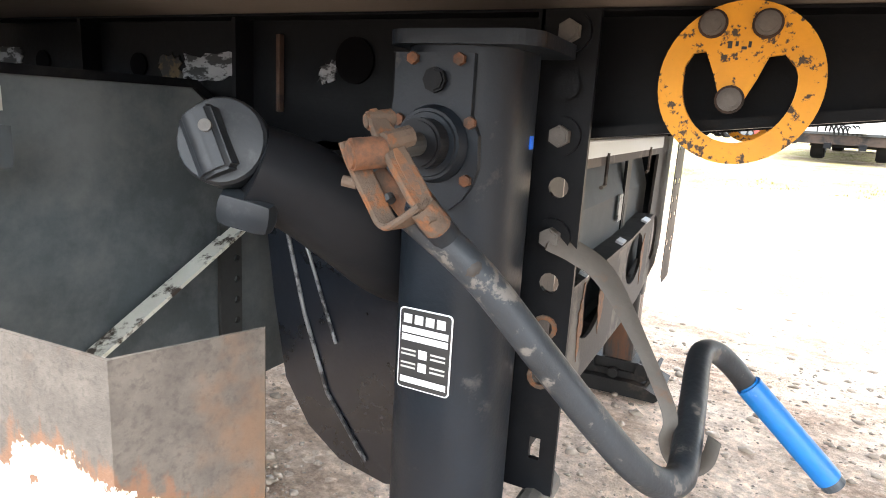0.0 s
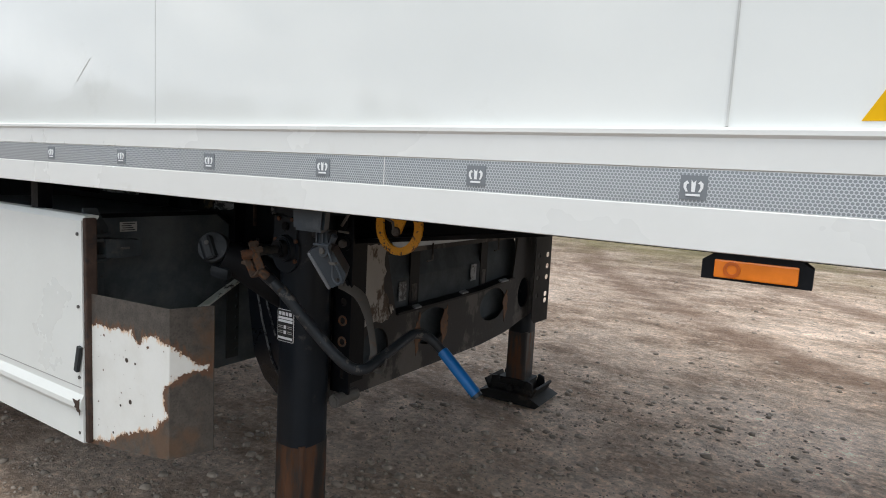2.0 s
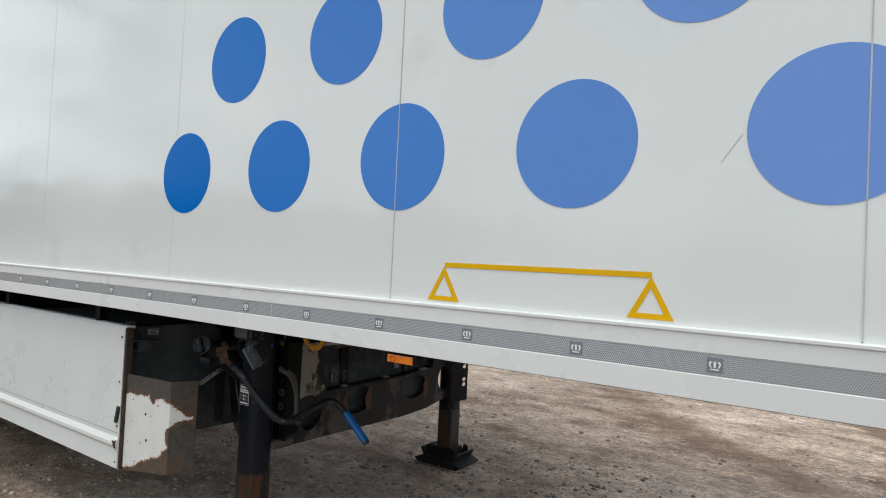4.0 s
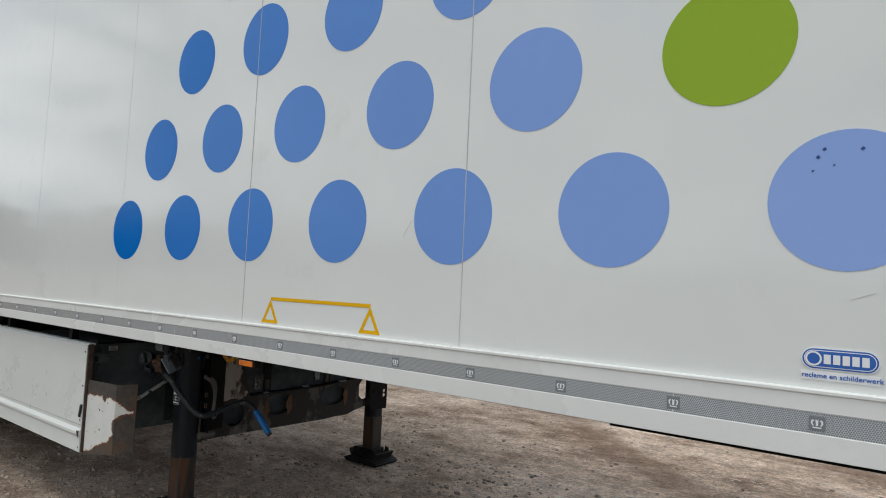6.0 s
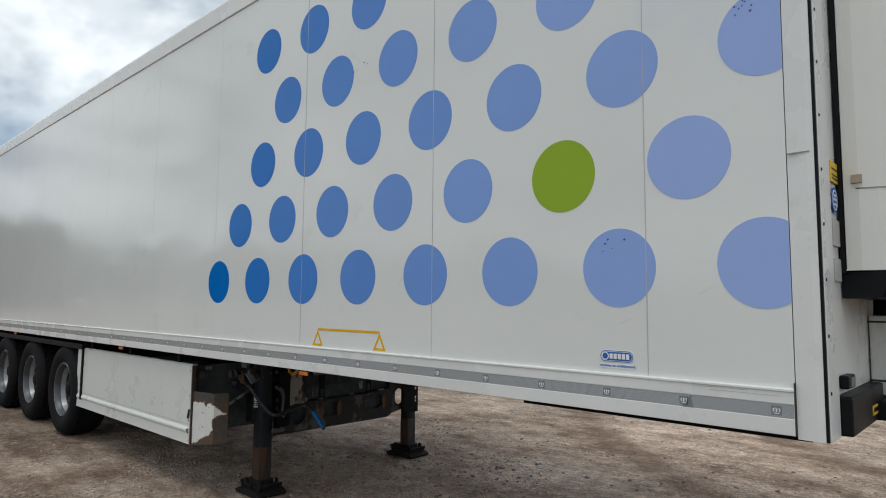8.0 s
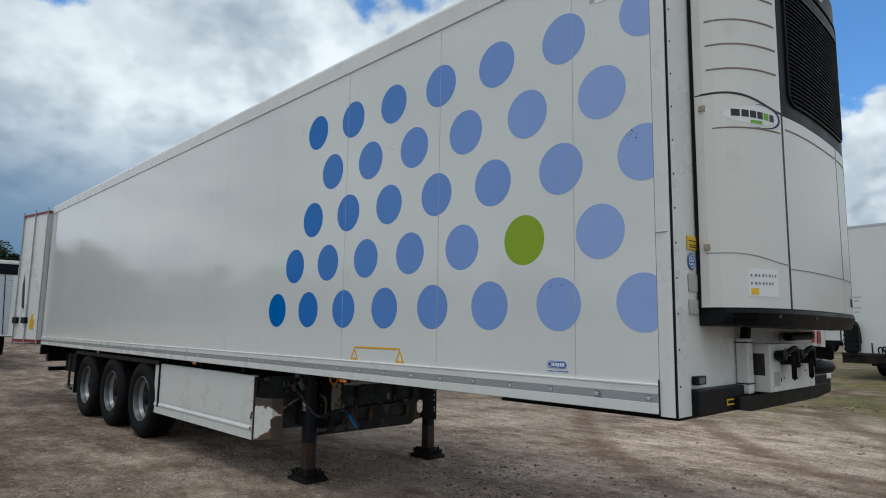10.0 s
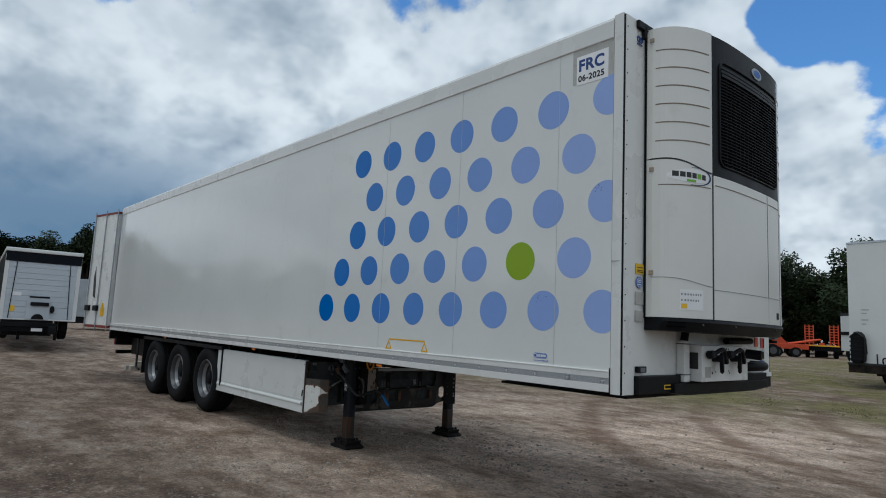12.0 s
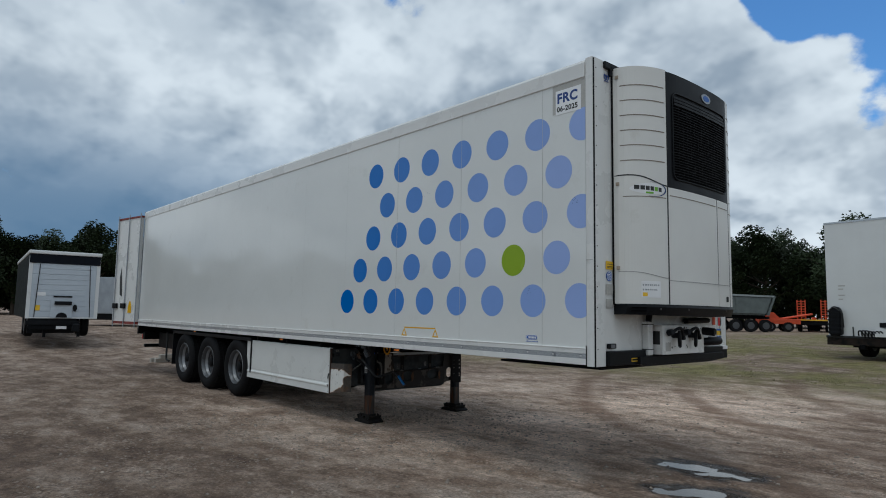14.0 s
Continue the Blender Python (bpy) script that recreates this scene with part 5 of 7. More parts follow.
for side in (0, 1):
    dx, dy = (0.0, 0.0) if side == 0 else (-0.085, 1.72)
    y0, y1 = LY0 + dy, LY1 + dy
    leg = part("landing_leg", leg_shell(LX0 + dx, LX1 + dx, y0, y1, 0.405, 1.082, 0.048), leg_paint, trailer, "dark grey landing leg with a rusty inner tube", smooth=True)
    part("leg_cap", leg_shell(LX0 + dx - 0.008, LX1 + dx + 0.030, y0 - 0.010, y1 + 0.01, 1.080, 1.094, 0.03), leg_paint, leg)
    part("inner_tube", leg_shell(LX0 + dx + 0.010, LX1 + dx - 0.006, y0 + 0.010, y1 - 0.012, 0.13, 0.41, 0.012), rust_leg, leg, "rust-streaked inner tube", smooth=True)
    cx, cy = (LX0 + LX1) / 2 + dx, (y0 + y1) / 2
    # foot: hinged saddle, rocker plates and a broad sole
    cheek = [(cx - 0.115, 0.150), (cx - 0.125, 0.10), (cx - 0.06, 0.065), (cx + 0.06, 0.065), (cx + 0.125, 0.10), (cx + 0.115, 0.150), (cx + 0.085, 0.158), (cx + 0.075, 0.115), (cx - 0.075, 0.115), (cx - 0.085, 0.158)]
    for q in (-0.085, 0.073):
        part("foot_cheek", slab(cheek, "y", cy + q, cy + q + 0.012), foot_mat, leg)
    part("foot_base", leg_shell(cx - 0.085, cx + 0.085, cy - 0.07, cy + 0.07, 0.075, 0.150, 0.02), foot_mat, leg)
    part("foot_pin", rod((cx, cy - 0.105, 0.105), (cx, cy + 0.105, 0.105), 0.018, seg=12), foot_mat, leg)
    sole = slab([(cx - 0.16, 0.036), (cx + 0.16, 0.036), (cx + 0.185, 0.058), (cx + 0.12, 0.085), (cx + 0.07, 0.090), (cx - 0.07, 0.090), (cx - 0.12, 0.085), (cx - 0.185, 0.058)], "y", cy - 0.125, cy + 0.125)
    part("foot_sole", sole, foot_mat, leg, "black steel foot plate")
    for s in (-1, 1):
        part("foot_rib", obox((cx + s * 0.135, cy, 0.105), (0.012, 0.20, 0.06), (0, s * 28, 0)), foot_mat, leg)
    # perforated mounting channel behind the leg
    yb = y1 + 0.006 if side == 0 else y0 - 0.018
    holes = [ring_pts(LX1 - 0.002, z, 0.011, 0.013, 10) for z in (0.825, 0.767, 0.703)]
    if side == 0:
        out = [(-3.995, 0.545), (-3.928, 0.545), (-3.928, 1.135), (-3.995, 1.135)]
        ch = slab(out, "y", yb, yb + 0.008, holes=[ring_pts(-3.957, z, 0.012, 0.0125, 12) for z in (0.938, 0.823, 0.767, 0.703)] + [[(-3.962, 0.59), (-3.948, 0.59), (-3.948, 0.62), (-3.962, 0.62)]])
        part("mount_channel", ch, black_steel, leg, "black perforated mounting plate")
        for z in (1.110, 0.997, 0.880):
            part("mount_bolt", rod((-3.958, yb - 0.020, z), (-3.958, yb, z), 0.0125, seg=6, bevel=0.002), dusty_steel, leg, "dusty hexagon bolt")
            part("washer", rod((-3.958, yb - 0.006, z), (-3.958, yb, z), 0.022, seg=20), black_steel, leg)
        part("mount_bolt", rod((-3.957, yb - 0.012, 1.053), (-3.957, yb, 1.053), 0.016, 0.012, seg=14), black_steel, leg)
        for z in (0.767, 0.703):
            part("rusty_collar", slab(ring_pts(-3.957, z, 0.016, n=14), "y", yb - 0.003, yb, holes=[ring_pts(-3.957, z, 0.0105, n=12)]), rust_dusty, leg)
        part("low_bolt", rod((-3.95, 0.495, 0.530), (-3.95, 0.60, 0.530), 0.020, seg=12, bevel=0.004), dusty_steel, leg, "dusty lower bolt")
        part("channel_side", box(-3.999, -3.991, yb, 0.68, 0.545, 1.135), black_steel, leg)
    else:
        out = [(1.99, 0.52), (2.03, 0.49), (2.19, 0.485), (2.185, 1.09), (2.175, 1.10), (1.99, 1.10)]
        hs = [ring_pts(2.146, z, 0.021, 0.014, 12) for z in (0.951, 0.832, 0.773, 0.716, 0.628, 0.594)] + [ring_pts(2.036, z, 0.019, 0.013, 12) for z in (0.951, 0.836, 0.776, 0.722, 0.630)]
        part("mount_channel", slab(out, "x", -3.9925, -3.990, holes=hs), grille_black, leg, "black perforated mounting plate")

near_leg = [o for o in trailer.children if o.name == "landing_leg"][0]
# gear cover with its bolts
cov = [(-4.095, 1.072), (-4.008, 1.072), (-4.008, 1.015), (-3.999, 0.995), (-3.997, 0.962)] + ring_pts(-4.050, 0.972, 0.053, 0.058, 10, a0=-10, a1=-170) + [(-4.100, 1.0), (-4.095, 1.03)]
part("gear_cover", slab(cov, "y", 0.3885, 0.396), leg_paint, near_leg, "dark grey gear cover")
for u, v in ((-4.073, 1.066), (-4.022, 1.066), (-4.086, 1.006), (-4.007, 1.007), (-4.008, 0.951)):
    part("cover_bolt", rod((u, 0.3825, v), (u, 0.3885, v), 0.0062, seg=6), rust, near_leg, "small rusty bolt")
part("cover_plug", rod((-4.047, 0.380, 1.046), (-4.047, 0.389, 1.046), 0.0125, seg=8, bevel=0.002), black_steel, near_leg)
part("cover_boss", rod((-4.047, 0.372, 0.984), (-4.047, 0.389, 0.984), 0.034, 0.040, 24, bevel=0.003), leg_paint, near_leg, smooth=True)
part("shaft_seal", rod((-4.045, 0.350, 0.985), (-4.045, 0.374, 0.985), 0.0245, seg=24, bevel=0.003), unit_black, near_leg)
part("crank_shaft", rod((-4.040, 0.270, 0.982), (-4.045, 0.352, 0.985), 0.0115, seg=16), box_grey, near_leg)
part("blue_dab", obox((-3.9755, 0.479, 0.989), (0.002, 0.010, 0.014), (0, 0, 0)), blue_mark, near_leg, "dab of blue paint")
# maker's plate as plain shapes
def round_plate(x0, x1, z0, z1, rad, d0, d1):
    o = []
    for cx, cz, a in ((x1 - rad, z1 - rad, 0), (x0 + rad, z1 - rad, 90), (x0 + rad, z0 + rad, 180), (x1 - rad, z0 + rad, 270)):
        o += ring_pts(cx, cz, rad, n=5, a0=a, a1=a + 90)
    return slab(o, "y", d0, d1)


jp = part("maker_plate", round_plate(-4.0785, -4.0145, 0.7145, 0.8075, 0.005, 0.3935, 0.3948), sticker_white, near_leg, "black and white maker's plate")
part("plate_field", round_plate(-4.0772, -4.0158, 0.7158, 0.8062, 0.0042, 0.3930, 0.3934), print_black, jp)
for k in range(4):
    part("plate_logo_bar", box(-4.073 + 0.0135 * k, -4.063 + 0.0135 * k, 0.3925, 0.3929, 0.7905, 0.8005), sticker_white, jp)
for z in (0.783, 0.774):
    part("plate_bar", box(-4.0745, -4.0185, 0.3925, 0.3929, z - 0.0035, z + 0.0035), sticker_white, jp)
for z in (0.757, 0.742):
    part("plate_square", box(-4.0530, -4.0430, 0.3925, 0.3929, z - 0.005, z + 0.005), sticker_white, jp)
    for u in (-4.0745, -4.0385):
        for q in (0.0025, -0.0025):
            part("plate_line", box(u, u + 0.018, 0.3925, 0.3929, z + q - 0.001, z + q + 0.001), sticker_grey, jp)
part("plate_bar", box(-4.0745, -4.0185, 0.3925, 0.3929, 0.7215, 0.7285), sticker_white, jp)

# crank: yoke of bent flat steel, pin and handle
def bar(a, b, width, thick, side, bevel=0.002):
    """A flat bar from a to b; its width lies along side."""
    a, b = Vector(a), Vector(b)
    d = (b - a).normalized()
    w = (Vector(side) - d * d.dot(Vector(side))).normalized()
    m = Matrix((d, w, d.cross(w))).transposed().to_4x4()
    m.translation = (a + b) / 2
    bm = box(-(b - a).length / 2, (b - a).length / 2, -width / 2, width / 2, -thick / 2, thick / 2, bevel)
    bmesh.ops.transform(bm, matrix=m, verts=bm.verts)
    return bm


ARM_SIDE = (0.55, 0.80, 0.10)
def strip(points, width, thick, side):
    """A bent flat bar: its width lies along side and may be a list."""
    bm, pts, rings = bmesh.new(), [Vector(p) for p in points], []
    for i, p in enumerate(pts):
        d = (pts[min(i + 1, len(pts) - 1)] - pts[max(i - 1, 0)]).normalized()
        w = (Vector(side) - d * d.dot(Vector(side))).normalized()
        h, a, c = d.cross(w), (width[i] if isinstance(width, list) else width) / 2, thick / 2
        rings.append([bm.verts.new(p + w * u * a + h * v * c) for u, v in ((1, 0.5), (0.8, 1), (-0.8, 1), (-1, 0.5), (-1, -0.5), (-0.8, -1), (0.8, -1), (1, -0.5))])
    for u, v in zip(rings, rings[1:]):
        for k in range(8):
            bm.faces.new((u[k], u[(k + 1) % 8], v[(k + 1) % 8], v[k]))
    bm.faces.new(rings[0][::-1])
    bm.faces.new(rings[-1])
    return bm


yoke = part("crank_yoke", strip(smooth_path([(-4.043, 0.238, 0.990), (-4.036, 0.240, 0.972), (-4.018, 0.243, 0.941), (-4.010, 0.242, 0.930), (-4.001, 0.240, 0.927), (-3.990, 0.237, 0.932), (-3.968, 0.231, 0.947)], 5), 0.018, 0.0060, ARM_SIDE), rust_dusty, near_leg, "rust-brown crank yoke", smooth=True)
arm_path = [Vector((-4.032, 0.252, 1.013)).lerp(Vector((-3.962, 0.231, 0.936)), k / 14) for k in range(15)]
part("yoke_arm", strip(arm_path, [0.007, 0.014, 0.018, 0.0205] + [0.0205] * 7 + [0.0205, 0.018, 0.013, 0.006], 0.0065, ARM_SIDE), rust_dusty, yoke, smooth=True)
part("arm_slot", strip(arm_path[5:12], [0.003, 0.008, 0.010, 0.010, 0.010, 0.008, 0.003], 0.0074, ARM_SIDE), rust_stain, yoke, "bright rust in the slot")
part("yoke_eye", rod((-4.034, 0.246, 1.005), (-4.020, 0.266, 1.009), 0.0075, seg=16, bevel=0.002), rust_dusty, yoke, smooth=True)
part("socket_lug", rod((-3.975, 0.232, 0.948), (-3.962, 0.246, 0.928), 0.0105, 0.0120, 14, bevel=0.003), rust_dusty, yoke, smooth=True)
part("crank_pin", rod((-4.032, 0.222, 0.980), (-4.014, 0.246, 0.983), 0.0125, seg=20, bevel=0.002), rust, yoke, "rust-brown crank pin", smooth=True)
part("inner_arm", bar((-4.030, 0.258, 0.966), (-3.998, 0.262, 0.932), 0.016, 0.005, (0.8, 0.3, 0.5)), rust, yoke)
part("yoke_slot", rod((-4.014, 0.252, 0.948), (-4.010, 0.250, 0.944), 0.0045, seg=10), print_black, yoke)
part("yoke_rivet", rod((-4.012, 0.240, 0.990), (-4.002, 0.262, 0.996), 0.0085, seg=10), rust_dusty, yoke)
part("stub_pin", rod((-4.047, 0.236, 0.958), (-4.036, 0.240, 0.956), 0.0045, seg=10), rust_dusty, yoke)
part("yoke_socket", rod((-3.985, 0.245, 0.950), (-3.968, 0.270, 0.915), 0.0125, 0.0135, 16, bevel=0.003), leg_paint, yoke, smooth=True)
handle_path = smooth_path([(-3.998, 0.258, 0.938), (-3.945, 0.284, 0.888), (-3.895, 0.312, 0.822), (-3.850, 0.342, 0.760), (-3.816, 0.368, 0.715), (-3.794, 0.390, 0.692), (-3.779, 0.416, 0.685), (-3.776, 0.448, 0.689), (-3.780, 0.545, 0.711), (-3.784, 0.625, 0.729), (-3.781, 0.662, 0.735), (-3.766, 0.692, 0.727), (-3.745, 0.712, 0.706), (-3.724, 0.727, 0.680)], 8)
part("crank_handle", tube(handle_path, 0.0150, 16), crank_paint, near_leg, "bent dark grey crank handle", smooth=True)
part("handle_rust", tube(smooth_path([(-3.953, 0.2745, 0.9015), (-3.947, 0.2765, 0.8945), (-3.940, 0.280, 0.885)], 4), [0.002, 0.006, 0.0085, 0.0100, 0.0108, 0.0100, 0.0085, 0.006, 0.002], 12), post_brown, near_leg, "bare scuff on the crank", smooth=True)
part("handle_grip", rod((-3.724, 0.725, 0.682), (-3.606, 0.743, 0.566), 0.0178, seg=20, bevel=0.003), blue_rubber, near_leg, "blue rubber grip", smooth=True)
part("grip_end", rod((-3.608, 0.7427, 0.568), (-3.600, 0.744, 0.560), 0.0160, seg=20), grey_plastic, near_leg)
strap_path = smooth_path([(-3.958, 0.520, 0.880), (-3.930, 0.535, 0.866), (-3.894, 0.541, 0.843), (-3.850, 0.524, 0.790), (-3.800, 0.487, 0.722), (-3.798, 0.481, 0.692), (-3.788, 0.480, 0.673), (-3.770, 0.480, 0.667), (-3.756, 0.482, 0.680), (-3.752, 0.484, 0.704)], 6)
part("crank_strap", tube(strap_path, [0.0165 if i < 12 else max(0.0095, 0.0165 - 0.0009 * (i - 12)) for i in range(len(strap_path))], 8, 0.16), strap_mat, near_leg, "dusty flat steel strap holding the crank", smooth=True)

# ---- cross-member between the legs ----
XM = -4.03
ymin, ymax = 0.56, 2.16
outline = [(ymin, 0.50), (0.70, 0.487), (1.55, 0.480), (1.78, 0.492), (1.95, 0.522), (2.10, 0.545), (ymax, 0.60), (ymax, 0.985), (ymin, 0.985)]
window = [(0.90, 0.718), (1.50, 0.722), (1.83, 0.745), (1.86, 0.93), (0.84, 0.93)]
ovals = [ring_pts(0.790, 0.608, 0.074, 0.077, 26), ring_pts(1.137, 0.632, 0.117, 0.072, 28), ring_pts(1.640, 0.640, 0.122, 0.073, 28), ring_pts(1.962, 0.652, 0.064, 0.075, 26)]
cm = part("cross_member", slab(outline, "x", XM - 0.008, XM, holes=[window] + ovals), cross_paint, trailer, "peeling grey cross-member with oval holes")
lip = [(0.90, 0.712), (1.50, 0.716), (1.83, 0.739), (1.83, 0.747), (1.50, 0.724), (0.90, 0.720)]
part("window_lip", slab(lip, "x", XM - 0.09, XM + 0.012), black_steel, cm)
part("lower_flange", slab([(ymin, 0.492), (0.70, 0.480), (1.55, 0.473), (1.78, 0.485), (1.95, 0.515), (2.10, 0.538), (2.10, 0.546), (1.95, 0.523), (1.78, 0.493), (1.55, 0.481), (0.70, 0.488), (ymin, 0.50)], "x", XM - 0.11, XM), cross_paint, cm)
for u, v, s in ((1.36, 0.735, 0.05), (1.72, 0.742, 0.07), (1.02, 0.726, 0.04)):
    part("bright_scrape", obox((XM + 0.006, u, v), (0.018, s, 0.006), (0, 20, 0)), alu_grey, cm)
for u in (1.06, 1.60):
    part("tank_strap", box(XM - 0.045, XM - 0.037, u - 0.03, u + 0.03, 0.72, 0.96), black_steel, cm)
    part("strap_slot", box(XM - 0.0365, XM - 0.0355, u - 0.016, u + 0.016, 0.735, 0.80), cross_paint, cm)
    part("strap_hook", tube([(XM + 0.005, u + 0.05, 0.955), (XM + 0.005, u + 0.05, 0.89), (XM + 0.005, u + 0.015, 0.888)], 0.004, 6), cross_paint, cm)
part("window_header", box(XM - 0.02, XM + 0.004, 0.86, 1.90, 0.948, 0.982, 0.003), alu_grey, cm, "pale upper edge of the opening")
part("pale_primer", slab(ragged([(0.568, 0.69), (0.70, 0.705), (0.86, 0.70), (0.885, 0.74), (0.83, 0.80), (0.825, 0.965), (0.70, 0.975), (0.575, 0.97)], 0.008, 41, 7), "x", XM + 0.0004, XM + 0.0016), pale_primer, cm, "chipped pale primer")
for u0, u1, sd in ((1.20, 1.245, 31), (1.74, 1.775, 32), (1.02, 1.05, 33)):
    part("rust_tongue", slab(ragged([(u0, 0.64), (u1, 0.70), (u1 + 0.01, 0.60), (u0 + 0.02, 0.535)], 0.006, sd, 6), "x", XM + 0.0006, XM + 0.002), rust_stain, cm, "brown rust run")
for u, v in ((0.955, 0.788), (1.475, 0.803)):
    part("strap_tab", box(XM - 0.034, XM - 0.030, u, u + 0.045, v - 0.040, v + 0.030), worn_rib, cm, "pale tab of the tank strap")
# fuel tank behind it
tk = [(-4.46, 0.83)] + ring_pts(-4.26, 0.61, 0.19, 0.19, 12, a0=190, a1=350) + [(-4.07, 0.83), (-4.10, 0.93), (-4.18, 0.96), (-4.38, 0.96), (-4.44, 0.92)]
tank = part("fuel_tank", slab(tk, "y", 0.64, 1.95), tank_grey, trailer, "dark grey fuel tank with pressed ribs")
tank_end = part("tank_bracket", slab([(-4.475, 0.87), (-4.452, 0.70), (-4.425, 0.555), (-4.375, 0.48), (-4.31, 0.436), (-4.22, 0.420), (-4.13, 0.44), (-4.08, 0.50), (-4.08, 0.90)], "y", 0.615, 0.630), gloss_black, trailer, "black tank bracket with welded ribs")
# rubbed ribs, pale so that their colour also carries the edge highlight
part("bracket_rib", tube([(-4.435, 0.612, 0.86), (-4.385, 0.612, 0.68), (-4.335, 0.612, 0.55), (-4.255, 0.612, 0.45)], 0.0035, 8), worn_rib, tank_end)
part("bracket_rib", tube([(-4.400, 0.612, 0.84), (-4.345, 0.612, 0.70), (-4.320, 0.612, 0.64)], 0.003, 8), worn_rib, tank_end)
neck_path = smooth_path([(-4.222, 0.315, 0.950), (-4.190, 0.365, 0.925), (-4.160, 0.42, 0.885), (-4.150, 0.50, 0.835), (-4.155, 0.60, 0.80), (-4.16, 0.66, 0.79)], 6)
part("filler_neck", tube(neck_path, [0.047 + 0.012 * min(1.0, i / 16) for i in range(len(neck_path))], 22), unit_black, tank, "black filler neck", smooth=True)
capm = Matrix.Translation((-4.230, 0.292, 0.973)) @ Euler((radians(-15), 0, radians(28))).to_matrix().to_4x4() @ Matrix.Scale(0.90, 4)
cap = lathe([(0.038, 0.034), (0.046, 0.030), (0.049, 0.020), (0.049, -0.010), (0.046, -0.015), (0.01, -0.018)], 28)
bmesh.ops.transform(cap, matrix=capm, verts=cap.verts)
fc = part("fuel_cap", cap, cap_black, tank, "black screw cap with a small lock")
g = slab([(-0.036, -0.014), (-0.031, -0.026), (-0.014, -0.036), (0.004, -0.036), (0.009, -0.028), (0.011, -0.012)], "z", -0.037, 0.037)
bmesh.ops.bevel(g, geom=[e for e in g.edges if e.calc_face_angle(0) > 0.3], offset=0.0045, segments=3, affect="EDGES")
bmesh.ops.transform(g, matrix=capm @ Matrix.Rotation(radians(-24), 4, "Y"), verts=g.verts)
part("cap_grip", g, cap_black, fc, smooth=True)
lk = rod((-0.010, -0.0385, 0.010), (-0.010, -0.034, 0.010), 0.0070, seg=16)
bmesh.ops.transform(lk, matrix=capm, verts=lk.verts)
part("cap_lock", lk, dusty_steel, fc, "small steel lock")
part("neck_clip", obox((-4.208, 0.300, 0.906), (0.060, 0.034, 0.038), (10, 12, 22), 0.014), cap_black, tank, "black neck clip", smooth=True)

# ---- stowage box behind the skirt, brace and hinge ----
pbx = part("stowage_box", slab([(0.10, 0.47), (0.83, 0.47), (0.83, 0.80), (0.66, 0.98), (0.585, 1.035), (0.10, 1.035)], "x", -5.6, -4.60), stowage_grey, trailer, "dusty dark grey stowage box")
part("box_lid_edge", slab([(0.10, 1.030), (0.585, 1.030), (0.66, 0.975), (0.668, 0.984), (0.59, 1.043), (0.10, 1.043)], "x", -4.60, -4.592), black_steel, pbx)
part("data_sticker", box(-4.5995, -4.5985, 0.235, 0.290, 0.985, 1.015), sticker_grey, pbx, "small worn data sticker")
for k in range(4):
    part("sticker_line", box(-4.5984, -4.5981, 0.240 + 0.003 * (k % 2), 0.284 - 0.006 * (k % 3), 0.989 + 0.0065 * k, 0.9915 + 0.0065 * k), box_grey, pbx)
br = part("diagonal_brace", slab([(0.27, 0.566), (0.680, 0.778), (0.680, 0.804), (0.27, 0.592)], "x", -4.590, -4.584), brace_paint, trailer, "angle-iron brace with flaking white paint")
part("brace_flange", slab([(0.27, 0.585), (0.680, 0.797), (0.680, 0.804), (0.27, 0.592)], "x", -4.584, -4.555), brace_paint, br)
part("perforated_upright", slab([(0.628, 0.50), (0.680, 0.50), (0.680, 0.800), (0.628, 0.800)], "x", -4.594, -4.587, holes=[ring_pts(0.668, z, 0.007, n=8) for z in (0.53, 0.57, 0.61, 0.65, 0.69, 0.73)]), box_grey, trailer, "rusty perforated upright")
hg = part("hinge_block", box(-4.585, -4.515, 0.092, 0.128, 0.930, 0.985, 0.004), hinge_grey, trailer, "dark grey steel skirt hinge")
part("hinge_arm", slab([(0.120, 0.928), (0.222, 0.928), (0.226, 0.934), (0.226, 0.974), (0.120, 0.982)], "x", -4.520, -4.470), hinge_grey, hg)
part("hinge_pin", rod((-4.515, 0.090, 0.915), (-4.515, 0.090, 1.000), 0.008, seg=12), box_grey, hg, smooth=True)
part("hinge_pin", rod((-4.515, 0.122, 0.925), (-4.515, 0.122, 0.992), 0.006, seg=12), box_grey, hg, smooth=True)
part("hinge_screw", box(-4.4705, -4.464, 0.160, 0.186, 0.951, 0.957, 0.002), dusty_steel, hg)
for z in (0.921, 0.934, 0.978, 0.992):
    part("hinge_strap", tube(smooth_path([(-4.575, 0.085, z), (-4.520, 0.078, z), (-4.490, 0.092, z), (-4.485, 0.120, z), (-4.495, 0.142, z + 0.002)], 5), 0.0055, 8), hinge_grey, hg, smooth=True)
part("hinge_bracket", slab([(0.088, 1.065), (0.125, 1.065), (0.158, 1.008), (0.158, 0.985), (0.088, 0.985)], "x", -4.535, -4.527), hinge_grey, hg)
part("bracket_hole", rod((-4.527, 0.138, 0.998), (-4.5255, 0.138, 0.998), 0.0050, seg=12), print_black, hg)
part("hinge_post", box(-4.56, -4.515, 0.090, 0.118, 0.42, 0.925, 0.004), post_brown, hg, "stained hinge post")
part("post_side", box(-4.56, -4.515, 0.1185, 0.140, 0.42, 0.925, 0.003), hinge_grey, hg)
part("post_hole", rod((-4.5148, 0.130, 0.870), (-4.5135, 0.130, 0.870), 0.004, seg=10), print_black, hg)

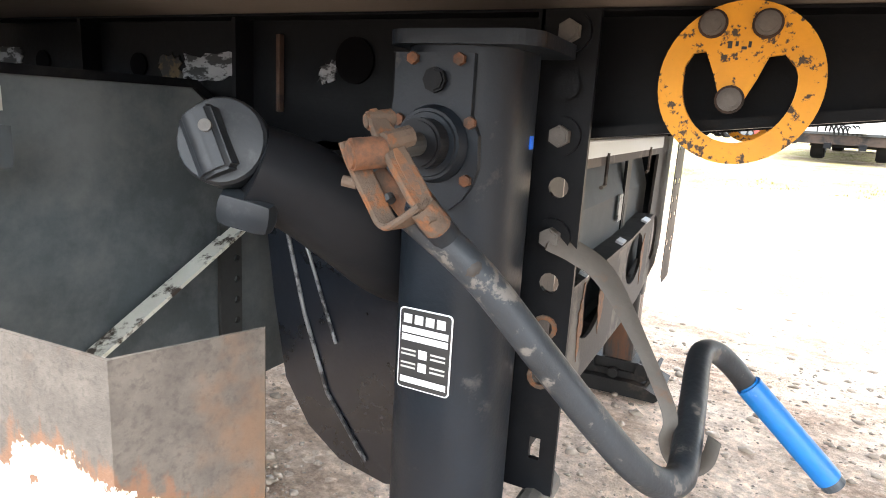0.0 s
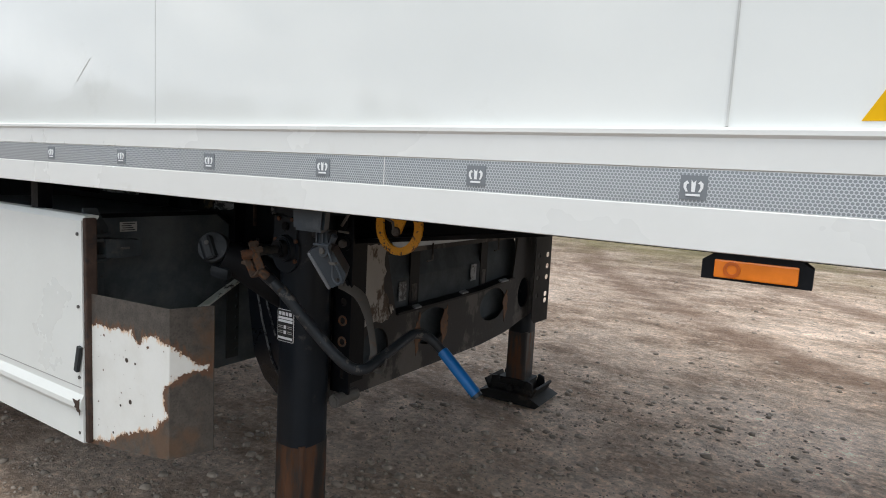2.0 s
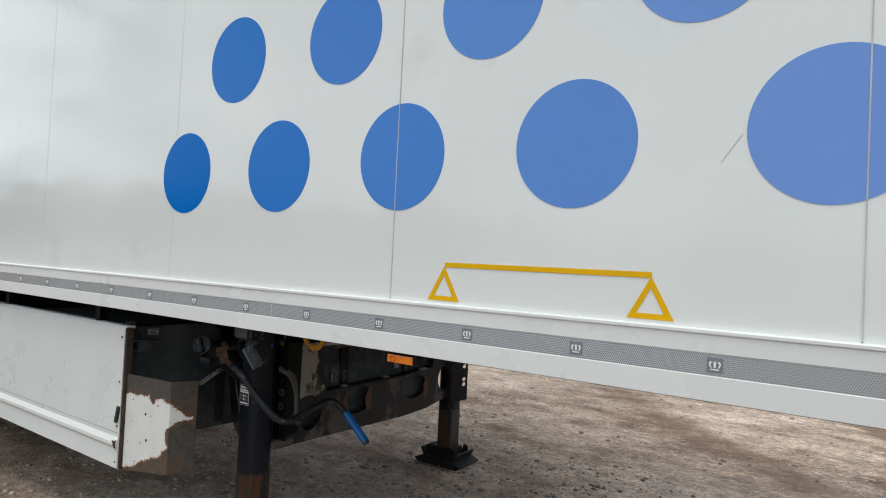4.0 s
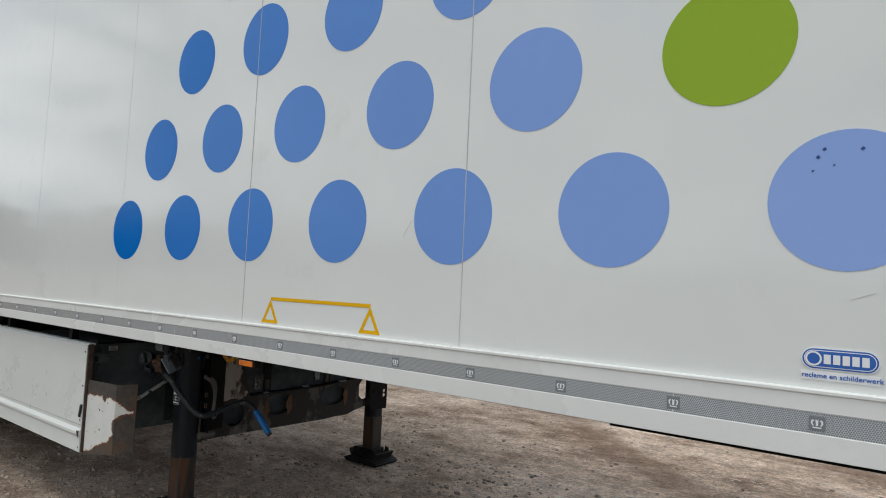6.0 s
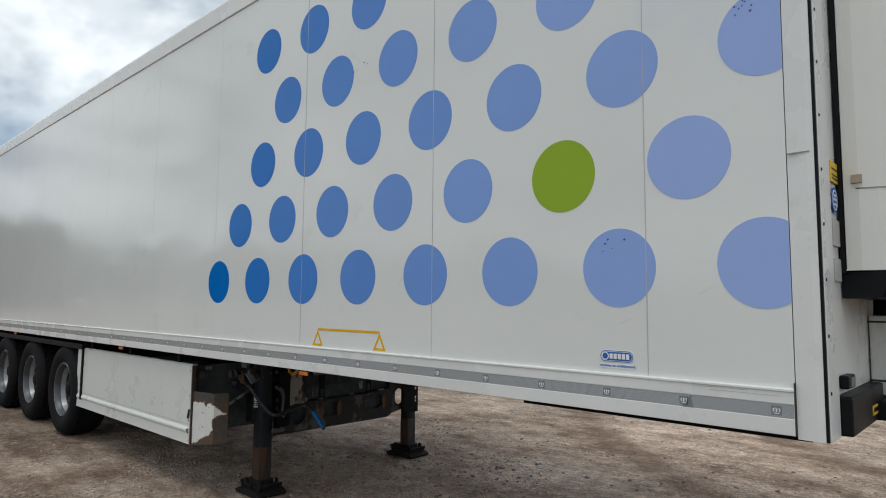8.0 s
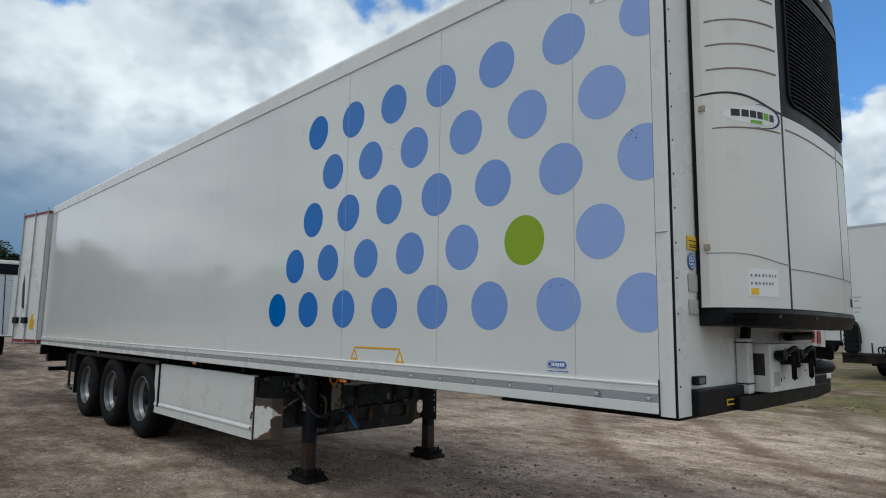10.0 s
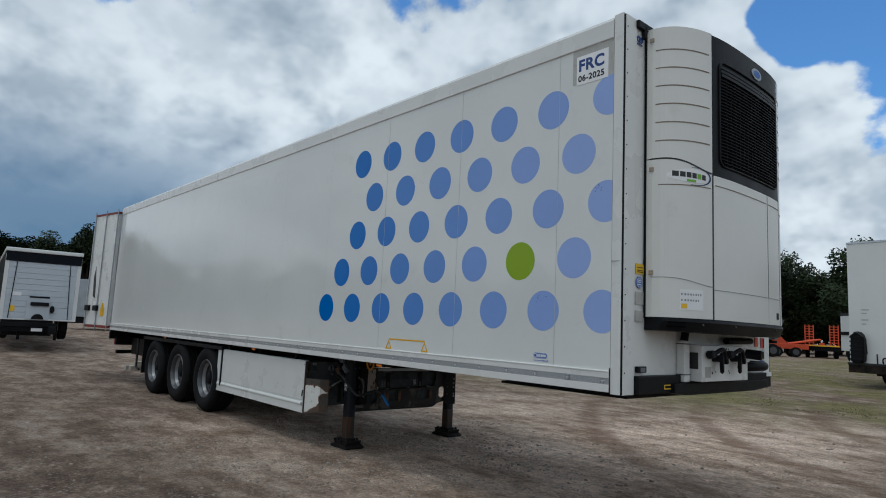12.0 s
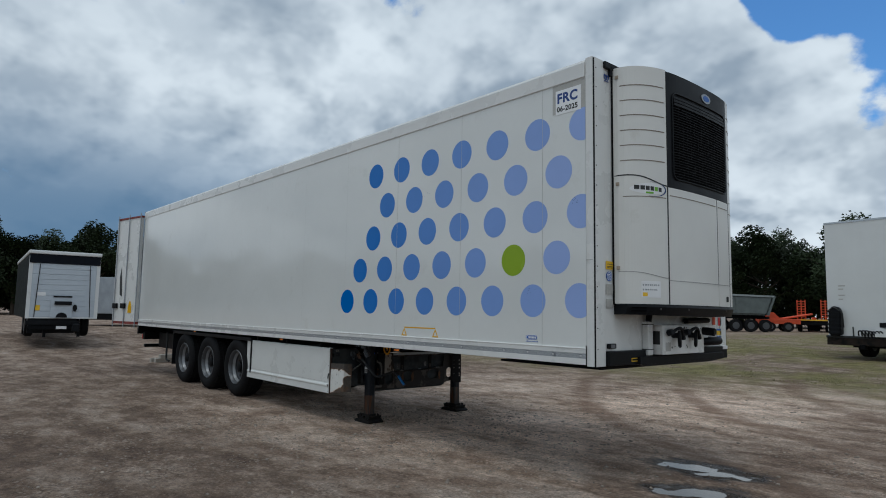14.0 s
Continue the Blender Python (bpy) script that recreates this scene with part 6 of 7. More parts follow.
# rusty corner sheet with remains of white paint: one bent sheet, its paint bounded by how far a spot lies inside the ragged edge
PAINT = ((-4.51, 0.748), (-4.42, 0.757), (-4.33, 0.760), (-4.264, 0.766), (-4.231, 0.731), (-4.20, 0.766), (-4.146, 0.771), (-4.090, 0.753), (-4.090, 0.668), (-4.118, 0.650), (-4.128, 0.624), (-4.110, 0.574), (-4.183, 0.516), (-4.24, 0.502), (-4.367, 0.444), (-4.51, 0.405))
TONGUE = ((0.38, 0.755), (0.420, 0.743), (0.437, 0.726), (0.456, 0.709), (0.477, 0.697), (0.490, 0.704), (0.496, 0.70), (0.494, 0.678), (0.477, 0.685), (0.451, 0.686), (0.430, 0.680), (0.413, 0.673), (0.38, 0.668))


def inside_by(u, v, loop):
    """Distance from a loop's edge, positive within it."""
    best, odd = 1.0, False
    for (a, b), (c, d) in zip(loop, loop[1:] + loop[:1]):
        k = max(0.0, min(1.0, ((u - a) * (c - a) + (v - b) * (d - b)) / ((c - a) ** 2 + (d - b) ** 2)))
        best = min(best, math.hypot(u - a - k * (c - a), v - b - k * (d - b)))
        if (b > v) != (d > v) and u < a + (v - b) * (c - a) / (d - b):
            odd = not odd
    return best if odd else -best


def bent_sheet(parent):
    loops = (tuple((x + 4.50, z) for x, z in PAINT), TONGUE)
    ss = [0.398 * k / 120 for k in range(120)] + [0.398 + 0.108 * k / 34 for k in range(35)]
    n_z, verts, values, faces = 140, [], [], []
    for sv in ss:
        k = min(1.0, sv / 0.40)
        lo, hi = 0.40 + 0.065 * k, 0.835 + 0.015 * k
        t = max(0.0, sv - 0.398) / 0.108
        x, y = (-4.50 + sv, 0.07) if t == 0 else (-4.102 + 0.036 * t, 0.07 + 0.102 * t)
        for q in range(n_z):
            z = lo + (hi - lo) * q / (n_z - 1)
            verts.append((x, y, z))
            values.append(max(inside_by(sv, z, loops[0]), inside_by(sv, z, loops[1])))
    m = len(ss)
    faces = [(i * n_z + q, (i + 1) * n_z + q, (i + 1) * n_z + q + 1, i * n_z + q + 1) for i in range(m - 1) for q in range(n_z - 1)]
    # back face and rim, 3 mm behind
    back = {}
    for i in (0, 119, m - 1):
        for q in (0, n_z - 1):
            x, y, z = verts[i * n_z + q]
            back[i, q] = len(verts)
            verts.append((x - (0.002 if i == m - 1 else 0.0), y + 0.003, z))
            values.append(-0.1)
    for a, b in ((0, 119), (119, m - 1)):
        faces.append((back[a, 0], back[a, n_z - 1], back[b, n_z - 1], back[b, 0]))
    for q in (0, n_z - 1):
        for a, b in ((0, 119), (119, m - 1)):
            faces.append(tuple([i * n_z + q for i in range(a, b + 1)] + [back[b, q], back[a, q]]))
    faces.append(tuple([(m - 1) * n_z + q for q in range(n_z)] + [back[m - 1, n_z - 1], back[m - 1, 0]]))
    o = ORIGIN[parent]
    me = bpy.data.meshes.new("corner_sheet")
    me.from_pydata([(x - o.x, y - o.y, z - o.z) for x, y, z in verts], [], faces)
    me.attributes.new("paint", "FLOAT", "POINT").data.foreach_set("value", values)
    me.materials.append(sheet_mat)
    ob = new("corner_sheet", me)
    ob.parent = parent
    ORIGIN[ob] = o
    return tagged(ob, "rusted brown corner sheet with flaking white paint")


cs = bent_sheet(trailer)
for x0, x1, z0, z1, sd in ((-5.56, -5.15, 1.062, 1.090, 21), (-4.68, -4.555, 1.045, 1.088, 22), (-4.385, -4.355, 1.050, 1.082, 23)):
    part("worn_patch", slab(ragged([(x0, z0), (x1, z0 + 0.004), (x1 + 0.004, z1), (x0 + 0.01, z1 - 0.004)], 0.006, sd, 7), "y", 0.6365, 0.6395), worn_silver, trailer, "worn silvery patch on the beam")
part("yellow_patch", slab(ragged([(-4.735, 1.045), (-4.684, 1.043), (-4.684, 1.084), (-4.732, 1.088)], 0.007, 26, 7), "y", 0.6365, 0.6395), worn_amber, trailer, "worn amber patch on the beam")
for x0 in (-4.97, -4.87, -4.62, -4.41):
    part("flange_bolt", rod((x0, 0.612, 0.945), (x0, 0.612, 0.962), 0.010, seg=6), black_steel, trailer)
for u, v in ((-4.30, 0.685), (-4.262, 0.683), (-4.285, 0.575), (-4.33, 0.555), (-4.365, 0.47)):
    part("paint_hole", rod((u + 0.016, 0.0692, v), (u + 0.016, 0.0699, v), 0.0065 if u in (-4.30, -4.285) else 0.0035, seg=10), plate_rust, cs)

# ---- side skirt ----
SK0, SK1 = -7.19, -4.462
skp = [(0.045, 0.415), (0.060, 0.410), (0.075, 0.420), (0.075, 1.02), (0.095, 1.045), (0.095, 1.050), (0.060, 1.050), (0.047, 1.036), (0.047, 0.552), (0.037, 0.528), (0.037, 0.514), (0.045, 0.500)]
sk = part("side_skirt", slab(skp, "x", SK0, SK1), white_skirt, trailer, "white side skirt with a pressed ledge, chipped front edge")
part("skirt_edge", box(SK1, SK1 + 0.015, 0.050, 0.082, 0.415, 1.045, 0.004), rusty_edge, sk, "brown rusted front edge")
part("skirt_groove", box(SK0 + 0.01, SK1 - 0.01, 0.0464, 0.0475, 0.570, 0.5725), seam_grey, sk)
for z in (0.44, 0.60, 0.80, 1.0):
    part("skirt_rivet", rod((SK1 - 0.018, 0.0435, z), (SK1 - 0.018, 0.0475, z), 0.005, seg=8), dusty_steel, sk)
part("skirt_catch", obox((SK1 - 0.012, 0.040, 0.655), (0.016, 0.010, 0.075), (0, 14, 0), 0.002), box_grey, sk, "bent steel catch")
part("skirt_chip", slab(ragged([(SK1 - 0.034, 0.534), (SK1, 0.544), (SK1, 0.500), (SK1 - 0.018, 0.508)], 0.004, 8), "y", 0.0352, 0.0368), rusty_edge, sk)
for k in range(3):
    part("skirt_stay", box(SK0 + 0.3 + 1.05 * k, SK0 + 0.34 + 1.05 * k, 0.075, 0.115, 0.50, 1.135), black_steel, trailer)
part("skirt_rear_bracket", box(SK0 - 0.03, SK0, 0.05, 0.12, 0.45, 1.04), black_steel, sk)

# marker lamps under the rail
def marker(x):
    b = slab([(x - 0.062, 1.100), (x + 0.062, 1.100), (x + 0.062, 1.124), (x + 0.048, 1.134), (x - 0.048, 1.134), (x - 0.062, 1.124)], "y", 0.000, 0.030)
    lamp = part("side_marker", b, unit_black, trailer, "amber side marker lamp in a black holder")
    part("marker_lens", box(x - 0.047, x + 0.047, -0.004, 0.001, 1.103, 1.126, 0.002), amber, lamp, "amber lens")
    part("marker_bulb", slab(ring_pts(x - 0.026, 1.1145, 0.010, n=18), "y", -0.0052, -0.0041, holes=[ring_pts(x - 0.026, 1.1145, 0.006, n=18)]), amber_dark, lamp)


for x in (-2.832, -5.85, -9.6):
    marker(x)

# lamp that dangles from its broken rubber holder
hold_bm = slab([(-3.664, 1.140), (-3.661, 1.0885), (-3.579, 1.0885), (-3.574, 1.140)], "y", 0.032, 0.066)
for v in hold_bm.verts:
    if v.co.y > 0.05:
        v.co.x = -3.622 + (v.co.x + 3.613) * 0.88
bmesh.ops.bevel(hold_bm, geom=[e for e in hold_bm.edges if len(e.link_faces) == 2 and e.calc_face_angle(0) > 0.5], offset=0.006, segments=2, affect="EDGES")
hold = part("lamp_holder", hold_bm, grey_plastic, trailer, "grey rubber lamp holder")
part("holder_pin", rod((-3.600, 0.10, 1.088), (-3.576, 0.105, 1.0865), 0.0022, seg=8), strap_mat, hold)
lampm = Matrix.Translation((-3.628, 0.105, 1.016)) @ Euler((radians(4), radians(-31), radians(33))).to_matrix().to_4x4() @ Matrix.Scale(0.88, 4)


def lamp_piece(name, bm, mt, parent, label="", smooth=False):
    bmesh.ops.transform(bm, matrix=lampm, verts=bm.verts)
    return part(name, bm, mt, parent, label, smooth)


hl = lamp_piece("hanging_lamp", slab([(-0.016, -0.048), (0.014, -0.052), (0.030, -0.036), (0.030, 0.026), (0.012, 0.050), (-0.016, 0.052)], "y", -0.028, 0.060), grey_plastic, trailer, "grey marker lamp dangling from its holder")
lamp_piece("lamp_lens", box(-0.026, -0.0165, -0.026, 0.059, -0.050, 0.050, 0.006), lens_white, hl, "dusty white lens")
tab = slab(ring_pts(-3.616, 1.048, 0.013, n=16, a0=180, a1=360) + [(-3.603, 1.064), (-3.607, 1.090), (-3.636, 1.090), (-3.629, 1.064)], "y", 0.074, 0.084)
bracket = part("lamp_bracket", tab, grey_plastic, hl)
part("bracket_strap", box(-3.638, -3.596, 0.068, 0.080, 1.057, 1.0625, 0.002), grey_plastic, bracket)
for u in (-3.630, -3.614):
    part("bracket_rib", box(u - 0.002, u + 0.002, 0.069, 0.076, 1.064, 1.090, 0.001), grey_plastic, bracket)
part("bracket_top", box(-3.650, -3.606, 0.075, 0.105, 1.072, 1.0895, 0.004), unit_black, bracket)
part("lamp_bolt", rod((-3.616, 0.069, 1.048), (-3.616, 0.076, 1.048), 0.0065, seg=14, bevel=0.001), dusty_steel, hl)
part("cable_plug", rod((-3.601, 0.084, 1.067), (-3.590, 0.080, 1.082), 0.0065, seg=12, bevel=0.002), grey_plastic, hl, smooth=True)
part("lamp_cable", tube(smooth_path([(-3.598, 0.078, 1.070), (-3.603, 0.074, 1.055), (-3.594, 0.074, 1.036), (-3.588, 0.074, 1.020), (-3.588, 0.074, 1.002), (-3.580, 0.074, 0.989), (-3.570, 0.074, 0.987), (-3.564, 0.074, 0.995), (-3.570, 0.074, 1.010), (-3.583, 0.074, 1.027)], 6), 0.0026, 8), grey_plastic, hl, smooth=True)
part("cable_clip", box(-3.594, -3.579, 0.070, 0.078, 1.023, 1.029, 0.001), dusty_steel, hl)
for u, v in ((-3.598, 1.028), (-3.578, 0.994)):
    part("lamp_hole", rod((u, 0.0735, v), (u, 0.080, v), 0.0036, seg=10), print_black, hl)
part("loose_wire", tube(smooth_path([(-3.582, 0.12, 1.141), (-3.590, 0.12, 1.124), (-3.609, 0.12, 1.097)], 6), 0.0032, 6), strap_mat, trailer, "dirty loose wire")
part("loose_wire", tube(smooth_path([(-3.548, 0.12, 1.141), (-3.530, 0.12, 1.130), (-3.484, 0.12, 1.118), (-3.478, 0.12, 1.110), (-3.477, 0.12, 1.095)], 6), 0.0025, 6), strap_mat, trailer, "dirty loose wire")

# yellow pull disc bolted to the neck
yc = (-3.791, 1.062)
disc_out = ring_pts(*yc, 0.079, 0.082, 48)
hole = [(-3.838, 1.092), (-3.826, 1.094), (-3.817, 1.074), (-3.806, 1.044), (-3.797, 1.034), (-3.786, 1.041), (-3.774, 1.068), (-3.766, 1.090), (-3.752, 1.092), (-3.741, 1.080)] + ring_pts(*yc, 0.054, 0.060, 30, a0=10, a1=-185) + [(-3.845, 1.078)]
yd = part("yellow_disc", slab(disc_out, "y", 0.561, 0.570, holes=[hole]), yellow_worn, trailer, "worn yellow pull disc with bolts")
for u, v in ((-3.823, 1.121), (-3.772, 1.121), (-3.797, 1.046)):
    part("disc_bolt", rod((u, 0.551, v), (u, 0.561, v), 0.0120, seg=16, bevel=0.003), dusty_steel, yd, "dusty bolt")
    part("bolt_washer", rod((u, 0.5585, v), (u, 0.561, v), 0.0145, seg=20), rusty_edge, yd)
    part("disc_spacer", rod((u, 0.570, v), (u, 0.645, v), 0.010, seg=10), black_steel, yd)
for u, v, w, h in ((-3.806, 1.097, 0.004, 0.007), (-3.799, 1.099, 0.003, 0.005), (-3.793, 1.096, 0.005, 0.003), (-3.787, 1.098, 0.003, 0.006)):
    part("disc_print", box(u, u + w, 0.5602, 0.5609, v, v + h), print_black, yd)

for ob, move in ((yd, (0.006, -0.005, 0.0)), (cs, (0.002, -0.006, 0.001))):
    ob.location += Vector(move)

fd = part("yellow_disc", slab(ring_pts(-3.80, 1.062, 0.079, 0.082, 40), "y", 2.030, 2.039, holes=[ring_pts(-3.80, 1.035, 0.040, 0.035, 20)]), yellow_worn, trailer, "worn yellow pull disc on the other beam")
part("disc_spacer", rod((-3.80, 1.96, 1.10), (-3.80, 2.03, 1.10), 0.010, seg=10), black_steel, fd)
far_lamp = part("marker_lamp", box(-3.745, -3.665, 2.50, 2.56, 0.978, 1.138, 0.008), unit_black, trailer, "black marker lamp on its rubber holder")
part("lamp_cable", tube(smooth_path([(-3.660, 2.53, 1.06), (-3.650, 2.53, 1.03), (-3.640, 2.53, 1.00), (-3.652, 2.53, 0.985), (-3.660, 2.53, 1.01)], 5), 0.0035, 6), grey_plastic, far_lamp, smooth=True)
part("web_clip", box(-3.375, -3.315, 0.625, 0.640, 1.122, 1.140, 0.003), box_grey, trailer)

# ---- wheels, axles and rear end ----
tyre = lathe([(0.285, -0.10), (0.31, -0.165), (0.36, -0.19), (0.43, -0.192), (0.478, -0.175), (0.505, -0.14), (0.508, -0.05), (0.508, 0.05), (0.505, 0.14), (0.478, 0.175), (0.43, 0.192), (0.36, 0.19), (0.31, 0.165), (0.285, 0.10)], 64, first=False, last=False)
tyre_mesh = mesh_of(tyre, tyre_mat, True)
tr = bmesh.new()
for gy0 in (-0.105, -0.035, 0.035, 0.105):
    for k in range(56):
        a = 2 * math.pi * (k + (0.5 if gy0 > 0 else 0)) / 56
        m = Matrix.Rotation(a, 4, "Y") @ Matrix.LocRotScale((0.508, gy0, 0), Euler((0, 0, 0.12)), (0.014, 0.052, 0.048))
        bmesh.ops.create_cube(tr, size=1.0, matrix=m)
tread_mesh = mesh_of(tr, tyre_mat)
# dish in the darkened silver for recess shade; the lip keeps the bright one
rim_prof = lathe([(0.292, -0.150), (0.300, -0.165), (0.292, -0.168), (0.280, -0.150), (0.268, -0.120), (0.262, -0.03), (0.245, -0.012), (0.205, 0.000), (0.165, -0.028), (0.150, -0.030), (0.02, -0.030)], 48, first=False)
rim_mesh = mesh_of(rim_prof, rim_mat, True)
lip_mesh = mesh_of(lathe([(0.250, -0.060), (0.272, -0.120), (0.283, -0.152), (0.300, -0.168), (0.304, -0.160), (0.292, -0.145), (0.278, -0.105), (0.258, -0.055)], 48, first=False, last=False), rim_lip_mat, True)
hubm = mesh_of(lathe([(0.135, -0.030), (0.128, -0.045), (0.092, -0.052), (0.085, -0.105), (0.06, -0.118), (0.01, -0.120)], 28), black_steel, True)
nut_mesh = mesh_of(rod((0, -0.062, 0), (0, -0.028, 0), 0.015, seg=6), dusty_steel)
hole_mesh = mesh_of(rod((0, -0.010, 0), (0, -0.006, 0), 0.022, seg=12), print_black)
WZ = 0.548
for xw in (-7.63, -8.94, -10.245):
    for yw, turn in ((0.205, 0), (2.395, 180)):
        m = Matrix.Translation((xw, yw, WZ)) @ Matrix.Rotation(radians(turn + 0.0), 4, "Z")
        wh = repeat("wheel", tyre_mesh, trailer, m, "dusty wide truck tyre on a silver rim")
        for nm, me, lb in (("tread", tread_mesh, ""), ("rim", rim_mesh, "dusty steel rim, its recess shaded by colour"), ("rim_lip", lip_mesh, "silver rim lip"), ("hub", hubm, "black hub")):
            repeat(nm, me, wh, Matrix.Identity(4), lb).matrix_basis = Matrix.Identity(4)
        for nm, me, count, radius, shift in (("wheel_nut", nut_mesh, 10, 0.168, 0.0), ("hand_hole", hole_mesh, 8, 0.226, 0.5)):
            for k in range(count):
                a = 2 * math.pi * (k + shift) / count
                repeat(nm, me, wh, Matrix.Identity(4)).matrix_basis = Matrix.Translation((radius * math.cos(a), 0, radius * math.sin(a)))
    part("axle", rod((xw, 0.25, WZ), (xw, 2.35, WZ), 0.065, seg=14), black_steel, trailer)
    part("hanger", box(xw + 0.30, xw + 0.36, 0.62, 0.72, 0.5, 0.92), black_steel, trailer)
    part("hanger", box(xw + 0.30, xw + 0.36, 1.92, 2.02, 0.5, 0.92), black_steel, trailer)
    part("air_bag", rod((xw - 0.32, 0.72, 0.62), (xw - 0.32, 0.72, 0.90), 0.13, seg=18, bevel=0.02), unit_black, trailer)
# mudguard strip above the wheels, with side plates between
mg = part("mudguard", box(-10.93, -7.0, 0.03, 0.42, 1.075, 1.092, 0.004), unit_black, trailer, "black mudguard above the wheels")
part("mudguard_edge", box(-10.93, -7.0, 0.018, 0.032, 1.035, 1.092, 0.004), unit_black, mg)
part("front_flap", box(-7.03, -7.0, 0.03, 0.42, 0.50, 1.08), unit_black, mg)
part("rear_flap", box(-10.96, -10.93, 0.03, 0.42, 0.36, 1.08), unit_black, mg)
part("rear_cross", box(REAR + 0.1, REAR + 0.25, 0.10, 2.5, 0.80, 0.98, 0.006), black_steel, trailer)
ub = part("underrun_bar", box(REAR + 0.02, REAR + 0.12, 0.16, 2.44, 0.60, 0.68, 0.01), black_steel, trailer, "black rear underrun bar")
for y in (0.55, 2.05):
    part("bar_hanger", box(REAR + 0.10, REAR + 0.20, y - 0.05, y + 0.05, 0.60, 0.95), black_steel, ub)
part("bumper_buffer", box(REAR - 0.05, REAR, 0.08, 0.20, 0.98, 1.08, 0.012), unit_black, trailer, "black rubber dock buffer")
part("tail_lamp", box(REAR - 0.03, REAR + 0.05, 0.12, 0.55, 0.80, 0.92, 0.012), sticker_red, trailer)
part("side_guard", tube(smooth_path([(-11.5, 0.09, 1.02), (-11.5, 0.09, 0.50), (-11.45, 0.09, 0.42), (-11.3, 0.09, 0.40)], 5), 0.022, 10), box_grey, trailer, smooth=True)
part("pallet_box", box(-12.9, -11.6, 0.35, 1.9, 0.62, 0.98, 0.01), black_steel, trailer)

# ---- trees round the yard ----
def tree_meshes(seed, height, spread, clumps):
    rr = random.Random(seed)
    wood = bmesh.new()
    trunk_top = height * 0.55
    path = [(0, 0, -0.3), (rr.uniform(-.15, .15), rr.uniform(-.15, .15), trunk_top * 0.4), (rr.uniform(-.4, .4), rr.uniform(-.4, .4), trunk_top), (rr.uniform(-.6, .6), rr.uniform(-.6, .6), height * 0.85)]
    pts = smooth_path(path, 5)
    tube(pts, [0.30 * (1 - 0.9 * i / (len(pts) - 1)) + 0.02 for i in range(len(pts))], 8, bm=wood)
    tips = []
    for k in range(11):
        a, z0 = rr.uniform(0, 6.28), height * rr.uniform(0.2, 0.62)
        ln = spread * rr.uniform(0.55, 1.0) * (1.15 - 0.6 * abs(z0 / height - 0.4))
        e = (ln * math.cos(a), ln * math.sin(a), z0 + height * rr.uniform(0.08, 0.28))
        q = smooth_path([(0, 0, z0), (e[0] * 0.45, e[1] * 0.45, z0 + (e[2] - z0) * 0.35), e], 4)
        tube(q, [0.11 * (1 - 0.85 * i / (len(q) - 1)) + 0.012 for i in range(len(q))], 6, bm=wood)
        tips.append(Vector(e))
    for k in range(10):
        a = rr.uniform(0, 6.28)
        tips.append(Vector((spread * 0.55 * rr.random() * math.cos(a), spread * 0.55 * rr.random() * math.sin(a), height * rr.uniform(0.6, 0.97))))
    for k in range(8):
        a = rr.uniform(0, 6.28)
        tips.append(Vector((spread * 0.8 * math.cos(a), spread * 0.8 * math.sin(a), height * rr.uniform(0.14, 0.4))))
    vs, fs = [], []
    for _ in range(clumps):
        c = rr.choice(tips)
        d = Vector((rr.gauss(0, 1), rr.gauss(0, 1), rr.gauss(0, 0.8)))
        r = spread * 0.34 * rr.random() ** 0.4
        p = c + d.normalized() * r
        if p.z < 0.4:
            continue
        for _leaf in range(3):
            o = p + Vector((rr.uniform(-.28, .28), rr.uniform(-.28, .28), rr.uniform(-.22, .22)))
            u = Vector((rr.gauss(0, 1), rr.gauss(0, 1), rr.gauss(0, 0.7))).normalized()
            v = u.orthogonal().normalized()
            s = rr.uniform(0.13, 0.26)
            i = len(vs)
            vs += [o - u * s, o + v * s * 0.55, o + u * s, o - v * s * 0.55]
            fs.append((i, i + 1, i + 2, i + 3))
    crown = bpy.data.meshes.new("crown")
    crown.from_pydata([tuple(v) for v in vs], [], fs)
    crown.materials.append(leaf)
    return mesh_of(wood, bark, True), crown


kinds = [tree_meshes(11, 12.5, 4.6, 4600), tree_meshes(23, 11.0, 4.2, 4000), tree_meshes(37, 13.5, 5.0, 5000), tree_meshes(41, 9.0, 4.0, 3400)]
tree_rand = random.Random(5)


def plant(x, y, k, size):
    t = thing("tree", (x, y, rise(x, y) - 0.05), "dark green broad-leaved tree at the edge of the yard", "tree", "trees round the yard")
    t.rotation_euler = (0, 0, tree_rand.uniform(0, 6.28))
    t.scale = (size, size, size * tree_rand.uniform(0.92, 1.08))
    for nm, me in zip(("trunk", "crown"), kinds[k]):
        ob = new(nm, me)
        ob.parent = t


az = 62.0
while az < 192.0:
    for depth in (0, 1) if az < 146 else (0, 1, 2):
        r = (84.0, 92.0, 100.0)[depth] + tree_rand.uniform(-3, 3)
        a = radians(az + tree_rand.uniform(-0.8, 0.8) + 1.7 * depth)
        if 97.0 < math.degrees(a) < 119.5:      # this stretch is planted below
            continue
        low = 0.80 if 82 < az < 100 else (0.83 if az > 148 else 0.93)
        plant(r * math.cos(a), r * math.sin(a), tree_rand.randrange(4) if depth == 0 else 2, tree_rand.uniform(0.84, 1.04) * low)
    az += 3.3 if az < 146 else 2.2
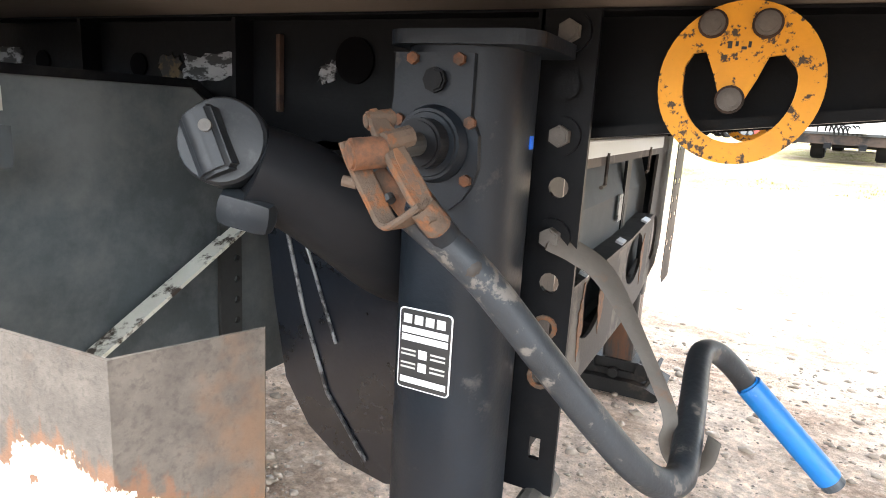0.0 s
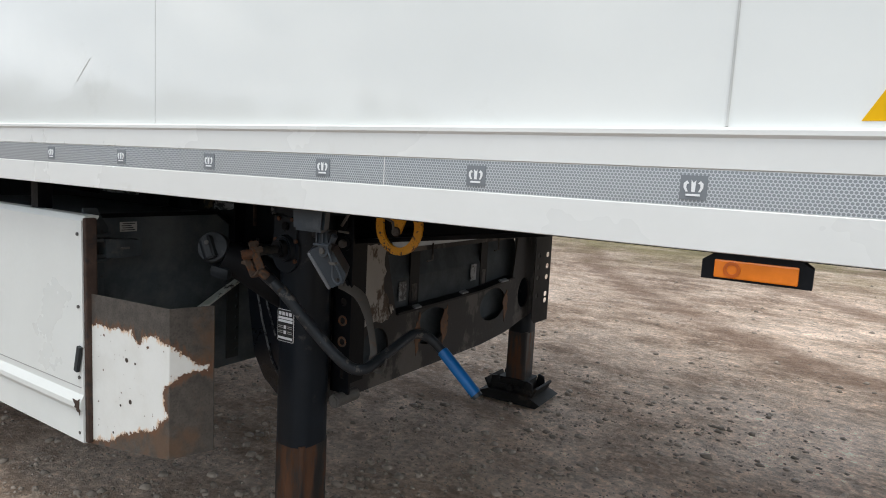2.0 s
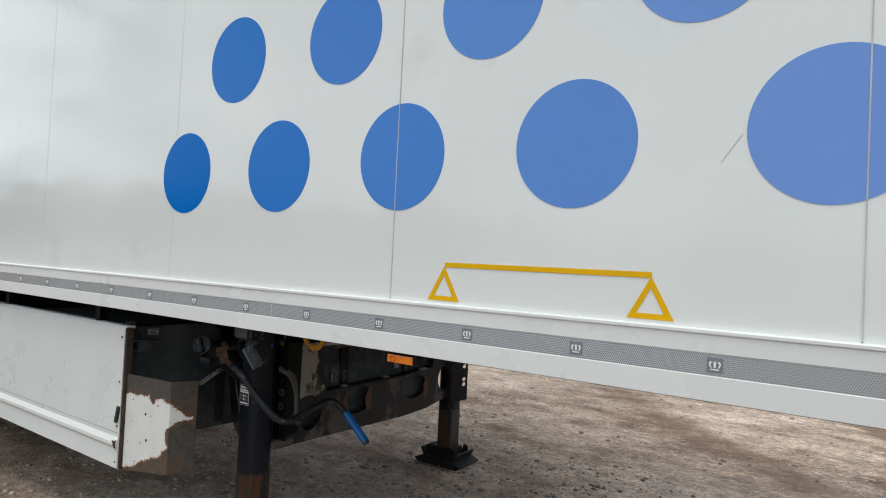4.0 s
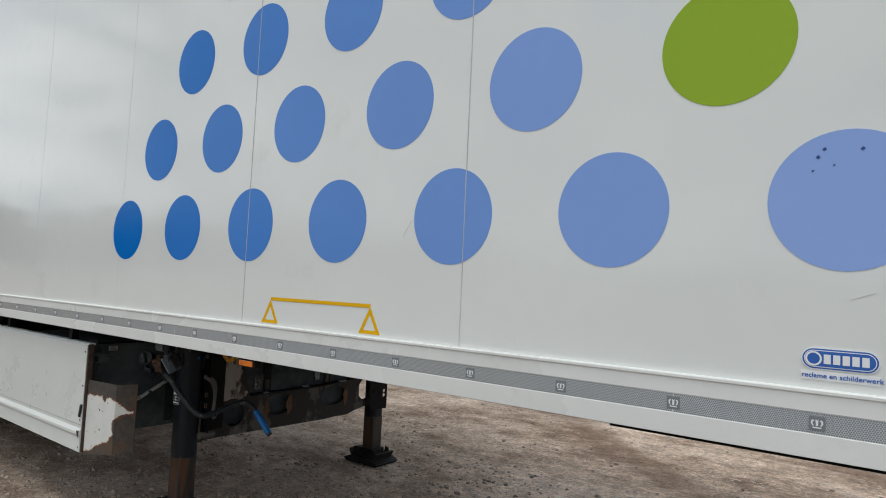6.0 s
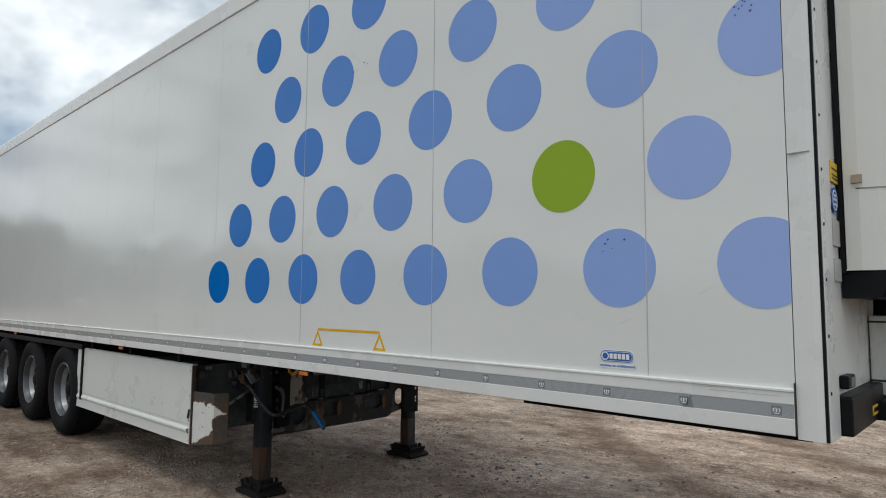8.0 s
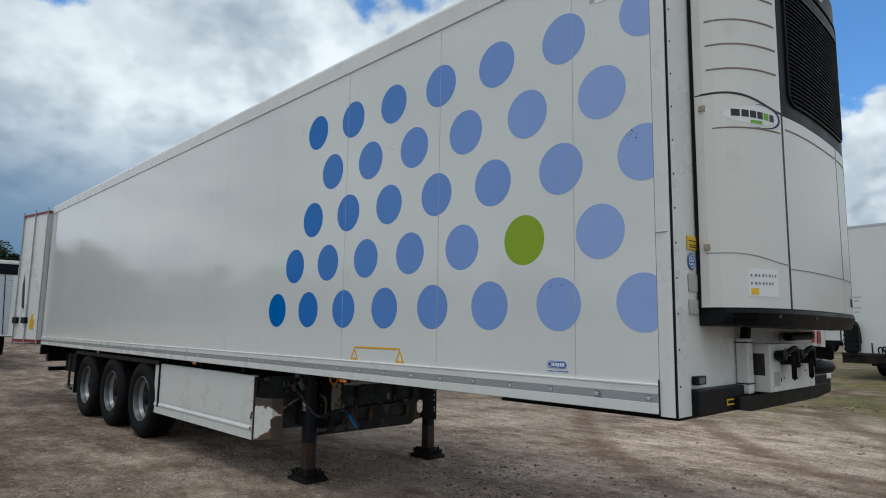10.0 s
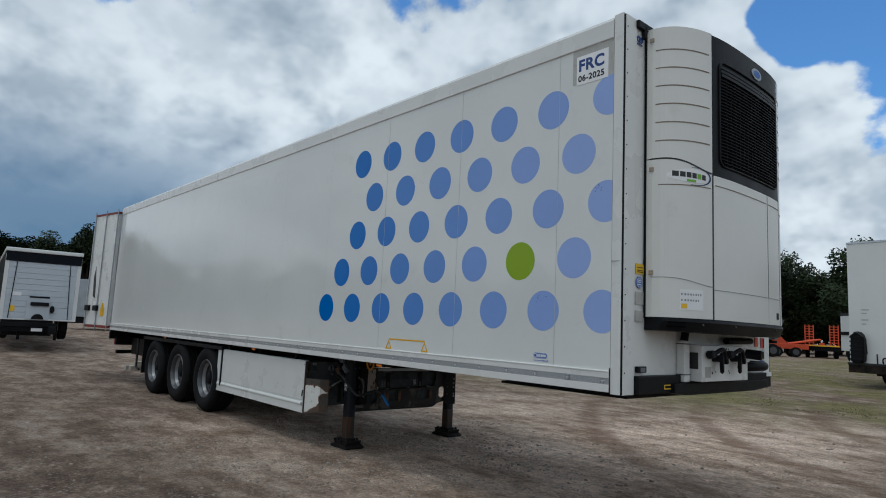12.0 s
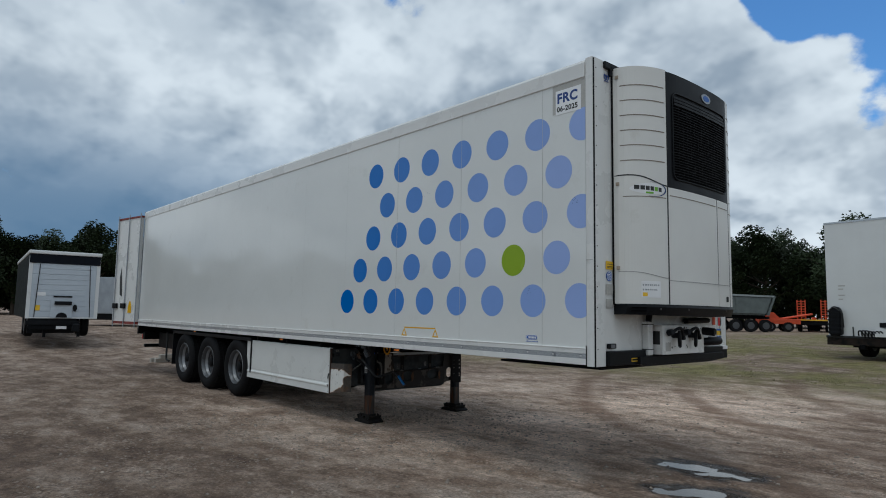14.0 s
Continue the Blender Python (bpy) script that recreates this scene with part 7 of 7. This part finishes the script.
# the group beyond the tipper: a broad round crown, a dip, and its lower neighbours
for bearing, far, k, size in ((111.3, 80, 2, 0.90), (114.4, 82, 1, 0.93), (117.2, 84, 0, 0.90), (120.0, 83, 1, 0.98), (109.0, 84, 0, 0.84), (107.6, 88, 3, 0.98), (105.6, 80, 0, 0.93), (103.4, 83, 2, 0.84), (101.0, 85, 1, 0.95), (98.5, 82, 0, 0.80), (110.2, 92, 0, 0.90), (113.0, 92, 2, 0.82), (106.6, 93, 1, 0.90), (104.2, 93, 0, 0.86), (116.0, 93, 2, 0.85)):
    plant(3.4 + far * math.cos(radians(bearing)), -4.8 + far * math.sin(radians(bearing)), k, size)
az = 194.0
while az < 415.0:
    tall = 0.9 if az < 236 else 0.58
    for r in (118, 127) if az < 240 else (118,):
        a = radians(az + (1.6 if r > 120 else 0.0))
        plant(r * math.cos(a), r * math.sin(a), tree_rand.randrange(4), tree_rand.uniform(0.85, 1.15) * tall)
    az += 3.0 if az < 236 else 2.6


# ---- other vehicles in the yard ----
def put(bm, m):
    bmesh.ops.transform(bm, matrix=m, verts=bm.verts)
    return bm


def vehicle(name, base, turn, label, category, group=""):
    """Returns the thing and a function that adds a part in the vehicle's own axes: x along it, y across, z up from its base."""
    t = thing(name, base, label, category, group)
    m = pose(*base, 0, 0, turn)

    def add(nm, bm, mt, parent=None, lb="", smooth=False):
        return part(nm, put(bm, m), mt, parent or t, lb, smooth)
    return t, add, m


def small_wheel(add, x, y, r, wd):
    wh = add("wheel", rod((x, y - wd / 2, r), (x, y + wd / 2, r), r, seg=24, bevel=0.04), tyre_mat, None, "black truck tyre", True)
    add("rim", rod((x, y - wd / 2 - 0.01, r), (x, y + wd / 2 + 0.01, r), r * 0.56, seg=18), rim_mat, wh)


# box trailer with a roller door, seen from behind on the left of the yard
box_trailer, add, m = vehicle("box_trailer", (-21.4, -0.20, 0.50), -5.0, "white drawbar box trailer with a roller door and navy band", "trailer")
narrow = m @ Matrix.Diagonal((1, 0.85, 1, 1))


def add(nm, bm, mt, parent=None, lb="", smooth=False):
    return part(nm, put(bm, narrow), mt, parent or box_trailer, lb, smooth)


# its rear faces +x of its own axes
add("box_body", box(-7.6, -0.04, -1.25, 1.25, 0.66, 2.93, 0.02), curtain_green, None, "dark green tarpaulin sides")
add("rear_pillar", box(-0.06, 0.0, -1.25, -1.12, 0.66, 2.75), far_white)
add("rear_pillar", box(-0.06, 0.0, 1.12, 1.25, 0.66, 2.75), far_white)
door = add("roller_door", box(-0.05, -0.015, -1.12, 1.12, 0.70, 2.52), roller_white, None, "pale roller door")
for k in range(10):
    add("door_slat", box(-0.02, 0.0, -1.11, 1.11, 0.72 + 0.18 * k, 0.885 + 0.18 * k, 0.004), roller_white, door)
add("navy_band", box(-0.03, 0.02, -1.24, 1.24, 2.52, 2.83), band_navy, None, "navy header band")
add("roof_cap", box(-7.6, 0.05, -1.28, 1.28, 2.83, 2.95, 0.03), far_white, None, "white roof cap")
add("lift_platform", slab([(-0.42, 0.68), (0.34, 0.68), (0.34, 1.32), (0.22, 1.40), (-0.30, 1.40), (-0.42, 1.30)], "x", 0.01, 0.05), roller_white, None, "folded white tail lift")
add("lift_bar", rod((0.06, -0.35, 1.40), (0.06, 0.30, 1.40), 0.025, seg=8), black_steel)
add("spare_hook", slab(ring_pts(0.42, 1.02, 0.08, 0.12, 16), "x", 0.02, 0.06), unit_black)
add("yellow_sticker", box(0.001, 0.005, -0.94, -0.78, 0.92, 1.10), sticker_yellow)
add("paper_sticker", box(0.001, 0.005, -0.90, -0.62, 1.42, 1.54), sticker_white)
for s in (-1.12, 1.12):
    add("door_rail", rod((0.012, s * 0.86, 0.70), (0.012, s * 0.78, 2.50), 0.013, seg=8), unit_black)
add("lamp_bar", box(-0.1, 0.03, -1.22, 0.62, 0.44, 0.58, 0.01), unit_black)
add("lift_arch", slab(ring_pts(-0.03, 0.69, 0.20, 0.17, 16, a0=0, a1=180), "x", 0.052, 0.062), unit_black, None, "black arch under the tail lift")
add("sill_strip", box(-0.06, 0.012, -1.25, 1.25, 0.655, 0.70), far_white)
add("lift_motor", box(0.02, 0.12, -0.30, 0.30, 1.12, 1.24, 0.02), unit_black, None, "black tail-lift motor")
add("coupler", box(0.0, 0.30, 0.35, 0.60, 0.22, 0.48, 0.03), unit_black)
# added black box that fills out the dark mass under the trailer
add("mud_apron", box(-0.75, -0.65, -1.1, 0.55, 0.14, 0.60), unit_black)
add("rear_beam", box(-0.6, 0.02, -1.15, 0.50, 0.50, 0.66, 0.01), black_steel)
add("chassis", box(-7.4, -0.3, -0.45, 0.45, 0.45, 0.66), black_steel)
add("underrun", box(-0.1, 0.0, -1.15, 0.62, 0.28, 0.42, 0.01), black_steel)
add("number_field", box(0.001, 0.012, -0.18, 0.18, 0.30, 0.40), sticker_white)
for x in (-1.6, -2.7):
    for y in (-1.0, 1.0):
        small_wheel(add, x, y, 0.42, 0.30)
for y in (-0.55, 0.65):
    add("support_leg", box(-0.35, -0.25, y - 0.05, y + 0.05, 0.02, 0.5), black_steel)

# small box behind it
_, add, m = vehicle("container", (-34.0, 7.3, 0.50), 38, "pale grey ribbed box container beside a blue crate", "container")
add("container_body", box(-5, 0, -1.2, 1.2, 0.7, 2.75, 0.02), alu_grey)
for k in range(7):
    add("container_rib", box(0.0, 0.03, -1.15 + 0.36 * k, -1.08 + 0.36 * k, 0.75, 2.7), roller_white)
add("container_base", box(-5, 0.02, -1.15, 1.15, 0.35, 0.7), black_steel)
add("container_foot", box(-0.5, -0.2, -1.1, 1.1, -0.05, 0.35), black_steel)
add("blue_crate", box(0.4, 1.3, -0.8, 0.1, 0.0, 0.75, 0.02), sticker_mid)

# white box trailer on the right of the yard, its front towards us
_, add, m = vehicle("white_trailer", (-3.35, 17.3, 0.45), -8.0, "big white box trailer with a black spare wheel cover", "trailer")
add("trailer_body", box(0.0, 2.55, 0.0, 11.5, 0.62, 4.15, 0.015), far_white, None, "plain white box body")
add("roof_trim", box(-0.01, 2.56, -0.012, 11.5, 4.11, 4.17, 0.006), roller_white)
add("front_beam", box(-0.02, 2.57, -0.06, 0.12, 0.36, 0.64, 0.012), beam_rust, None, "rust-stained dark front beam")
add("beam_lip", box(-0.03, 2.58, -0.085, -0.055, 0.58, 0.645, 0.01), box_grey)
cover = slab([(0.10, 0.70), (0.16, 0.64), (0.40, 0.64), (0.46, 0.72), (0.47, 1.30), (0.42, 1.46), (0.32, 1.55), (0.20, 1.52), (0.11, 1.36)], "y", -0.22, -0.002)
bmesh.ops.bevel(cover, geom=[e for e in cover.edges if e.calc_face_angle(0) > 0.9], offset=0.04, segments=3, affect="EDGES")
wc = add("wheel_cover", cover, unit_black, None, "black ribbed cover", True)
for k in range(6):
    add("cover_rib", box(0.10, 0.48, -0.232, -0.215, 0.72 + 0.125 * k, 0.77 + 0.125 * k, 0.004), unit_black, wc)
add("cover_strap", tube(smooth_path([(0.12, -0.225, 1.40), (0.30, -0.235, 1.50), (0.50, -0.20, 1.30), (0.50, -0.10, 0.9)], 5), 0.014, 6), print_black, wc)
add("coupling_box", box(1.35, 1.75, -0.16, -0.002, 0.64, 0.88, 0.01), far_white, None, "white coupling box")
add("socket_plate", box(1.46, 1.72, -0.10, -0.002, 0.92, 1.06, 0.01), unit_black, None, "black socket plate")
add("plate_stay", rod((0.72, -0.01, 0.64), (0.72, -0.03, 0.92), 0.018, seg=8), box_grey)
hose_rand = random.Random(12)
for k in range(7):
    x0, r = 0.88 + 0.09 * k, hose_rand.uniform(0.05, 0.09)
    add("air_hose", tube(smooth_path([(x0, -0.05, 0.66), (x0 + 0.02, -0.12, 0.70 + r), (x0 + 0.10, -0.16, 0.74 + r), (x0 + 0.18, -0.12, 0.68), (x0 + 0.20, -0.08, 0.60)], 5), 0.020, 6), unit_black, None, "black coiled air hose", True)
for x in (0.9, 1.6):
    add("beam_bracket", box(x, x + 0.16, -0.10, 0.06, 0.26, 0.40, 0.01), black_steel)
for z, wdt in ((2.15, 0.20), (2.05, 0.14), (1.86, 0.18), (1.74, 0.12)):
    add("small_sticker", box(0.34, 0.34 + wdt, -0.004, -0.001, z, z + 0.035), sticker_grey)
add("chassis", box(0.6, 1.95, 0.2, 11.0, 0.30, 0.62), black_steel)
for y in (0.9, 9.0, 10.2):
    for x in (0.75, 2.1):
        wh = add("wheel", rod((x - 0.15, y, 0.42), (x + 0.15, y, 0.42), 0.42, seg=24, bevel=0.03), tyre_mat, None, "black truck tyre", True)
        add("rim", rod((x - 0.16, y, 0.42), (x + 0.16, y, 0.42), 0.23, seg=16), rim_mat, wh)

# tipper trailer
_, add, m = vehicle("tipper_trailer", (-19.2, 44.6, 0.52), 48.0, "grey aluminium tipper semi-trailer with a pale top rail", "trailer")
hull = slab([(-3.4, 1.75), (-2.6, 1.35), (3.0, 1.28), (3.55, 2.72), (-3.4, 2.92)], "y", -1.2, 1.2)
bmesh.ops.bevel(hull, geom=hull.edges[:], offset=0.12, segments=2, affect="EDGES")
add("tipper_hull", hull, tipper_grey, None, "grey rounded tipper body")
add("hull_rail", slab([(-3.45, 2.86), (3.60, 2.66), (3.60, 2.80), (-3.45, 3.0)], "y", -1.26, 1.26), tipper_pale, None, "paler top rail")
add("tail_post", slab([(3.0, 1.28), (3.16, 1.28), (3.70, 2.75), (3.54, 2.75)], "y", -1.27, 1.27), tipper_grey)
add("rear_light_bar", box(3.0, 3.2, -1.2, 1.2, 1.0, 1.2, 0.02), unit_black)
for k in range(2):
    add("hull_rib", box(-2.0 + 2.6 * k, -1.9 + 2.6 * k, -1.24, 1.24, 1.5, 2.7), tipper_grey)
add("chassis", box(-4.0, 3.2, -0.5, 0.5, 1.0, 1.3), black_steel)
for s in (-1, 1):
    add("ladder", tube([(-3.3, s * 0.9, 1.4), (-3.3, s * 0.9, 3.1), (-3.3, s * 0.6, 3.1), (-3.3, s * 0.6, 1.4)], 0.03, 6), alu_grey)
for x in (0.6, 1.75, 2.9):
    for y in (-1.05, 1.05):
        small_wheel(add, x, y, 0.48, 0.34)
for y in (-0.8, 0.8):
    add("support_leg", box(-2.0, -1.8, y - 0.08, y + 0.08, 0.0, 1.1), machine_red)

# red low-loader seen from behind, its two ramps raised, and a red dolly beside it
_, add, m = vehicle("low_loader", (-15.1, 52.3, 0.52), 108.0, "orange-red low-loader trailer with raised loading ramps", "trailer")
add("deck", box(0.0, 7.5, -1.25, 1.25, 0.80, 0.98, 0.02), machine_red, None, "orange-red deck")
add("tail_beam", box(-0.25, 0.1, -1.28, 1.28, 0.55, 0.92, 0.03), black_steel, None, "dark tail beam")
for y in (-0.85, 0.85):
    ramp = add("ramp", box(-0.16, -0.08, y - 0.33, y - 0.25, 0.9, 2.62), machine_red, None, "raised orange-red ramp")
    for q in (-0.04, 0.25):
        add("ramp_rail", box(-0.16, -0.08, y + q, y + q + 0.08, 0.9, 2.62), machine_red, ramp)
    for k in range(8):
        add("ramp_rung", box(-0.14, -0.10, y - 0.27, y + 0.30, 1.0 + 0.21 * k, 1.06 + 0.21 * k), machine_red, ramp)
for y in (-0.5, 0.0, 0.5):
    add("cargo_plank", box(0.3, 5.0, y - 0.2, y + 0.15, 0.985, 1.10 + 0.1 * (y == 0), 0.02), lumber if y else machine_red)
add("timber_edge", box(-0.30, -0.26, -1.2, 1.2, 0.93, 1.02), sticker_yellow, None, "yellow edge board")
for x in (0.8, 1.9, 3.0):
    for y in (-1.0, 1.0):
        small_wheel(add, x, y, 0.38, 0.30)
add("support_leg", box(6.4, 6.6, -0.5, 0.5, -0.02, 0.8), black_steel)
_, add, m = vehicle("red_dolly", (-17.0, 50.2, 0.52), 30.0, "orange-red drawbar dolly with a slanted tow frame", "trailer")
add("dolly_frame", box(-1.6, 1.4, -1.0, 1.0, 0.62, 1.02, 0.03), machine_red, None, "orange-red frame")
add("head_board", slab([(-1.5, 1.02), (0.0, 1.02), (-0.5, 1.55), (-1.5, 1.62)], "y", -0.9, -0.8), machine_red)
for y in (-0.6, 0.6):
    add("tow_arm", rod((0.2, y, 1.05), (2.4, y * 0.4, 1.45), 0.07, seg=8), machine_red, None, "slanted tow arm")
add("crate", box(-1.3, -0.5, -0.3, 0.5, 1.02, 1.45, 0.02), machine_red)
for x in (-0.8, 0.5):
    for y in (-0.9, 0.9):
        small_wheel(add, x, y, 0.40, 0.28)

# white box body with dark rails, half behind the white trailer
_, add, m = vehicle("box_semitrailer", (-10.45, 41.0, 0.52), 44.0, "white box body with dark rails on a black chassis", "trailer")
add("box_body", box(0.0, 6.5, -2.4, 0.0, 0.75, 2.95, 0.01), far_white, None, "white box body")
for x in (0.0, 1.9, 3.8, 5.7):
    add("body_post", box(x, x + 0.07, -2.43, -2.4, 0.75, 2.95), box_grey)
add("middle_rail", box(-0.01, 6.5, -2.45, -2.4, 1.72, 1.92), unit_black, None, "black middle rail")
add("end_rail", box(-0.05, 0.0, -2.4, 0.0, 1.72, 1.92), unit_black)
add("roof_rail", box(-0.02, 6.52, -2.44, 0.04, 2.90, 3.06, 0.01), box_grey, None, "dark grey roof rail")
add("chassis", box(0.1, 6.4, -2.1, -0.3, 0.48, 0.75), black_steel)
add("sill_rail", box(0.0, 6.5, -2.43, -2.4, 0.62, 0.75), box_grey)
for x in (0.7, 4.4, 5.5):
    for y in (-2.2, -0.2):
        small_wheel(add, x, y, 0.42, 0.28)

# pick-up seen low under the trailer
_, add, m = vehicle("parked_van", (-1.2, 37.5, 0.50), 14.0, "pale grey van parked at the edge of the yard", "van")
add("van_body", slab([(-2.3, 0.35), (2.4, 0.35), (2.5, 0.95), (1.6, 1.12), (1.0, 1.85), (-2.2, 1.95), (-2.35, 1.2)], "y", -0.9, 0.9), far_white, None, "pale grey van body")
add("van_window", slab([(0.4, 1.15), (1.45, 1.15), (0.95, 1.75), (0.4, 1.75)], "y", -0.915, 0.915), unit_black)
for x in (-1.45, 1.5):
    for y in (-0.8, 0.8):
        small_wheel(add, x, y, 0.36, 0.22)
_, add, m = vehicle("parked_car", (-6.2, 60.0, 0.50), 8.0, "dark red car parked at the edge of the yard", "car")
add("car_body", slab([(-2.1, 0.28), (2.1, 0.28), (2.15, 0.72), (1.3, 0.86), (0.7, 1.36), (-1.1, 1.40), (-2.0, 0.92), (-2.15, 0.7)], "y", -0.85, 0.85), red_paint, None, "dark red car body")
add("car_window", slab([(-1.05, 0.92), (1.1, 0.90), (0.65, 1.30), (-1.0, 1.33)], "y", -0.862, 0.862), unit_black)
for x in (-1.35, 1.35):
    for y in (-0.76, 0.76):
        small_wheel(add, x, y, 0.32, 0.2)

# timber behind the trailer
for k in range(3):
    solo("timber_beam", obox((-15.6 + 0.16 * k, 1.45 + 0.06 * k, 0.035 + 0.06 + 0.122 * (k == 2)), (0.14, 0.9, 0.12), (0, 0, 4 * k), 0.008), lumber, (-15.6, 1.45, 0.035), "grey squared timber lying on the dirt", "timber", "timber behind the trailer")

# ---- gravel and weeds ----
sr = random.Random(17)
pv, pf = [], []
unit_oct = [(1, 0, 0), (-1, 0, 0), (0, 1, 0), (0, -1, 0), (0, 0, 1), (0, 0, -1), (.6, .6, .55), (-.6, .6, .5), (.6, -.6, .5), (-.6, -.6, .55)]
oct_faces = [(0, 6, 4), (6, 2, 4), (2, 7, 4), (7, 1, 4), (1, 9, 4), (9, 3, 4), (3, 8, 4), (8, 0, 4), (0, 2, 6), (2, 1, 7), (1, 3, 9), (3, 0, 8), (2, 0, 5), (1, 2, 5), (3, 1, 5), (0, 3, 5)]
for i in range(36000):
    if i < 18000:
        x, y = sr.gauss(-3.9, 1.7), sr.gauss(0.75, 1.35)
    elif i < 30000:
        x, y = sr.uniform(-13, 3.5), sr.uniform(-3.8, 9)
    else:
        x, y = sr.uniform(-6, 2.5), sr.uniform(-3.8, 4)
    if noise.noise((x * 1.1, y * 1.1, 8.0)) < sr.uniform(-0.5, 0.25):
        continue
    s = min(0.026, 0.0030 * (1 / max(0.012, sr.random())) ** 0.56)
    z = ground_height(x, y) + s * 0.05
    rot = Euler((sr.uniform(0, 6), sr.uniform(0, 6), sr.uniform(0, 6))).to_matrix()
    sc = Vector((s * sr.uniform(0.7, 1.3), s * sr.uniform(0.6, 1.0), s * sr.uniform(0.45, 0.8)))
    j = len(pv)
    for q in unit_oct:
        v = rot @ (Vector(q) * sr.uniform(0.8, 1.15))
        pv.append((x + v.x * sc.x, y + v.y * sc.y, z + v.z * sc.z))
    pf += [tuple(j + a for a in f) for f in oct_faces]
gme = bpy.data.meshes.new("gravel")
gme.from_pydata(pv, [], pf)
gme.polygons.foreach_set("use_smooth", [True] * len(pf))
gme.materials.append(stone_mat)
tagged(new("gravel", gme), "loose pale gravel scattered over the dirt", "gravel", kind="stuff")

wv, wf = [], []
for i in range(15000):
    x, y = sr.uniform(-14, 11), 11.0 + 28.0 * sr.random() ** 1.4
    if noise.noise((x * 0.22, y * 0.22, 3.0)) < 0.10 - 0.012 * y or noise.noise((x * 1.3, y * 1.3, 6.0)) < -0.1:
        continue
    z = rise(x, y)
    for _b in range(3):
        a, h, b = sr.uniform(0, 6.28), sr.uniform(0.010, 0.034), sr.uniform(0.006, 0.016)
        ox, oy = x + sr.uniform(-.12, .12), y + sr.uniform(-.12, .12)
        j = len(wv)
        wv += [(ox - b * math.sin(a), oy + b * math.cos(a), z - 0.01), (ox + b * math.sin(a), oy - b * math.cos(a), z - 0.01), (ox + 0.03 * math.cos(a), oy + 0.03 * math.sin(a), z + h)]
        wf.append((j, j + 1, j + 2))
wme = bpy.data.meshes.new("weeds")
wme.from_pydata(wv, [], wf)
wme.materials.append(grass_mat)
tagged(new("weeds", wme), "low dry weeds and grass on the yard", "grass", kind="stuff")
